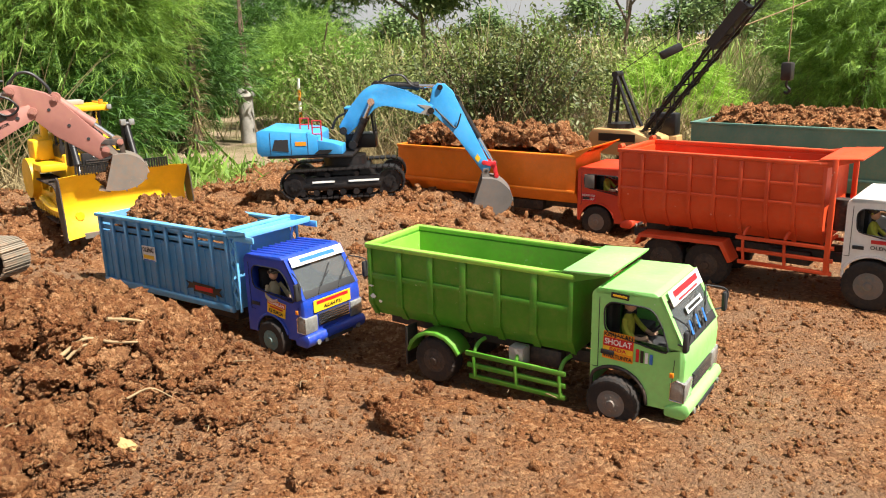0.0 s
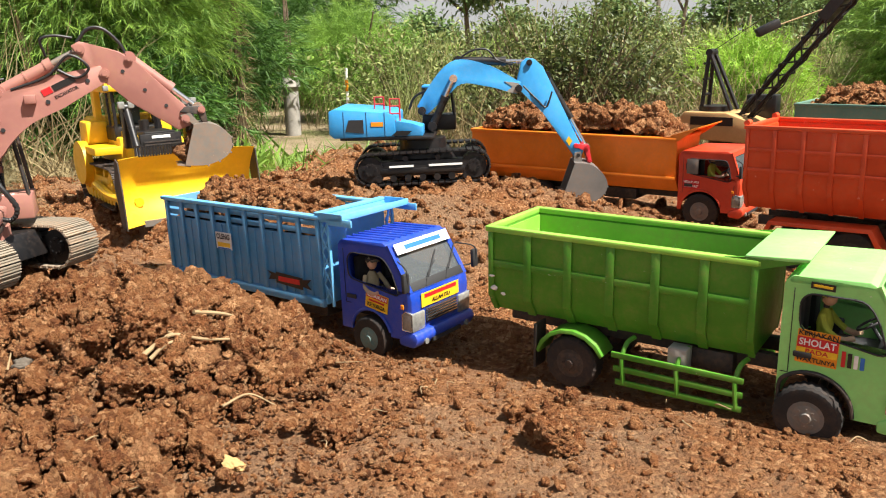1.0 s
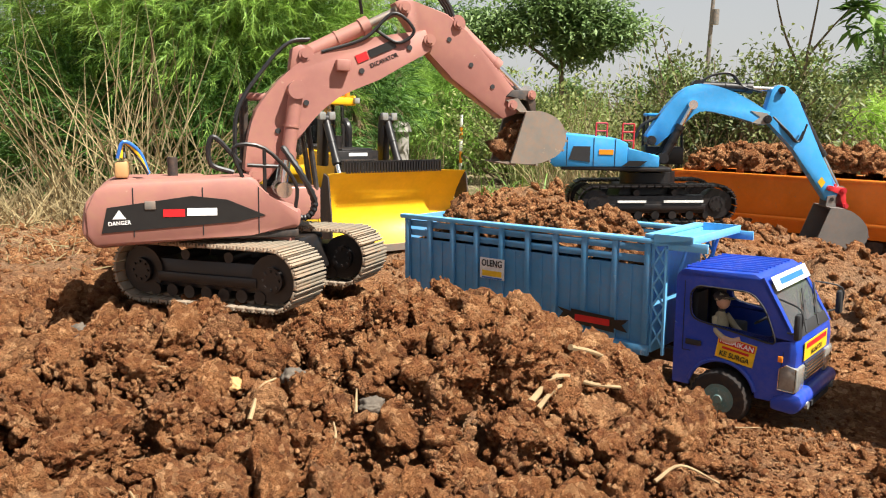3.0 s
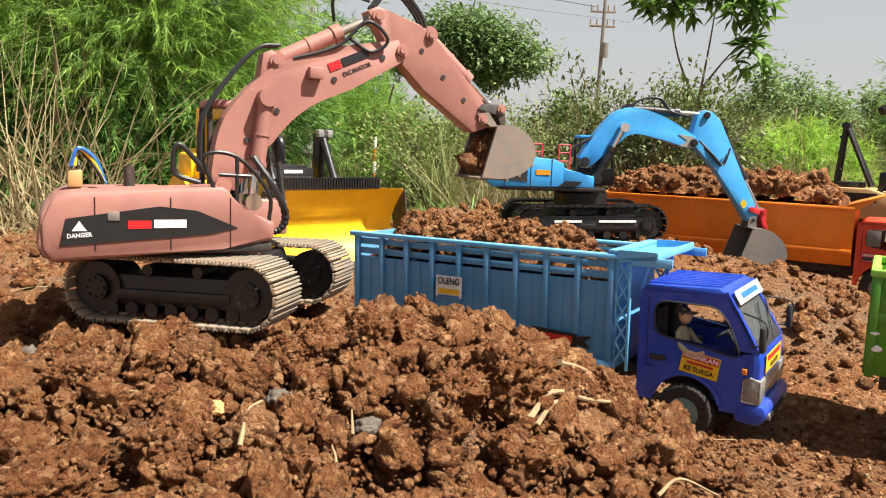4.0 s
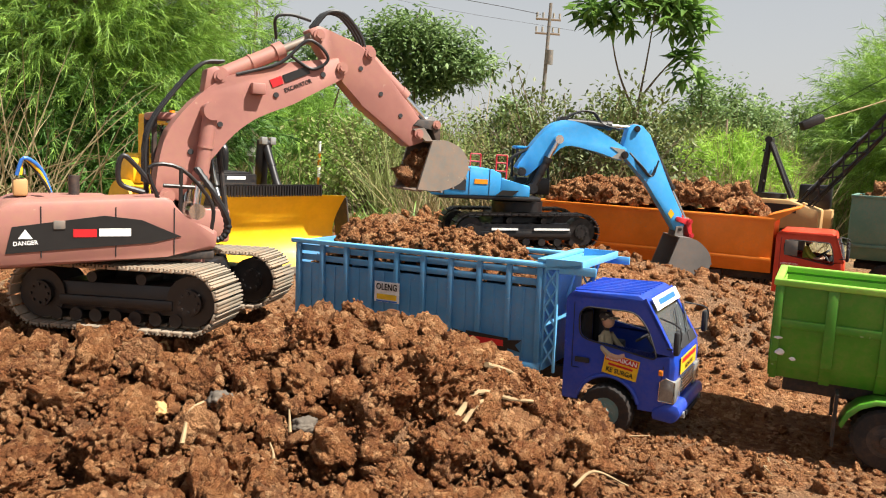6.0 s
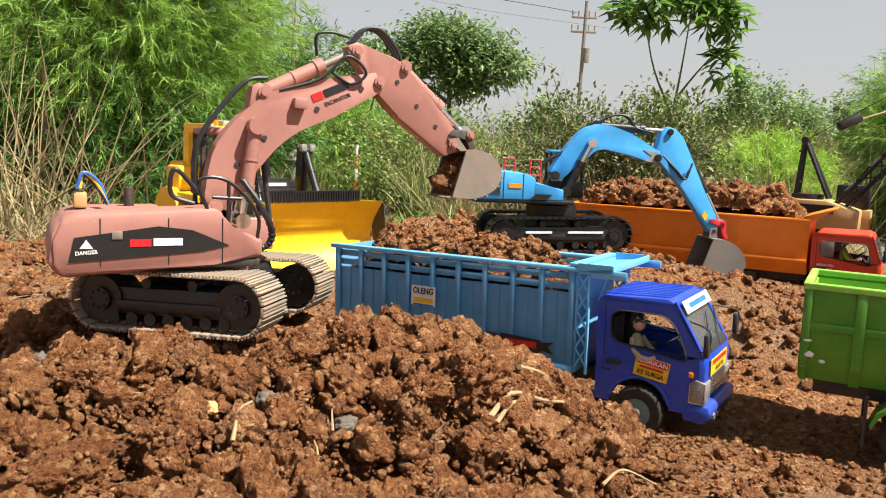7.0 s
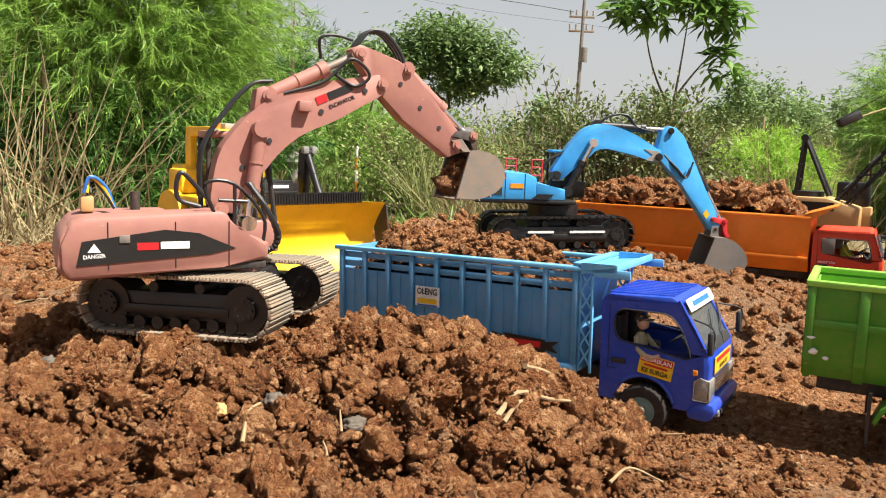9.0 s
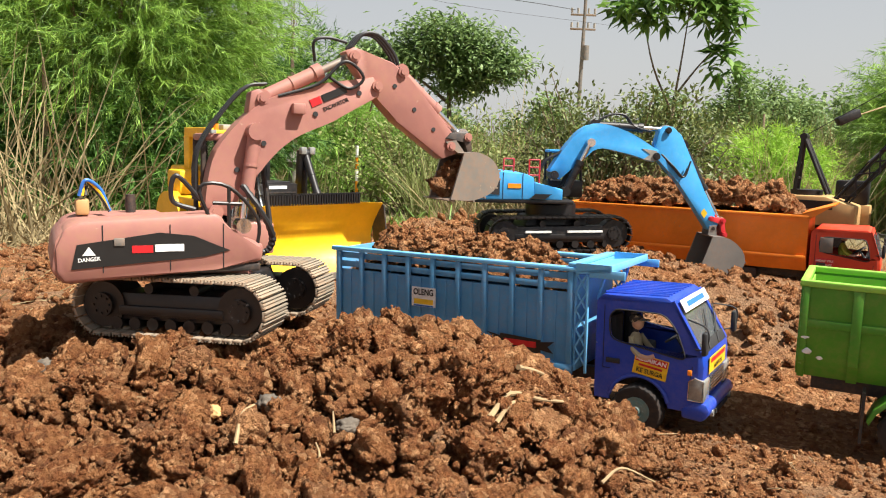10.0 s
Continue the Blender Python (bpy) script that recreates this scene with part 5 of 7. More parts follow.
def digger_upper(H):
    zb, zt = 0.250, 0.340
    # engine house: rounded counterweight and hood
    side = [(-0.248, zb + 0.010), (-0.236, zb - 0.008), (-0.02, zb + 0.006), (0.052, zb + 0.016), (0.055, zb + 0.044), (0.0, zt - 0.030), (-0.010, zt - 0.002), (-0.022, zt + 0.004), (-0.215, zt - 0.006), (-0.236, zt - 0.016), (-0.249, zt - 0.045)]
    house = part("house", poly(B(), side, -0.104, -0.018, 0.007), M_PINK, H)
    part("house", poly(B(), side[:-6] + [(-0.07, zt - 0.03), (-0.08, zt - 0.004), (-0.215, zt - 0.006), (-0.236, zt - 0.016), (-0.249, zt - 0.045)], 0.018, 0.104, 0.007), M_PINK, H)
    part("counterweight", poly(B(), [(-0.256, zb + 0.012), (-0.238, zb - 0.010), (-0.19, zb - 0.006), (-0.19, zt - 0.008), (-0.225, zt - 0.009), (-0.250, zt - 0.032)], -0.100, 0.100, 0.010), M_PINK, H)
    part("deck", box(B(), -0.21, 0.05, -0.10, 0.10, zb + 0.001, zb + 0.014, 0.003), M_BLACKD, H)
    part("hood_middle", box(B(), -0.21, -0.07, -0.020, 0.020, zb + 0.012, zt - 0.008, 0.004), M_PINK, H)
    for x in (-0.185, -0.09, -0.01):
        part("panel_seam", cyl(B(), (x, -0.1046, zb + 0.008), (x, -0.1046, zt - 0.012), 0.0008, seg=5), M_INT, house)
    st = [(-0.228, zb + 0.014), (-0.220, zb + 0.050), (-0.105, zb + 0.066), (-0.055, zb + 0.060), (0.0, zb + 0.036), (-0.04, zb + 0.027)]
    part("dark_panel", poly(B(), st, -0.1056, -0.1040), M_ST_K, H, "black decal panel along the hood")
    part("danger_triangle", poly(B(), [(-0.213, 0.284), (-0.195, 0.284), (-0.204, 0.297)], -0.1064, -0.1057), M_ST_W, H)
    letters("danger_lettering", "DANGER", 0.008, M_ST_W, H, side_m(-0.204, -0.1062, 0.278, 4), 0.030)
    part("maker_bar", box(B(), -0.145, -0.115, -0.1064, -0.1057, 0.286, 0.297), M_ST_R, H)
    part("maker_bar", box(B(), -0.112, -0.070, -0.1064, -0.1057, 0.287, 0.298), M_ST_W, H)
    part("latch", box(B(), -0.170, -0.155, -0.1075, -0.1057, 0.297, 0.309, 0.001), M_RIM, H)
    # cab on the far side
    cx0, cx1, cy0, cy1, cz0, cz1 = -0.02, 0.105, 0.022, 0.100, zb + 0.012, 0.470
    cb = B()
    box(cb, cx0, cx1, cy0, cy1, cz0, cz0 + 0.055, 0.004)
    cabp = part("cab", cb, M_PINK, H)
    part("cab_roof", box(B(), cx0, cx1 - 0.022, cy0, cy1, cz1 - 0.012, cz1, 0.004), M_PINK, H)
    for x in (cx0 + 0.004, cx1 - 0.026):
        for y in (cy0 + 0.004, cy1 - 0.004):
            xe = x + (0.020 if x > 0.05 else 0)
            part("cab_pillar", tube(B(), [(xe, y, cz0 + 0.05), (x, y, cz1 - 0.008)], 0.0045, 8, 1), M_BLACKD, H)
    g = part("cab_window", box(B(), cx0 + 0.008, cx1 - 0.024, cy0 + 0.002, cy0 + 0.004, cz0 + 0.055, cz1 - 0.012), M_GLASS, H)
    g.visible_shadow = False
    part("seat", box(B(), 0.015, 0.05, 0.045, 0.08, cz0 + 0.05, cz0 + 0.11, 0.005), M_INT, H)
    # handrails
    for pts in ([(-0.03, -0.098, zt - 0.004), (-0.045, -0.098, zt + 0.045), (0.0, -0.098, zt + 0.045), (0.045, -0.098, zt - 0.005), (0.045, -0.098, zb + 0.04)], [(-0.025, -0.098, zt + 0.02), (0.02, -0.098, zt + 0.018)], [(0.0, -0.098, zt + 0.045), (0.0, -0.098, zb + 0.05)]):
        part("handrail", tube(B(), pts, 0.003, 8, 1 if len(pts) == 2 else 4), M_BLACK, H)
    part("battery_pack", box(B(), -0.215, -0.195, 0.010, 0.040, zt - 0.006, zt + 0.020, 0.004), M_TAN, H, "yellow battery connector")
    for k, mt in enumerate((M_ST_B, M_ST_Y, M_HOSE)):
        part("wire", tube(B(), [(-0.21 + k * 0.005, 0.01, zt + 0.025), (-0.20, 0.005 + k * 0.008, zt + 0.050), (-0.178, 0.012, zt + 0.035 - k * 0.006), (-0.165, 0.01, zt)], 0.0028, 8, 5), mt, H)
    part("exhaust", cyl(B(), (-0.13, 0.05, zt - 0.01), (-0.13, 0.05, zt + 0.025), 0.008, seg=12), M_BLACKD, H)
    # arm
    foot, pn, top, bpin, lk = (-0.005, 0.340), (0.279, 0.562), (0.237, 0.612), (0.432, 0.460), (0.467, 0.478)
    bo = outline([foot, (0.030, 0.420), (0.095, 0.490), (0.185, 0.528), pn], [0.020, 0.040, 0.040, 0.034, 0.017])
    boom = part("boom", poly(B(), bo, -0.021, 0.021, 0.002), M_PINK, H, "salmon boom with black lettering")
    for p in ((0.03, 0.41), (0.075, 0.455), (0.165, 0.508), (0.245, 0.548)):
        part("boom_bolt", cyl(B(), (p[0], -0.023, p[1]), (p[0], 0.023, p[1]), 0.0045, seg=12), M_INT, boom)
    lean = math.degrees(math.atan2(0.045, 0.10))
    part("maker_bar", box(B(), -0.042, -0.022, -0.0012, 0, -0.006, 0.007), M_ST_R, H, m=pose(0.195, -0.0212, 0.542, 0, -lean, 0))
    part("maker_bar", box(B(), -0.019, 0.028, -0.0012, 0, -0.006, 0.007), M_ST_K, H, m=pose(0.195, -0.0212, 0.542, 0, -lean, 0))
    letters("boom_lettering", "EXCAVATOR", 0.0095, M_ST_K, H, side_m(0.202, -0.0216, 0.526, lean), 0.05)
    part("boom_lamp", box(B(), 0.122, 0.144, -0.036, -0.021, 0.506, 0.524, 0.002), M_PINK, boom)
    st_o = [(0.220, 0.619), (0.237, 0.628), (0.258, 0.622), (0.312, 0.606), (0.346, 0.580), (0.446, 0.476), (0.444, 0.446), (0.416, 0.436), (0.318, 0.503), (0.285, 0.540), (0.264, 0.556)]
    stick = part("stick", poly(B(), st_o, -0.017, 0.017, 0.002), M_PINK, H)
    for p in ((0.315, 0.565), (0.355, 0.525), (0.395, 0.490)):
        part("stick_bolt", cyl(B(), (p[0], -0.0185, p[1]), (p[0], 0.0185, p[1]), 0.004, seg=12), M_INT, stick)
    for p, w, r in ((foot, 0.026, 0.012), (pn, 0.025, 0.010), (top, 0.022, 0.010), (bpin, 0.022, 0.009), (lk, 0.024, 0.008), ((0.330, 0.591), 0.022, 0.009), ((0.074, 0.530), 0.022, 0.010)):
        pin(H, p, w, r, M_PINK)
    part("cylinder_bracket", poly(B(), [(0.050, 0.505), (0.055, 0.540), (0.068, 0.546), (0.080, 0.538), (0.095, 0.518)], -0.017, 0.017, 0.002), M_PINK, H)
    ram(H, (0.074, 0.530), (0.236, 0.612), 0.0, 0.0125, M_PINK, M_STEEL, 0.66)
    for s in (-1, 1):
        ram(H, (0.058, 0.474), (0.036, 0.318), s * 0.032, 0.0115, M_PINK, M_CHROME, 0.70)
    ram(H, (0.330, 0.592), (0.460, 0.482), 0.0, 0.0115, M_PINK, M_CHROME, 0.62)
    part("bucket_link", poly(B(), [(0.420, 0.474), (0.432, 0.486), (0.474, 0.486), (0.478, 0.448), (0.466, 0.448), (0.462, 0.470)], -0.021, 0.021, 0.002), M_BLACKD, H)
    bucket(H, bpin, [(0.446, 0.448), (0.475, 0.450), (0.508, 0.436), (0.524, 0.408), (0.512, 0.378), (0.470, 0.360), (0.420, 0.361)], 0.048, M_STEEL, 5, 0.016)
    # hoses over boom and stick
    for k in (-0.008, 0.004, 0.016):
        hose(H, [(-0.035, k, 0.36), (-0.030, k, 0.44), (0.010, k, 0.505), (0.050, k, 0.548), (0.085, k + 0.006, 0.556)], 0.0024, 0.25)
    hose(H, [(0.10, -0.020, 0.535), (0.17, -0.024, 0.560), (0.215, -0.030, 0.600), (0.25, -0.030, 0.575), (0.225, -0.024, 0.555), (0.185, -0.022, 0.575)], 0.0028)
    hose(H, [(0.17, 0.0, 0.60), (0.165, -0.012, 0.632), (0.19, -0.012, 0.640), (0.225, -0.010, 0.635)], 0.0028)
    for k in (-0.012, 0.0, 0.012):
        hose(H, [(0.232, k, 0.626), (0.255, k, 0.652), (0.285, k, 0.652), (0.315, k, 0.622), (0.326, k, 0.594)], 0.003, 0.2)
    for k in (0.0, 0.010):
        hose(H, [(0.035, -0.045 + k, 0.385), (0.060, -0.060, 0.345), (0.082, -0.056 + k, 0.300), (0.070, -0.050, 0.275), (0.040, -0.042, 0.280)], 0.0042, 0.3)
    hose(H, [(-0.03, -0.03, 0.36), (-0.07, -0.035, 0.40), (-0.075, -0.03, 0.36), (-0.04, -0.03, 0.345)], 0.004)


with_upper(digger, pose(0, 0, -0.150, 0, 1.0, 39.7), digger_upper)

# light blue excavator on the middle mound
bdig = thing("excavator", pose(-0.368, 3.09, 0.168, 0, -1.5, 2), "light blue model excavator with its bucket lowered on a soil mound", "toy excavator")
for s in (-1, 1):
    track(bdig, -0.225, 0.220, s * 0.078, s * 0.150, 0.0, 0.104, 46, M_BLACK, M_BLACK)
part("undercarriage", poly(B(), [(-0.12, 0.03), (0.12, 0.03), (0.09, 0.10), (-0.09, 0.10)], -0.088, 0.088, 0.004), M_BLACK, bdig)
part("turntable", cyl(B(), (0, 0, 0.09), (0, 0, 0.135), 0.08, seg=30), M_BLACK, bdig)
part("frame_stripe", box(B(), -0.11, -0.03, -0.1435, -0.138, 0.056, 0.062), M_ST_W, bdig)
part("frame_stripe", box(B(), 0.02, 0.13, -0.1435, -0.138, 0.056, 0.062), M_ST_W, bdig)


def bdig_upper(H):
    zb, zt = 0.310, 0.408
    part("deck", box(B(), -0.27, 0.04, -0.128, 0.128, zb, zb + 0.012, 0.003), M_BLACK, H)
    hood = poly(B(), [(-0.305, zb + 0.022), (-0.290, zb + 0.008), (-0.085, zb + 0.012), (-0.085, zt - 0.020), (-0.11, zt - 0.008), (-0.285, zt + 0.006), (-0.304, zt - 0.002)], -0.130, 0.130, 0.004)
    house = part("house", hood, M_EXBLUE, H)
    part("fuel_box", poly(B(), [(-0.085, zb + 0.012), (0.004, zb + 0.012), (0.004, zb + 0.046), (-0.035, zb + 0.050), (-0.085, zb + 0.068)], -0.128, -0.045, 0.004), M_EXBLUE, H)
    part("dark_vent", poly(B(), [(-0.250, zb + 0.030), (-0.190, zb + 0.024), (-0.190, zb + 0.068), (-0.238, zb + 0.068)], -0.1318, -0.1305), M_INT, H, "dark louvre panel")
    for x in (-0.255, -0.18, -0.12):
        part("panel_seam", cyl(B(), (x, -0.1308, zb + 0.012), (x, -0.1308, zt - 0.004), 0.0008, seg=5), M_INT, house)
    part("side_stripe", poly(B(), [(-0.10, zb + 0.014), (-0.05, zb + 0.014), (-0.03, zb + 0.030), (-0.08, zb + 0.030)], -0.1318, -0.1303), M_ST_K, H)
    part("maker_bar", box(B(), -0.165, -0.125, -0.1316, -0.1303, zb + 0.046, zb + 0.060), M_ST_O, H)
    for x, y in ((-0.150, -0.02), (-0.086, -0.124)):
        rail = B()
        for dx in (0.0, 0.032):
            tube(rail, [(x + dx - 0.016, y, zb + 0.02), (x + dx - 0.016, y, zt + 0.035)], 0.0026, 7, 1)
        for zz in (zt + 0.035, zt + 0.012, zt - 0.012, zt - 0.036):
            tube(rail, [(x - 0.016, y, zz), (x + 0.016, y, zz)], 0.0024, 7, 1)
        part("step_rail", rail, M_REDM, H, "red step rail")
    part("cab", box(B(), -0.01, 0.105, 0.045, 0.128, zb + 0.012, zb + 0.065, 0.004), M_BLACK, H)
    part("cab_roof", box(B(), -0.01, 0.095, 0.045, 0.128, zb + 0.155, zb + 0.165, 0.004), M_EXBLUE, H)
    for x in (-0.006, 0.09):
        for y in (0.05, 0.123):
            part("cab_pillar", tube(B(), [(x + (0.01 if x > 0 else 0), y, zb + 0.06), (x, y, zb + 0.157)], 0.0045, 8, 1), M_BLACK, H)
    part("cab_window", box(B(), 0.0, 0.088, 0.046, 0.048, zb + 0.065, zb + 0.155), M_GLASS, H).visible_shadow = False
    part("cab_window", box(B(), 0.096, 0.098, 0.05, 0.124, zb + 0.065, zb + 0.155), M_GLASS, H).visible_shadow = False
    foot, pn, top, bpin = (-0.005, 0.395), (0.320, 0.462), (0.355, 0.545), (0.520, 0.236)
    bo = outline([foot, (0.060, 0.470), (0.120, 0.520), (0.215, 0.505), pn], [0.022, 0.036, 0.040, 0.034, 0.020])
    boom = part("boom", poly(B(), bo, -0.026, 0.026, 0.002), M_EXBLUE, H)
    part("boom_plate", poly(B(), [(0.272, 0.486), (0.318, 0.480), (0.334, 0.462), (0.316, 0.446), (0.278, 0.452), (0.300, 0.468)], -0.0275, 0.0275), M_CONC, boom, "pale grey boom end plate")
    st_o = [(0.328, 0.545), (0.345, 0.560), (0.372, 0.556), (0.400, 0.530), (0.440, 0.450), (0.538, 0.250), (0.530, 0.228), (0.508, 0.230), (0.400, 0.380), (0.335, 0.448), (0.310, 0.465)]
    part("stick", poly(B(), st_o, -0.022, 0.022, 0.002), M_EXBLUE, H)
    part("warning_stripes", poly(B(), [(0.478, 0.285), (0.490, 0.268), (0.500, 0.284), (0.488, 0.300)], -0.0232, 0.0232), M_ST_Y, H)
    for p, w, r in ((foot, 0.032, 0.014), (pn, 0.031, 0.012), (top, 0.028, 0.010), (bpin, 0.028, 0.010), ((0.105, 0.500), 0.032, 0.011)):
        pin(H, p, w, r, M_BLACK)
    ram(H, (0.120, 0.556), (0.352, 0.548), 0.0, 0.013, M_BLACK, M_CHROME, 0.68)
    for s in (-1, 1):
        ram(H, (0.030, 0.345), (0.104, 0.500), s * 0.036, 0.012, M_BLACK, M_CHROME, 0.62)
    ram(H, (0.412, 0.500), (0.548, 0.262), 0.0, 0.012, M_BLACK, M_CHROME, 0.6)
    lk = part("bucket_link", poly(B(), [(0.508, 0.262), (0.520, 0.274), (0.556, 0.268), (0.566, 0.215), (0.552, 0.212), (0.544, 0.252)], -0.026, 0.026, 0.002), M_REDM, H, "red bucket linkage")
    for p in ((0.512, 0.268), (0.550, 0.262), (0.558, 0.218)):
        pin(H, p, 0.036, 0.008, M_REDM)
    bucket(H, bpin, [(0.505, 0.215), (0.560, 0.208), (0.606, 0.168), (0.612, 0.122), (0.570, 0.082), (0.510, 0.078), (0.468, 0.106)], 0.070, M_GREYST, 5, 0.016)
    for k in (-0.01, 0.006):
        hose(H, [(0.10, k, 0.545), (0.16, k, 0.585), (0.215, k, 0.590), (0.25, k, 0.555), (0.30, k - 0.015, 0.540)], 0.0032)
        hose(H, [(0.335, k - 0.02, 0.47), (0.375, k - 0.03, 0.43), (0.41, k - 0.028, 0.40), (0.43, k - 0.024, 0.45)], 0.003)
        hose(H, [(-0.05, k, 0.40), (-0.03, k, 0.44), (0.02, k, 0.47), (0.07, k, 0.53)], 0.0035, 0.2)


with_upper(bdig, pose(0, 0, -0.168, 0, 1.5, -3), bdig_upper)

# bulldozer
dz_o = Vector((-0.943, 2.944, 0)) - Vector((0.766, 0.643, 0)) * 0.20
dozer = thing("bulldozer", pose(dz_o.x, dz_o.y, 0.132, 0, 0, -50), "yellow model bulldozer with a wide blade, parked on soil", "toy bulldozer")
bl = []
for k in range(9):
    a = k / 8
    bl.append((0.020 - 0.062 * math.sin(math.pi * a ** 0.9) - 0.012 * a, -0.030 + 0.205 * a))
bm = B()
cols_ = [(-0.225, 0.042), (-0.150, 0.0), (0.150, 0.0), (0.205, 0.042)]
front = [[bm.verts.new((x + fx, y, z)) for x, z in bl] for y, fx in cols_]
back = [[bm.verts.new((x + fx - 0.008, y, z)) for x, z in bl] for y, fx in cols_]
for i in range(3):
    for j in range(8):
        bm.faces.new((front[i][j], front[i + 1][j], front[i + 1][j + 1], front[i][j + 1]))
        bm.faces.new((back[i][j], back[i][j + 1], back[i + 1][j + 1], back[i + 1][j]))
    for j in (0, 8):
        bm.faces.new((front[i][j], back[i][j], back[i + 1][j], front[i + 1][j]))
for i in (0, 3):
    for j in range(8):
        bm.faces.new((front[i][j], front[i][j + 1], back[i][j + 1], back[i][j]))
blade = part("blade", bm, M_YELLOW, dozer, "wide curved yellow blade")
for y in (-0.229, 0.205):
    part("blade_end", poly(B(), [(0.075, -0.034), (0.068, 0.07), (0.052, 0.168), (0.030, 0.176), (0.000, 0.10), (0.03, -0.030)], y, y + 0.004), M_BLACKD, blade)
part("cutting_edge", box(B(), 0.008, 0.024, -0.16, 0.16, -0.040, -0.022), M_STEEL, blade)
part("spill_guard_bar", box(B(), 0.004, 0.010, -0.160, 0.150, 0.200, 0.204), M_BLACK, blade)
for i in range(36):
    y = -0.158 + 0.306 * i / 35
    part("spill_guard_rib", box(B(), 0.002, 0.010, y - 0.0024, y + 0.0024, 0.172, 0.203), M_BLACK, blade)
yo = -0.020
part("hood", poly(B(), [(-0.42, 0.08), (-0.175, 0.08), (-0.175, 0.200), (-0.19, 0.212), (-0.42, 0.222)], yo - 0.062, yo + 0.062, 0.005), M_YELLOW, dozer)
gr = part("radiator_guard", box(B(), -0.178, -0.160, yo - 0.068, yo + 0.068, 0.085, 0.222, 0.003), M_BLACK, dozer, "black louvred radiator guard")
for i in range(13):
    z = 0.098 + i * 0.008
    part("louvre", box(B(), -0.161, -0.154, yo - 0.058, yo + 0.058, z, z + 0.004, m=None), M_BLACKD, gr)
part("maker_bar", box(B(), -0.1602, -0.1588, yo - 0.03, yo + 0.03, 0.207, 0.216), M_ST_W, gr)
part("hood_top", box(B(), -0.40, -0.165, yo - 0.050, yo + 0.050, 0.216, 0.228, 0.003), M_BLACK, dozer)
for s in (-1, 1):
    li = B()
    poly(li, [(-0.205, 0.18), (-0.170, 0.18), (-0.162, 0.318), (-0.196, 0.322)], yo + s * 0.088, yo + s * 0.110, 0.003)
    part("lift_post", li, M_BLACK, dozer)
    ram(dozer, (-0.165, 0.310), (-0.060, 0.110), yo + s * 0.099, 0.011, M_BLACK, M_CHROME, 0.6)
    for k in (0.086, 0.116):
        part("work_lamp", box(B(), -0.166, -0.150, yo + s * k - 0.010, yo + s * k + 0.010, 0.308, 0.330, 0.003), M_LAMP, dozer)
    part("push_arm", tube(B(), [(-0.02, s * 0.155, 0.03), (-0.20, s * 0.185, 0.03), (-0.36, s * 0.185, 0.05)], 0.015, 8, 3), M_YELLOW, dozer)
    track(dozer, -0.58, -0.16, yo + s * 0.092, yo + s * 0.165, -0.02, 0.135, 44, M_BLACKD, M_YELLOW)
    part("fender", box(B(), -0.54, -0.34, yo + s * 0.076, yo + s * 0.165, 0.145, 0.172, 0.004), M_YELLOW, dozer)
    part("drive_cover", cyl(B(), (-0.50, yo + s * 0.150, 0.11), (-0.50, yo + s * 0.178, 0.11), 0.075, seg=28), M_YELLOW, dozer)
    part("tank", box(B(), -0.56, -0.47, yo + s * 0.075, yo + s * 0.150, 0.172, 0.250, 0.010), M_YELLOW, dozer)
part("body", box(B(), -0.56, -0.34, yo - 0.080, yo + 0.080, 0.04, 0.200, 0.006), M_YELLOW, dozer)
part("rear_tank", box(B(), -0.60, -0.505, yo - 0.120, yo + 0.120, 0.15, 0.262, 0.010), M_YELLOW, dozer)
part("cab_base", box(B(), -0.505, -0.375, yo - 0.082, yo + 0.082, 0.185, 0.232, 0.004), M_BLACK, dozer)
part("cab_roof", box(B(), -0.53, -0.355, yo - 0.098, yo + 0.098, 0.352, 0.374, 0.006), M_YELLOW, dozer)
part("roof_unit", box(B(), -0.47, -0.41, yo - 0.035, yo + 0.035, 0.374, 0.392, 0.004), M_CONC, dozer, "grey roof air unit")
for s in (-1, 1):
    part("roof_rail", box(B(), -0.53, -0.355, yo + s * 0.096, yo + s * 0.104, 0.350, 0.380, 0.002), M_YELLOW, dozer)
    part("beacon", cyl(B(), (-0.37, yo + s * 0.082, 0.374), (-0.37, yo + s * 0.082, 0.392), 0.008, seg=12), M_AMBER, dozer)
    part("rops_post", box(B(), -0.53, -0.495, yo + s * 0.084, yo + s * 0.106, 0.17, 0.356, 0.003), M_YELLOW, dozer)
    for x in (-0.38, -0.44):
        part("cab_pillar", tube(B(), [(x, yo + s * 0.074, 0.225), (x - 0.008, yo + s * 0.074, 0.356)], 0.006, 8, 1), M_BLACK, dozer)
    part("cab_window", box(B(), -0.49, -0.385, yo + s * 0.0745, yo + s * 0.076, 0.232, 0.352), M_GLASS, dozer).visible_shadow = False
    part("side_lamp", box(B(), -0.356, -0.342, yo + s * 0.094, yo + s * 0.112, 0.356, 0.374, 0.003), M_LAMP, dozer)
part("windscreen", box(B(), -0.3815, -0.380, yo - 0.070, yo + 0.070, 0.232, 0.352), M_GLASS, dozer).visible_shadow = False
part("seat", box(B(), -0.49, -0.44, yo - 0.03, yo + 0.03, 0.232, 0.31, 0.006), M_INT, dozer)
part("exhaust_stack", tube(B(), [(-0.27, yo + 0.03, 0.22), (-0.27, yo + 0.03, 0.285), (-0.29, yo + 0.03, 0.305)], 0.011, 10, 4), M_BLACK, dozer)
part("air_intake", cyl(B(), (-0.24, yo - 0.025, 0.22), (-0.24, yo - 0.025, 0.262), 0.016, seg=14), M_BLACK, dozer)
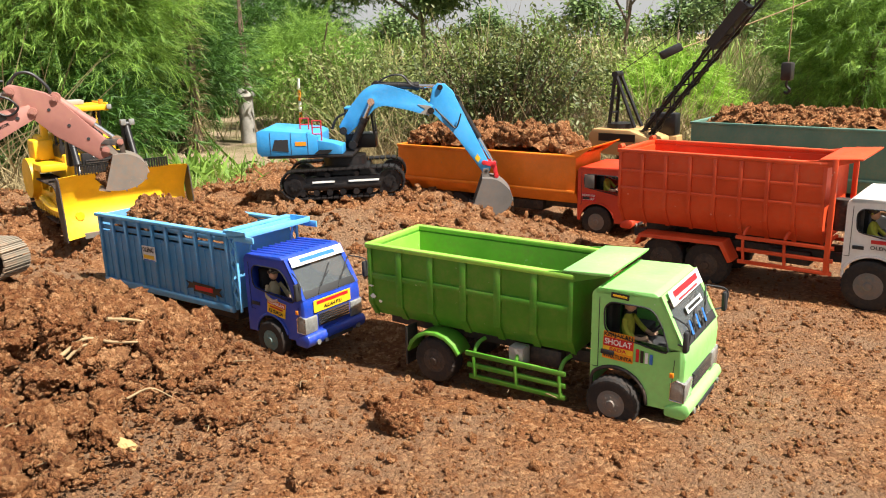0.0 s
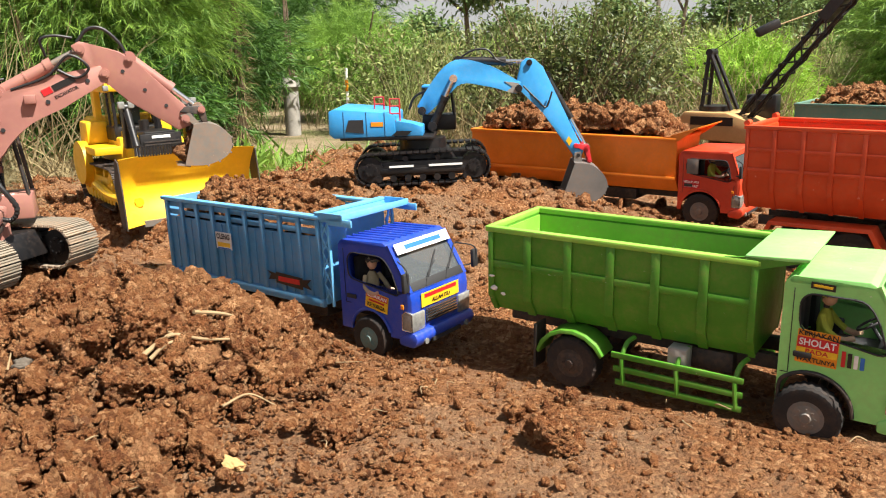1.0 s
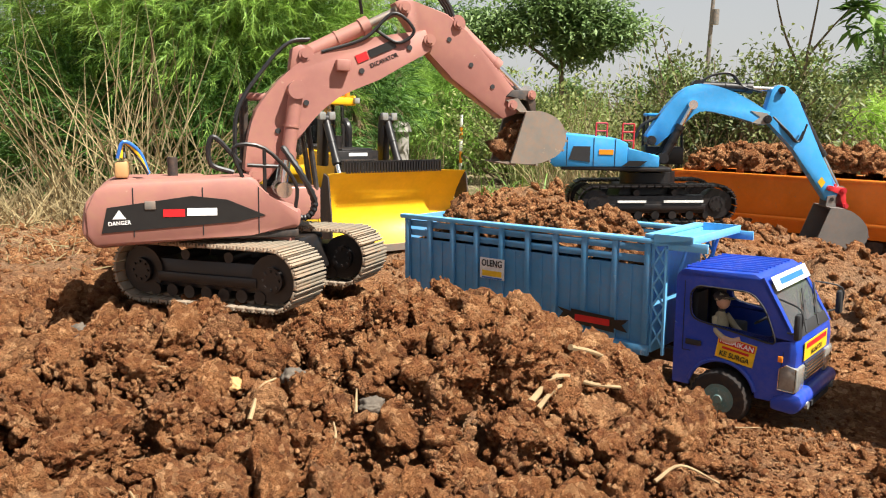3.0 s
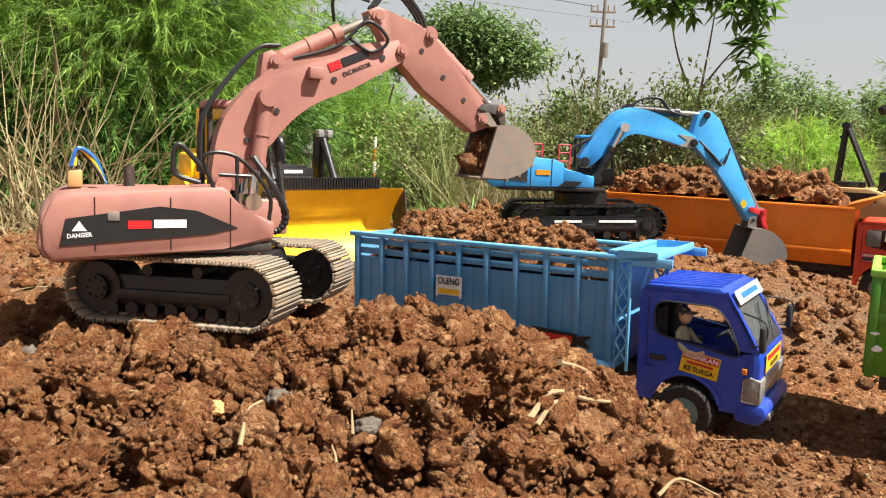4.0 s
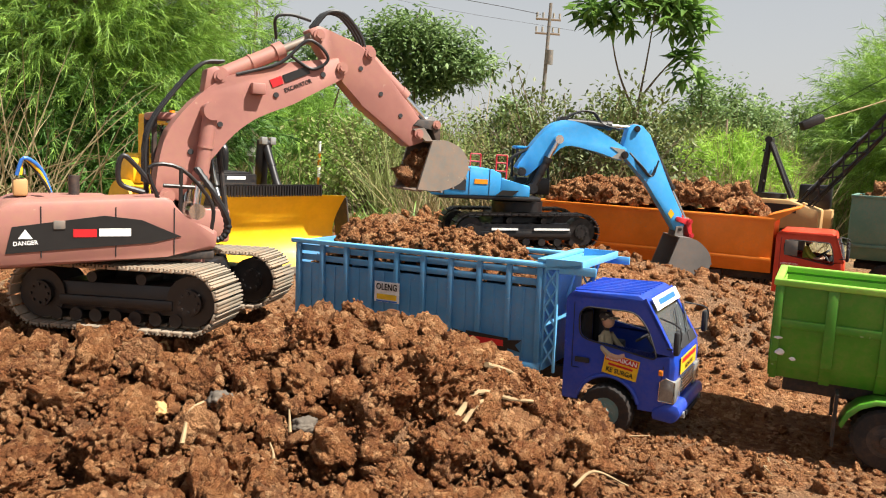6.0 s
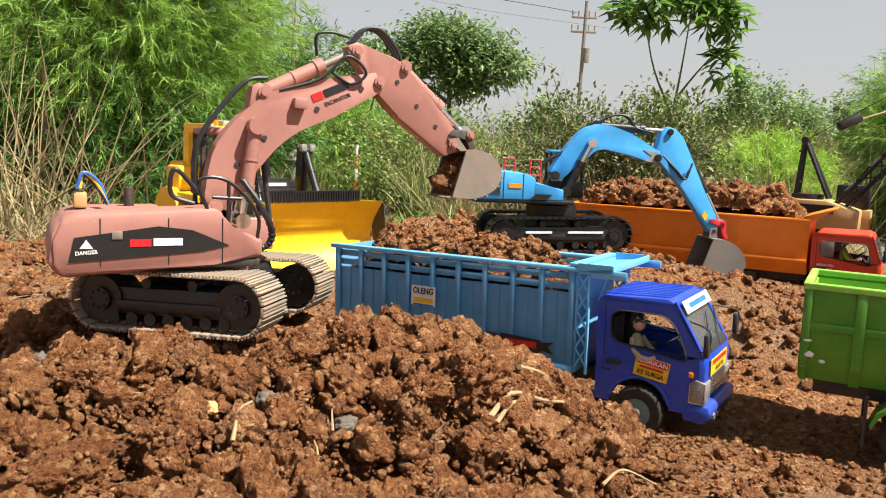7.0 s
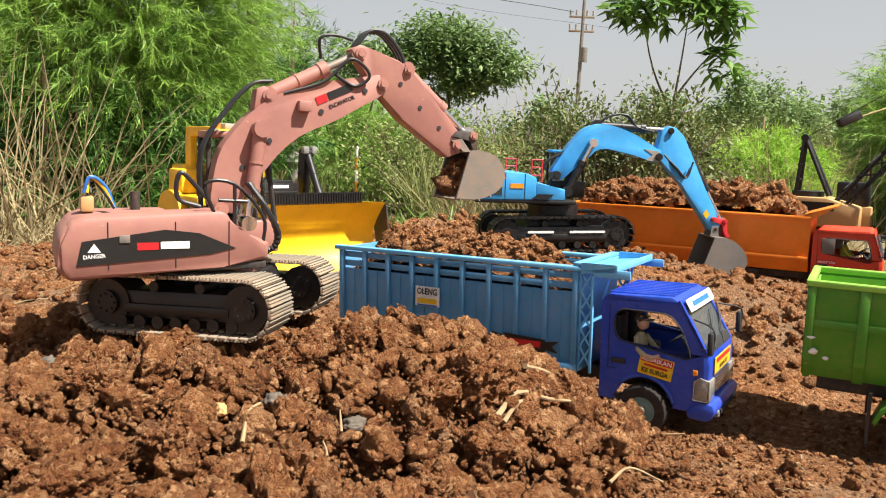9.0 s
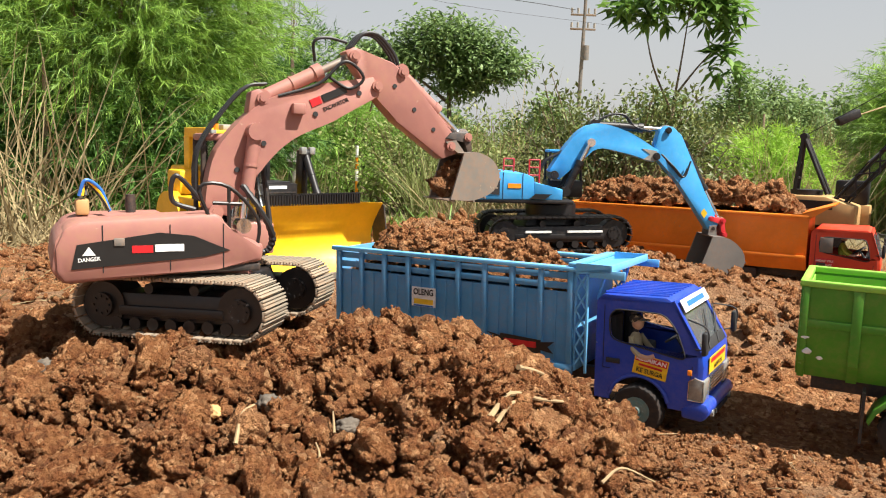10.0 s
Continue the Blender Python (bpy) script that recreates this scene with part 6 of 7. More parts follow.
part("logo_plate", box(B(), -0.585, -0.545, yo - 0.1222, yo - 0.1205, 0.205, 0.240), M_ST_K, dozer)

# crawler crane behind the orange tipper
crane = thing("crawler_crane", pose(0.83, 3.60, -0.01, 0, 0, -38), "tan model crawler crane with a black lattice boom and hook", "toy crane")
for s in (-1, 1):
    track(crane, -0.20, 0.20, s * 0.09, s * 0.15, 0.0, 0.09, 36, M_BLACKD, M_BLACK)
part("turntable", cyl(B(), (0, 0, 0.08), (0, 0, 0.22), 0.08, seg=24), M_BLACKD, crane)
part("house", poly(B(), [(-0.17, 0.23), (0.13, 0.22), (0.13, 0.30), (0.02, 0.335), (-0.15, 0.335), (-0.17, 0.31)], -0.11, 0.06, 0.006), M_TAN, crane)
part("house_stripe", box(B(), -0.12, 0.05, -0.1125, -0.1105, 0.285, 0.318), M_ST_K, crane)
cabc = B()
box(cabc, 0.03, 0.16, 0.065, 0.13, 0.22, 0.30, 0.005)
part("cab", cabc, M_TAN, crane)
part("cab_frame", box(B(), 0.03, 0.15, 0.068, 0.127, 0.300, 0.395, 0.008), M_BLACK, crane)
part("deck", cyl(B(), (-0.06, -0.02, 0.335), (-0.06, -0.02, 0.355), 0.06, seg=20), M_BLACK, crane)
for s in (-1, 1):
    part("mast_leg", tube(B(), [(-0.10, -0.02 + s * 0.035, 0.34), (-0.085, -0.02 + s * 0.022, 0.56)], 0.008, 8, 1), M_BLACK, crane)
    part("mast_leg", tube(B(), [(0.02, -0.02 + s * 0.035, 0.34), (-0.08, -0.02 + s * 0.022, 0.56)], 0.008, 8, 1), M_BLACK, crane)
for z in (0.40, 0.46, 0.52):
    part("mast_rung", cyl(B(), (-0.095, -0.06, z), (-0.095, 0.02, z), 0.005, seg=8), M_BLACK, crane)
part("mast_head", cyl(B(), (-0.083, -0.05, 0.562), (-0.083, 0.01, 0.562), 0.014, seg=14), M_BLACK, crane)
b0, b1 = Vector((0.06, -0.03, 0.31)), Vector((0.62, -0.03, 1.02))
dv = (b1 - b0).normalized()
sv, nv = Vector((0, 1, 0)), dv.cross(Vector((0, 1, 0)))
L = (b1 - b0).length
cor = [(sv * a + nv * c) for a, c in ((-0.032, -0.032), (0.032, -0.032), (0.032, 0.032), (-0.032, 0.032))]
boomp = None
for c in cor:
    o = part("boom_chord", cyl(B(), b0 + c * 0.5, b1 + c * 0.8, 0.0055, seg=8), M_BLACK, crane)
    boomp = boomp or o
nseg = 15
for k in range(nseg):
    for e in range(4):
        a, b = cor[e], cor[(e + 1) % 4]
        p, q = b0 + dv * L * k / nseg, b0 + dv * L * (k + 1) / nseg
        if k % 2:
            a, b = b, a
        part("lattice_bar", cyl(B(), p + a * 0.85, q + b * 0.85, 0.0032, seg=6), M_BLACK, boomp)
part("boom_board", box(B(), L * 0.50, L * 0.72, -0.036, 0.036, -0.004, 0.036, m=Matrix.Translation(b0) @ Matrix(((dv.x, 0, nv.x, 0), (0, 1, 0, 0), (dv.z, 0, nv.z, 0), (0, 0, 0, 1)))), M_BLACK, crane)
hx = Vector((0.585, -0.10, 0.0))
part("hoist_line", cyl(B(), (b1.x, -0.03, b1.z), (0.62, -0.03, 0.61), 0.0022, seg=6), M_WOOD, crane, "pale hoist cord")
part("hook_block", box(B(), 0.600, 0.640, -0.055, -0.005, 0.545, 0.612, 0.008), M_BLACK, crane)
part("hook", tube(B(), [(0.62, -0.03, 0.545), (0.62, -0.03, 0.525), (0.632, -0.03, 0.512), (0.626, -0.03, 0.498), (0.612, -0.03, 0.502)], 0.005, 8, 4), M_BLACK, crane)
part("pendant_line", cyl(B(), (-0.083, -0.02, 0.565), (b1.x * 0.95, -0.03, b1.z * 0.97), 0.0016, seg=5), M_HOSE, crane)


# ---- lumps, sticks and stones lying on the heaps ----
def soil_clod(x, y, z, r, seed, mat=None, label="large crumbly lump of red soil on the heap", name="soil_clod", cat="soil lump", group="large soil lumps"):
    v, f = clod_base(5 if r > 0.03 else 4, 100 + seed, 0.30)
    if r > 0.03:
        n = 260
        v, f = join_np([(v * r, f), clods(v[rng.integers(0, len(v), n)] * r, 0.0022 + 0.0045 * rng.random(n) ** 2, 1)])
        v = v / r
    ob = mesh_np(name, v * r, f, mat or M_SOIL, smooth=False)
    ob.matrix_world = pose(x, y, z, seed * 37 % 50 - 25, seed * 53 % 50 - 25, seed * 71 % 360)
    return tagged(ob, label, cat, group)


BIG = [(-0.784, 1.64, 0.056), (-1.027, 1.691, 0.04), (-0.958, 1.688, 0.04), (-0.897, 1.721, 0.036), (-0.627, 1.745, 0.034), (-0.702, 1.668, 0.034),
       (-0.781, 1.54, 0.044), (-1.212, 1.706, 0.034), (-1.064, 1.67, 0.032), (-0.846, 1.585, 0.034), (-1.164, 1.513, 0.04), (-1.292, 1.618, 0.034),
       (-0.496, 1.643, 0.02), (-1.274, 1.439, 0.05), (-0.429, 1.5, 0.04), (-0.083, 1.46, 0.042), (-1.35, 1.52, 0.04), (-0.98, 1.22, 0.05),
       (-1.24, 1.26, 0.042), (-0.9, 1.34, 0.044), (-0.66, 1.4, 0.036), (-1.014, 1.95, 0.04), (-0.955, 1.98, 0.044)]
for i, (x, y, r) in enumerate(BIG):
    soil_clod(x, y, float(ground_height(x, y)) + r * 0.35, r, i)
M_STONE = plain("grey_stone", (0.11, 0.09, 0.07), 0.9, 0, 0.35, 25)
M_PALE = plain("ochre_stone", (0.50, 0.30, 0.12), 0.9, 0, 0.3, 25)
for i, (x, y, r) in enumerate(((-1.06, 1.59, 0.020), (-0.951, 1.549, 0.016), (-1.385, 1.674, 0.02))):
    soil_clod(x, y, float(ground_height(x, y)) + r * 0.6, r, 40 + i, M_STONE, "dark grey stone among the soil lumps", "stone", "stone", "loose stones")
for i, (x, y, r) in enumerate(((-1.154, 1.725, 0.011), (-1.17, 1.658, 0.009), (-1.123, 1.563, 0.012), (-0.967, 1.629, 0.006), (-1.30, 1.36, 0.007), (-1.50, 1.44, 0.009), (-0.55, 1.36, 0.014))):
    soil_clod(x, y, float(ground_height(x, y)) + r * 0.7, r, 60 + i, M_PALE, "small ochre stone on red soil", "stone", "stone", "loose stones")


def stick(pts, r, label="pale dry root lying on the soil"):
    q = [(x, y, float(ground_height(x, y)) + 0.012 + dz * 0.55) for x, y, dz in pts]
    ob = part("dry_stick", tube(B(), q, r * 0.72, 7, 5, taper=0.45), M_WOOD)
    return tagged(ob, label, "stick", "dry sticks")


stick([(-0.763, 1.585, 0.02), (-0.729, 1.623, 0.04), (-0.681, 1.642, 0.035), (-0.64, 1.674, 0.03)], 0.0062, "thick pale forked root on the heap")
stick([(-0.753, 1.586, 0.02), (-0.733, 1.608, 0.035), (-0.712, 1.628, 0.03), (-0.682, 1.642, 0.04)], 0.005)
stick([(-0.762, 1.601, 0.03), (-0.739, 1.625, 0.04), (-0.722, 1.631, 0.035)], 0.0045)
stick([(-1.086, 1.502, 0.015), (-1.084, 1.539, 0.035), (-1.073, 1.565, 0.03)], 0.004)
stick([(-0.968, 1.53, 0.02), (-0.971, 1.552, 0.03)], 0.003)
stick([(-0.985, 1.452, 0.015), (-0.983, 1.486, 0.03), (-0.989, 1.504, 0.03)], 0.003)
stick([(-0.619, 1.534, 0.015), (-0.583, 1.564, 0.03), (-0.538, 1.558, 0.015)], 0.0036)
stick([(-0.708, 1.689, 0.02), (-0.665, 1.740, 0.025), (-0.620, 1.775, 0.02)], 0.006, "broken pale wood sliver on the heap")
stick([(-0.965, 2.781, 0.03), (-0.902, 2.819, 0.05), (-0.814, 2.819, 0.06)], 0.002)
for i in range(34):
    x, y = rng.uniform(-1.6, 0.5), rng.uniform(1.05, 1.75)
    a, ln = rng.uniform(0, 6.28), rng.uniform(0.02, 0.06)
    stick([(x, y, 0.012), (x + math.cos(a) * ln * 0.5, y + math.sin(a) * ln * 0.5, 0.022), (x + math.cos(a + 0.5) * ln, y + math.sin(a + 0.5) * ln, 0.012)], rng.uniform(0.0012, 0.0024), "thin dry straw on the soil")

# soil in and under the raised bucket
dm = digger.matrix_world @ pose(0, 0, -0.150, 0, 1.0, 39.7)
for i, (x, z, r) in enumerate(((0.455, 0.405, 0.034), (0.432, 0.378, 0.024))):
    p = dm @ Vector((x, 0.0, z))
    soil_clod(p.x, p.y, p.z, r, 80 + i, None, "clump of soil held in the raised bucket")


# ---- plants ----
def strips(base, length, direction, droop, width, mat, name, label, cat_, seg=3, kind="stuff"):
    """Blades: tapered, bending strips."""
    n = len(base)
    d = direction / np.linalg.norm(direction, axis=1)[:, None]
    side = np.cross(d, rng.normal(size=(n, 3)))
    side /= np.linalg.norm(side, axis=1)[:, None]
    V = np.zeros((n, 2 * seg + 1, 3))
    for k in range(seg + 1):
        t = k / seg
        p = base + d * (length * t)[:, None]
        p[:, 2] -= droop * t ** 2.2
        if k < seg:
            w = (width * (1 - t * 0.75))[:, None] * side
            V[:, 2 * k], V[:, 2 * k + 1] = p - w, p + w
        else:
            V[:, 2 * seg] = p
    fs = []
    for k in range(seg - 1):
        a = 2 * k
        fs += [(a, a + 1, a + 3), (a, a + 3, a + 2)]
    fs.append((2 * seg - 2, 2 * seg - 1, 2 * seg))
    Fc = (np.array(fs)[None] + (np.arange(n) * (2 * seg + 1))[:, None, None]).reshape(-1, 3)
    return V.reshape(-1, 3), Fc


def leaves(c, d, nrm, length, width):
    """Pointed leaves, folded a little along the middle; two triangles each side of the rib."""
    n = len(c)
    d = d / np.linalg.norm(d, axis=1)[:, None]
    s = np.cross(d, nrm)
    s /= np.linalg.norm(s, axis=1)[:, None] + 1e-9
    up_ = np.cross(s, d)
    L_, W_ = length[:, None], width[:, None]
    V = np.stack([c, c + d * L_ * 0.45 + s * W_ + up_ * W_ * 0.3, c + d * L_ - up_ * L_ * 0.08, c + d * L_ * 0.45 - s * W_ + up_ * W_ * 0.3], 1)
    Fc = (np.array([(0, 1, 2), (0, 2, 3)])[None] + (np.arange(n) * 4)[:, None, None]).reshape(-1, 3)
    return V.reshape(-1, 3), Fc


def unit(n):
    v = rng.normal(size=(n, 3))
    return v / np.linalg.norm(v, axis=1)[:, None]


def crown_points(n, c, r, hollow=0.45, lumps=0.28, seed=0.0):
    """Places in a lumpy, hollow crown with gaps."""
    u = unit(n)
    k = 1 + lumps * np.array([noise.noise(Vector(p) * 2.3 + Vector((seed, seed, seed))) * 2 for p in u])
    rad = (hollow + (1 - hollow) * rng.random(n) ** 0.6) * k
    return np.array(c) + u * rad[:, None] * np.array(r), u


def limb(pts, r0, r1):
    return tube(B(), pts, r0, 8, 4, taper=r1 / r0)


def plant(name, m_pos, label, cat_, group=""):
    return thing(name, Matrix.Translation(m_pos), label, cat_, group)


def feather_shrub(base, centres, tufts, needles, label, nlen=0.078, width=0.0021, droop=0.4, mat=None, stems=9, core=0.3):
    """Shrub with thread-like leaves on arching branchlets."""
    ob = plant("feathery_shrub", base, label, "shrub", "feathery shrubs")
    bs = np.array(base)
    V = []
    for c, r, share_ in centres:
        n = int(tufts * share_)
        p, u = crown_points(n, c, r, 0.35, 0.3, c[0])
        tdir = u * np.array([1, 1, 0.7]) + np.array([0, 0, 0.25]) + rng.normal(0, 0.35, (n, 3))
        tdir /= np.linalg.norm(tdir, axis=1)[:, None]
        tl = rng.uniform(0.14, 0.30, n)
        t = rng.random((n, needles))
        P = p[:, None, :] + tdir[:, None, :] * (t * tl[:, None])[..., None]
        P[..., 2] -= droop * (t * tl[:, None]) ** 2 * 2
        dd = tdir[:, None, :] * 1.0 + rng.normal(0, 0.55, (n, needles, 3))
        dd[..., 2] -= 0.25 * t
        k = n * needles
        V.append(strips(P.reshape(k, 3) - bs, rng.uniform(0.6, 1.3, k) * nlen, dd.reshape(k, 3), np.full(k, nlen * 0.25), np.full(k, width), None, "", "", "", seg=1))
    v, f = join_np(V)
    cr = mesh_np("crown", v, f, mat or M_FEATHER, ob)
    c0 = np.mean([c for c, r, s in centres], axis=0) - bs
    for i in range(stems):
        a = rng.uniform(0, 6.28)
        tip = c0 + np.array([math.cos(a) * 0.5, math.sin(a) * 0.4, rng.uniform(0.0, 0.5)])
        b = np.array([math.cos(a) * 0.12, math.sin(a) * 0.12, -0.02])
        part("stem", limb([tuple(b), tuple((b + tip) * 0.45 + np.array([0, 0, 0.1])), tuple(tip)], 0.022, 0.006), M_BARK, ob)
    return ob


feather_shrub((-2.4, 5.1, 0.0), [((-2.35, 5.15, 1.12), (0.78, 0.62, 0.80), 0.5), ((-3.1, 5.2, 1.2), (0.85, 0.6, 1.0), 0.3), ((-2.2, 5.2, 1.75), (0.62, 0.5, 0.6), 0.2)], 7500, 34, "tall feathery green shrub behind the bulldozer")
# two added masses of dark leaf paint the shade inside and below the shrub
feather_shrub((-2.5, 5.9, 0.0), [((-2.3, 5.9, 0.55), (0.75, 0.4, 0.6), 0.5), ((-3.2, 6.0, 0.6), (0.9, 0.4, 0.7), 0.5)], 2600, 30, "added dark feathery mass standing in for shade behind the tall shrub", mat=M_FEATHERD, width=0.004)
feather_shrub((-2.6, 4.75, 0.0), [((-2.35, 4.75, 0.30), (0.60, 0.25, 0.36), 0.5), ((-3.0, 4.8, 0.35), (0.6, 0.25, 0.42), 0.5)], 1500, 28, "added dark leaf mass standing in for shade at the foot of the tall shrub", mat=M_FEATHERD, width=0.004, stems=5)
feather_shrub((2.65, 5.5, 0.0), [((2.82, 5.5, 0.66), (0.56, 0.5, 0.66), 0.55), ((3.5, 5.8, 0.8), (0.8, 0.6, 0.8), 0.45)], 4800, 34, "tall feathery green shrub behind the teal tipper")
feather_shrub((-1.2, 7.3, 0.0), [((-1.2, 7.3, 0.45), (0.45, 0.4, 0.42), 1.0)], 1500, 28, "low bright feathery shrub in the weeds", mat=M_FEATHER, stems=4)
feather_shrub((1.45, 5.4, 0.0), [((1.45, 5.3, 0.30), (0.22, 0.18, 0.17), 1.0)], 1000, 28, "low bright green fern-like shrub beyond the crane", mat=M_NEON, stems=4, width=0.003)
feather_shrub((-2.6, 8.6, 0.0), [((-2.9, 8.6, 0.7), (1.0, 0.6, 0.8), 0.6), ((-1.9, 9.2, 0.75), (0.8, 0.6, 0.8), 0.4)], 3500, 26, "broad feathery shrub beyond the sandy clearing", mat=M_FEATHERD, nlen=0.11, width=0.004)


def leaf_bush(base, centres, count, label, llen, mat, name="leafy_bush", twigs=60, cat_="bush", trunk=True):
    ob = plant(name, base, label, cat_)
    bs, V = np.array(base), []
    tips = []
    for c, r, s in centres:
        n = int(count * s)
        k = n // 6
        p, u = crown_points(k, c, r, 0.25, 0.35, c[0] * 3)
        tips.append(p)
        pp = np.repeat(p, 6, 0) + rng.normal(0, llen * 0.9, (k * 6, 3))
        d = np.repeat(u, 6, 0) + rng.normal(0, 0.8, (k * 6, 3)) + np.array([0, 0, -0.15])
        V.append(leaves(pp - bs, d, unit(k * 6) * 0.6 + np.array([0, 0, 1.0]), rng.uniform(0.6, 1.3, k * 6) * llen, rng.uniform(0.18, 0.3, k * 6) * llen))
    v, f = join_np(V)
    mesh_np("crown", v, f, mat, ob)
    tips = np.concatenate(tips)
    bm = B()
    for i in rng.choice(len(tips), min(twigs, len(tips)), replace=False):
        t = tips[i] - bs
        b = np.array([t[0] * 0.25 + rng.normal(0, 0.05), t[1] * 0.25, 0.0])
        tube(bm, [tuple(b), tuple(b * 0.4 + t * 0.5 + rng.normal(0, 0.03, 3)), tuple(t)], 0.006, 5, 2, taper=0.3)
    part("twig_tangle", bm, M_BARK, ob)["kind"] = "stuff"
    return ob


leaf_bush((0.30, 4.75, 0.0), [((0.55, 4.65, 0.42), (0.38, 0.3, 0.40), 0.45), ((0.05, 4.75, 0.40), (0.42, 0.3, 0.36), 0.35), ((0.25, 4.9, 0.52), (0.4, 0.3, 0.26), 0.2)], 9500, "dense leafy bush with brown twigs behind the machines", 0.034, M_LEAF, twigs=260)
leaf_bush((-0.6, 6.2, 0.0), [((-0.6, 6.2, 0.35), (0.6, 0.4, 0.35), 1.0)], 5000, "scrubby bush of dull small leaves", 0.04, M_GRASS, twigs=90)
leaf_bush((1.3, 5.6, 0.0), [((1.25, 5.6, 0.33), (0.40, 0.3, 0.32), 1.0)], 4000, "scrubby bush among dry stalks", 0.04, M_GRASS, twigs=120)

# weeds and dry grass
def grass(n, x0, x1, y0, y1, h0, h1, mat, name, label, lean=0.35, width=0.004, clump=0):
    if clump:
        cx, cy = rng.uniform(x0, x1, clump), rng.uniform(y0, y1, clump)
        k = rng.integers(0, clump, n)
        x, y = cx[k] + rng.normal(0, 0.09, n), cy[k] + rng.normal(0, 0.09, n)
    else:
        x, y = rng.uniform(x0, x1, n), rng.uniform(y0, y1, n)
    clear = (x > -2.5) & (x < -0.75) & (y > 4.9) & (y < 8.4) & (vnoise(x * 3, y * 3) < 0.32)
    x, y, n = x[~clear], y[~clear], int((~clear).sum())
    h = rng.uniform(h0, h1, n) * (0.7 + 0.6 * (vnoise(x * 1.7 + 9, y * 1.7) + 0.5))
    base = np.stack([x, y, ground_height(x, y) - 0.01], -1)
    d = np.stack([rng.normal(0, lean, n), rng.normal(0, lean, n), np.ones(n)], -1)
    v, f = strips(base, h, d, h * rng.uniform(0.0, 0.5, n), np.full(n, width), None, "", "", "", seg=4)
    return tagged(mesh_np(name, v, f, mat), label, "grass", kind="stuff")


grass(11000, -2.2, 3.4, 5.4, 8.5, 0.30, 0.75, M_GRASS, "wild_grass", "tall mixed wild grass behind the yard", clump=260, width=0.0045)
grass(2400, -2.0, 3.4, 5.3, 8.0, 0.4, 1.0, M_STRAW, "dry_grass", "tall dry straw-coloured grass stalks", lean=0.3, width=0.0028, clump=150)
grass(2600, -0.6, 1.5, 4.3, 5.2, 0.2, 0.75, M_STRAW, "dry_grass", "dry bent stalks at the foot of the bush", lean=0.5, width=0.0022)
grass(240, -2.9, -2.05, 3.5, 4.3, 0.5, 1.25, M_STRAW, "dry_reed", "tall dry bent reeds beside the yard", lean=0.5, width=0.0036, clump=16)
grass(2200, -3.2, -1.75, 3.5, 4.6, 0.08, 0.28, M_STRAW, "dry_grass", "low dry grass at the edge of the soil", lean=0.7, width=0.003)
grass(500, -2.0, -1.2, 4.2, 4.85, 0.10, 0.26, M_GRASSG, "broad_weed", "broad green weeds beside the sandy clearing", lean=0.6, width=0.012, clump=30)
grass(900, -1.6, -0.6, 3.7, 4.9, 0.05, 0.16, M_GRASSG, "low_weed", "low green weeds on rough soil", lean=0.7, width=0.004, clump=40)
grass(9000, -14, 18, 8.5, 22, 0.4, 1.1, M_GRASSG, "field_grass", "far green field grass", lean=0.3, width=0.014, clump=700)
grass(6000, -10, 14, 8.0, 18, 0.5, 1.2, M_STRAW, "field_straw", "far dry field stalks", lean=0.25, width=0.006, clump=300)

grass(1500, -2.6, -1.6, 2.4, 3.6, 0.03, 0.12, M_STRAW, "chaff", "scattered dry chaff on the soil edge", lean=2.5, width=0.002)
grass(700, -1.5, -0.5, 3.5, 4.6, 0.04, 0.14, M_STRAW, "chaff", "scattered dry chaff on the rubble bank", lean=2.5, width=0.002)

# trees
def tree(base, trunk_pts, limbs, clusters, llen, per, label, mat, name="tree", wid=0.2, spread=0.8, down=-0.2, limb_r=0.02):
    ob = plant(name, base, label, "tree")
    part("trunk", limb(trunk_pts, limb_r * 2.0, limb_r), M_BARK, ob)
    for pts in limbs:
        part("limb", limb(pts, limb_r, limb_r * 0.3), M_BARK, ob)
    V = []
    for c, r, k in clusters:
        p, u = crown_points(k, c, r, 0.2, 0.4, c[0] * 2 + c[2])
        pp = np.repeat(p, per, 0)
        d = rng.normal(0, 1, (k * per, 3)) * np.array([1, 1, 0.5]) + np.repeat(u, per, 0) * 0.4 + np.array([0, 0, down])
        V.append(leaves(pp + rng.normal(0, llen * spread, (k * per, 3)), d, unit(k * per) * 0.5 + np.array([0, 0, 1.0]), rng.uniform(0.6, 1.2, k * per) * llen, rng.uniform(0.8, 1.2, k * per) * llen * wid))
    v, f = join_np(V)
    mesh_np("crown", v, f, mat, ob)
    return ob


tree((-0.25, 8.75, 0), [(0, 0, 0), (0.02, 0, 0.5), (0.0, 0, 1.0)], [[(0, 0, 0.9), (-0.35, 0, 1.15), (-0.85, 0.05, 1.30)], [(0, 0, 0.95), (0.35, 0.1, 1.2), (0.75, 0.0, 1.25)], [(0, 0, 1.0), (0.05, 0, 1.4), (0.0, 0, 1.75)]],
     [((-0.62, 0, 1.30), (0.55, 0.35, 0.13), 330), ((0.36, 0, 1.28), (0.50, 0.35, 0.13), 320), ((0.0, 0, 1.50), (0.55, 0.35, 0.20), 380), ((0.10, 0, 1.15), (0.30, 0.2, 0.16), 160)], 0.085, 12, "spreading tree with fine leaves beyond the field", M_FAR, wid=0.16)
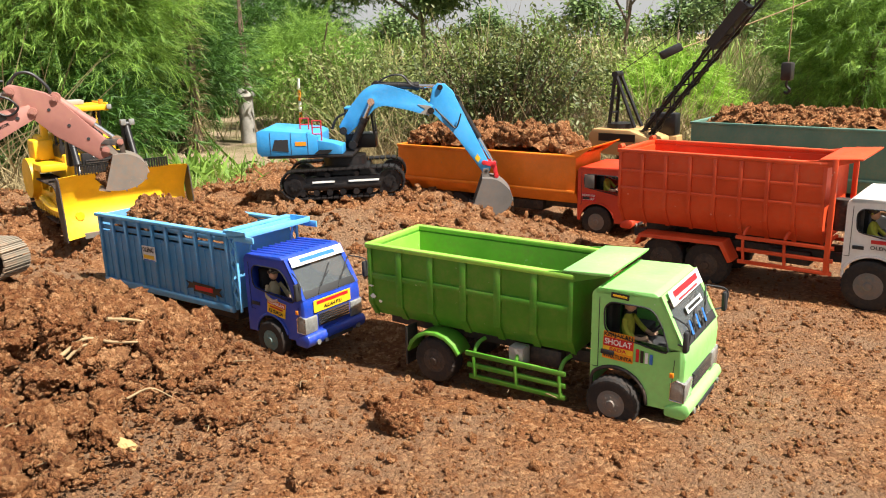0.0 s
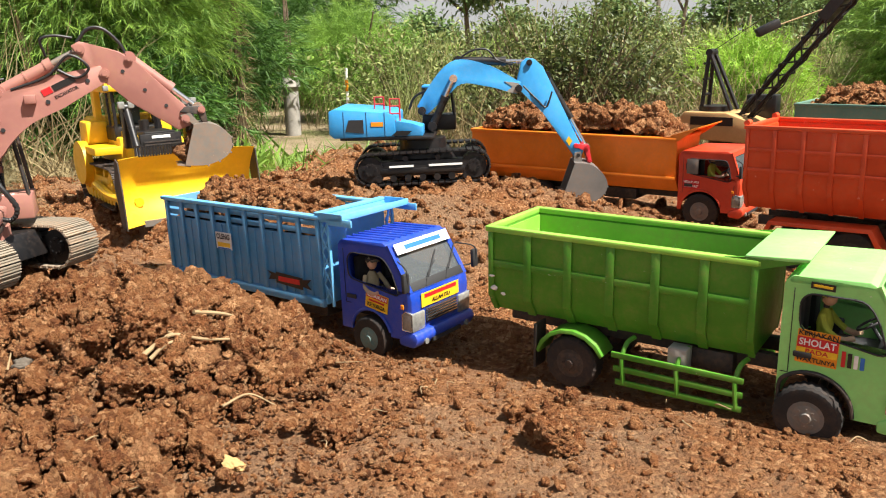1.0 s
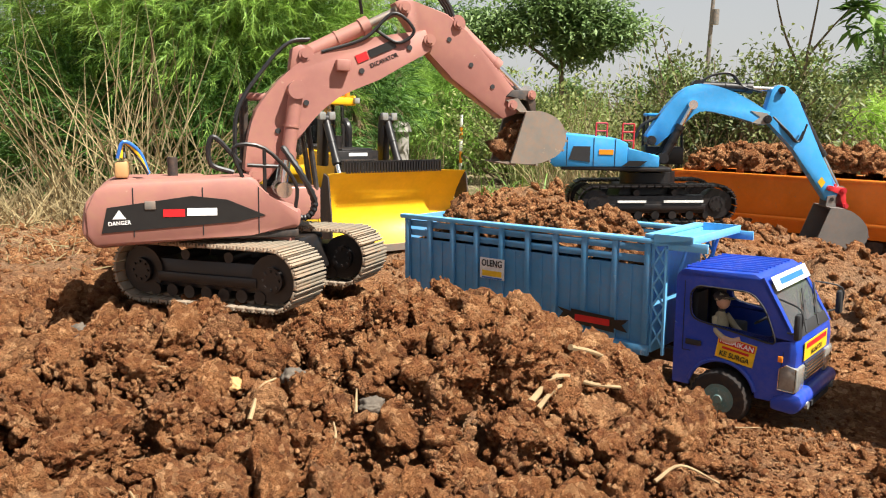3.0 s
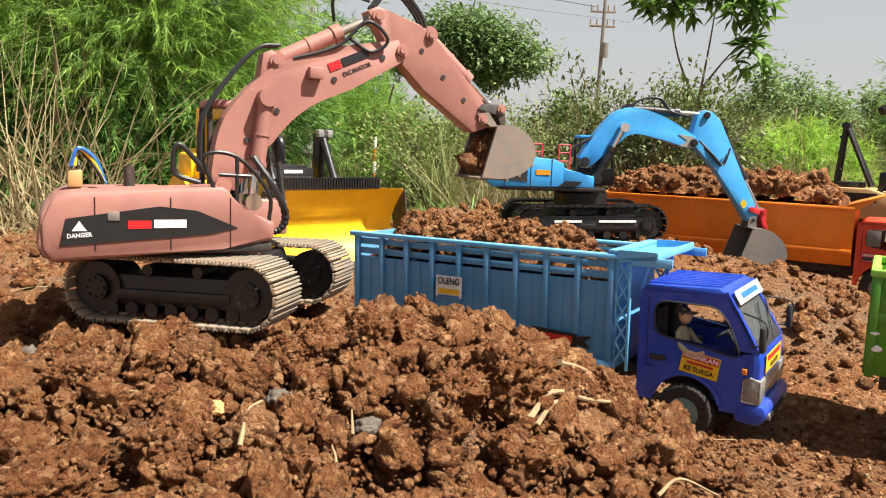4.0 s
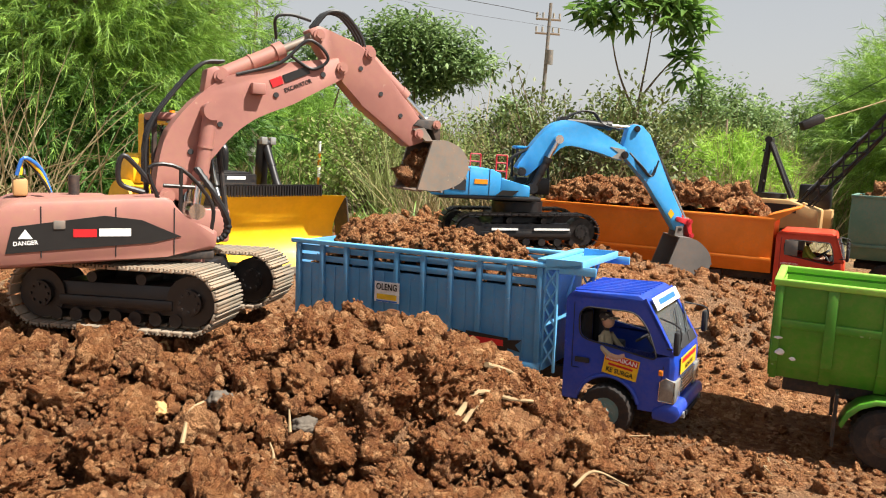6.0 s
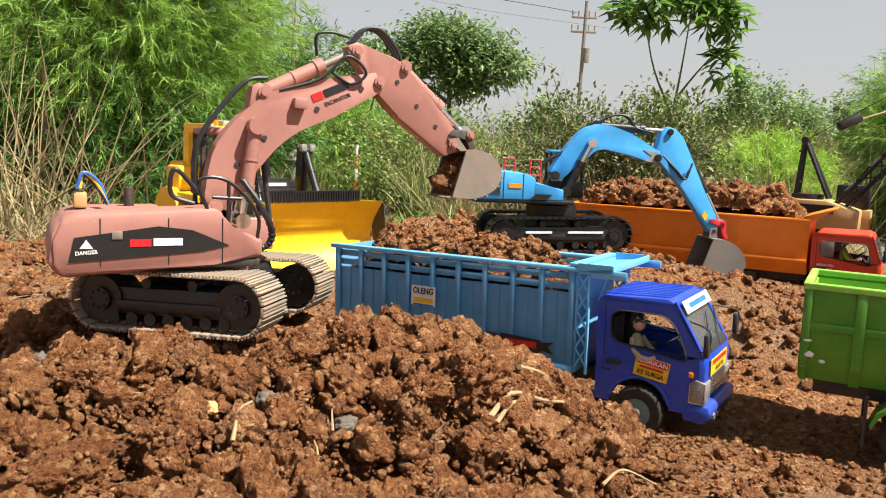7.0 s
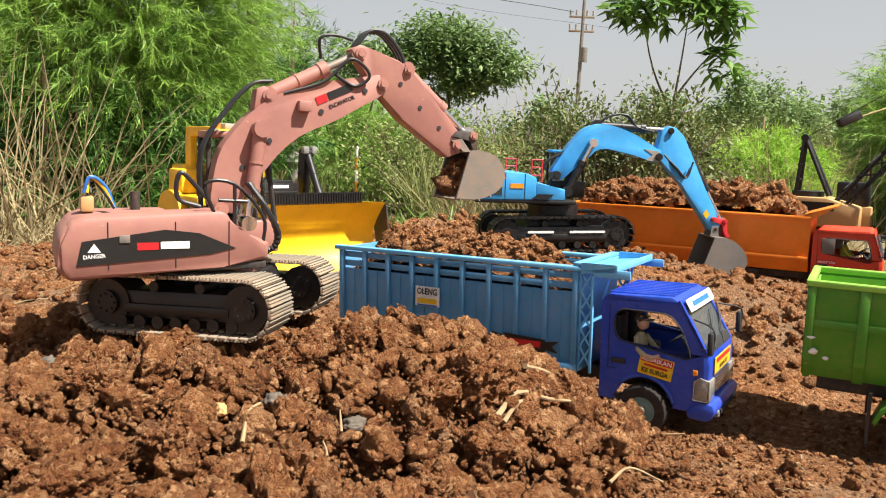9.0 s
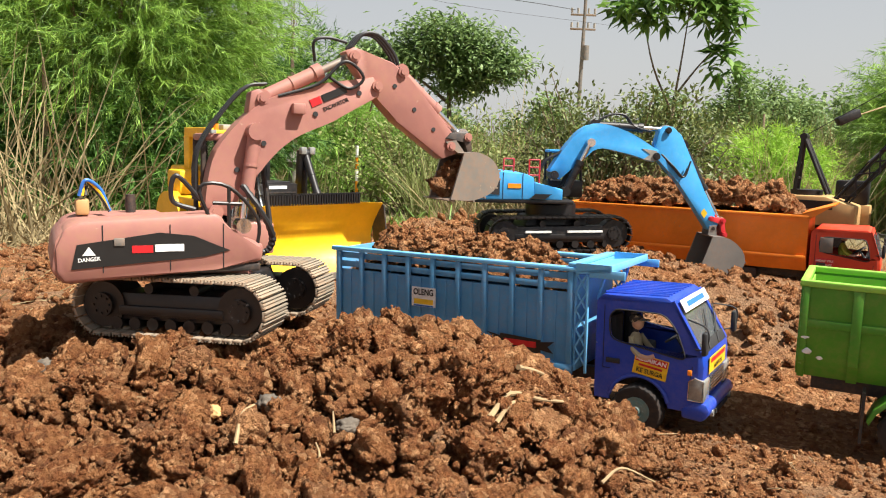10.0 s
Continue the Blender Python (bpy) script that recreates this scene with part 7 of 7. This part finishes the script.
tree((1.62, 7.5, 0), [(0, 0, 0), (-0.02, 0, 0.6), (0.02, 0, 1.0)], [[(0, 0, 0.8), (-0.2, 0, 1.2), (-0.32, 0, 1.65)], [(0, 0, 0.9), (0.05, 0, 1.3), (0.10, 0, 1.8)], [(0, 0, 0.95), (0.2, 0.05, 1.2), (0.4, 0, 1.45)]],
     [((-0.30, 0, 1.72), (0.30, 0.25, 0.22), 24), ((0.12, 0, 1.88), (0.34, 0.25, 0.24), 34), ((0.36, 0, 1.68), (0.22, 0.2, 0.18), 15), ((0.42, 0, 1.28), (0.14, 0.12, 0.16), 9)], 0.19, 9, "young tree with long drooping leaves", M_LEAFB, wid=0.15, spread=0.12, down=-0.35, limb_r=0.012)
for x, y, h in ((3.1, 9.5, 1.45), (3.75, 10.0, 1.4), (4.4, 10.5, 1.25), (5.2, 11.0, 1.3)):
    tree((x, y, 0), [(0, 0, 0), (0.02, 0, h * 0.5), (0.0, 0, h * 0.9)], [[(0, 0, h * 0.5), (-0.2, 0, h * 0.7)], [(0, 0, h * 0.6), (0.2, 0, h * 0.8)]],
         [((0, 0, h * 0.85), (0.16, 0.15, h * 0.18), 60), ((-0.2, 0, h * 0.65), (0.2, 0.2, 0.14), 50), ((0.2, 0, h * 0.7), (0.2, 0.2, 0.16), 50)], 0.07, 9, "slender sapling in the field", M_FAR, name="sapling", wid=0.22, limb_r=0.008)
far_rng = [(-16, 34, 2.4), (-11, 30, 2.0), (-7.5, 27, 2.0), (-4.2, 25, 1.7), (-1.5, 24, 1.4), (1.2, 26, 1.5), (4.0, 24, 1.9), (6.5, 21, 1.9), (8.2, 20, 2.1), (10.0, 21, 2.0), (12.0, 22, 2.2), (14.5, 25, 2.3), (18, 28, 2.6), (22, 30, 2.8), (-22, 36, 3.0), (-30, 40, 3.2), (28, 34, 3.0)]
for x, y, h in far_rng:
    tree((x, y, 0), [(0, 0, 0), (0, 0, h * 0.6)], [], [((rng.uniform(-0.3, 0.3), 0, h * 0.72), (h * 0.32, h * 0.3, h * 0.3), 260), ((h * 0.45, 0, h * 0.42), (h * 0.35, h * 0.3, h * 0.38), 240), ((-h * 0.5, 0, h * 0.38), (h * 0.4, h * 0.3, h * 0.36), 240)], 0.16, 6, "distant dark green tree at the field edge", M_FAR, name="far_tree", wid=0.3, limb_r=0.04)
for k in ((-1.73, 5.65, 1.35), ):
    snag = thing("vine_covered_trunk", Matrix.Translation((k[0], k[1], 0)), "thin brown trunk wrapped in dry vines", "tree")
    part("trunk", limb([(0, 0, -0.02), (0.02, 0, 0.5), (0.0, 0, 1.4)], 0.035, 0.018), M_BARK, snag)
    n = 900
    a, hh = rng.uniform(0, 6.28, n), rng.uniform(0, 1.35, n)
    b = np.stack([np.cos(a) * 0.04, np.sin(a) * 0.04, hh], -1)
    v, f = strips(b, rng.uniform(0.06, 0.16, n), np.stack([np.cos(a), np.sin(a), rng.normal(0.2, 0.8, n)], -1), rng.uniform(0.02, 0.08, n), np.full(n, 0.003), None, "", "", "")
    mesh_np("vines", v, f, M_STRAW, snag)["kind"] = "stuff"
dead = thing("dead_weed", Matrix.Translation((-1.55, 6.4, 0)), "tall bare dead weed stalk", "plant")
for i in range(6):
    part("stalk", limb([(i * 0.012, 0, 0), (0.02 * math.sin(i * 2), 0, 0.7), (0.05 * math.sin(i * 3.1), 0, 1.15 + 0.06 * i), (0.07 * math.sin(i * 2.3), 0, 1.05 + 0.06 * i)], 0.006, 0.002), M_BARK, dead)

# pole, wires, post, stake, fence
up_pole = thing("utility_pole", Matrix.Translation((7.6, 35.6, 0)), "grey utility pole with crossarms and a transformer", "pole")
part("post", limb([(0, 0, 0), (0.05, 0, 3.5), (0.12, 0, 6.9)], 0.10, 0.07), M_RIM, up_pole)
for z in (5.6, 6.2):
    part("crossarm", box(B(), -0.50, 0.60, -0.04, 0.04, z - 0.04, z + 0.04, 0.01), M_BARK, up_pole)
    for x in (-0.45, -0.18, 0.28, 0.55):
        part("insulator", cyl(B(), (x, 0, z + 0.07), (x, 0, z + 0.28), 0.05, seg=8), M_CONC, up_pole)
part("transformer", cyl(B(), (0.18, -0.1, 4.3), (0.18, -0.1, 4.9), 0.16, seg=16), M_RIM, up_pole)
wire = thing("overhead_wire", Matrix.Translation((0, 0, 0)), "dark overhead wire across the sky", "wire")
part("cable", tube(B(), [(7.3, 35.6, 6.4), (-2.0, 30, 6.6), (-9, 26, 9.0), (-16, 22, 12)], 0.013, 5, 6), M_HOSE, wire)
part("cable", tube(B(), [(8.9, 35.6, 5.8), (0.0, 31, 5.9), (-8, 28, 7.4), (-16, 25, 9.5)], 0.006, 5, 6), M_HOSE, wire)
pipe = thing("pipe_post", Matrix.Translation((-1.49, 6.12, 0)), "short pale concrete pipe standing by the clearing", "post")
part("pipe", cyl(B(), (0, 0, -0.02), (0, 0, 0.34), 0.055, seg=20), M_CONC, pipe)
part("cap", cyl(B(), (0, 0, 0.34), (0, 0, 0.41), 0.075, 0.05, 20), M_CONC, pipe)
stake = thing("marker_stake", Matrix.Translation((-1.08, 6.08, 0)), "thin red and white marker stake", "stake")
for i in range(6):
    part("band", cyl(B(), (0, 0, i * 0.08 - 0.02), (0, 0, i * 0.08 + 0.06), 0.011, seg=10), M_ST_W if i % 2 else M_ST_O, stake)
fence = thing("stick_fence", pose(-2.35, 12.4, 0, 0, 0, 4), "grey stick fence far across the field", "fence")
for i in range(16):
    part("picket", box(B(), i * 0.06, i * 0.06 + 0.018, -0.01, 0.01, 0, 1.15 + 0.1 * math.sin(i * 1.7), 0.003), M_CONC, fence)
for z in (0.45, 0.9):
    part("rail", box(B(), -0.05, 0.98, 0.011, 0.03, z, z + 0.025), M_CONC, fence)
float_t = thing("hanging_lure", Matrix.Translation((1.02, 3.80, 0.64)), "small black clamp hanging from a cord by the crane", "clamp")
part("clamp", box(B(), -0.05, 0.05, -0.018, 0.018, -0.018, 0.018, 0.006, m=pose(0, 0, 0, 0, -25, 0)), M_BLACK, float_t)
part("cord", tube(B(), [(0.04, 0, 0.01), (0.4, 0.1, 0.12), (1.3, 0.3, 0.42)], 0.003, 6, 3), M_WOOD, float_t)
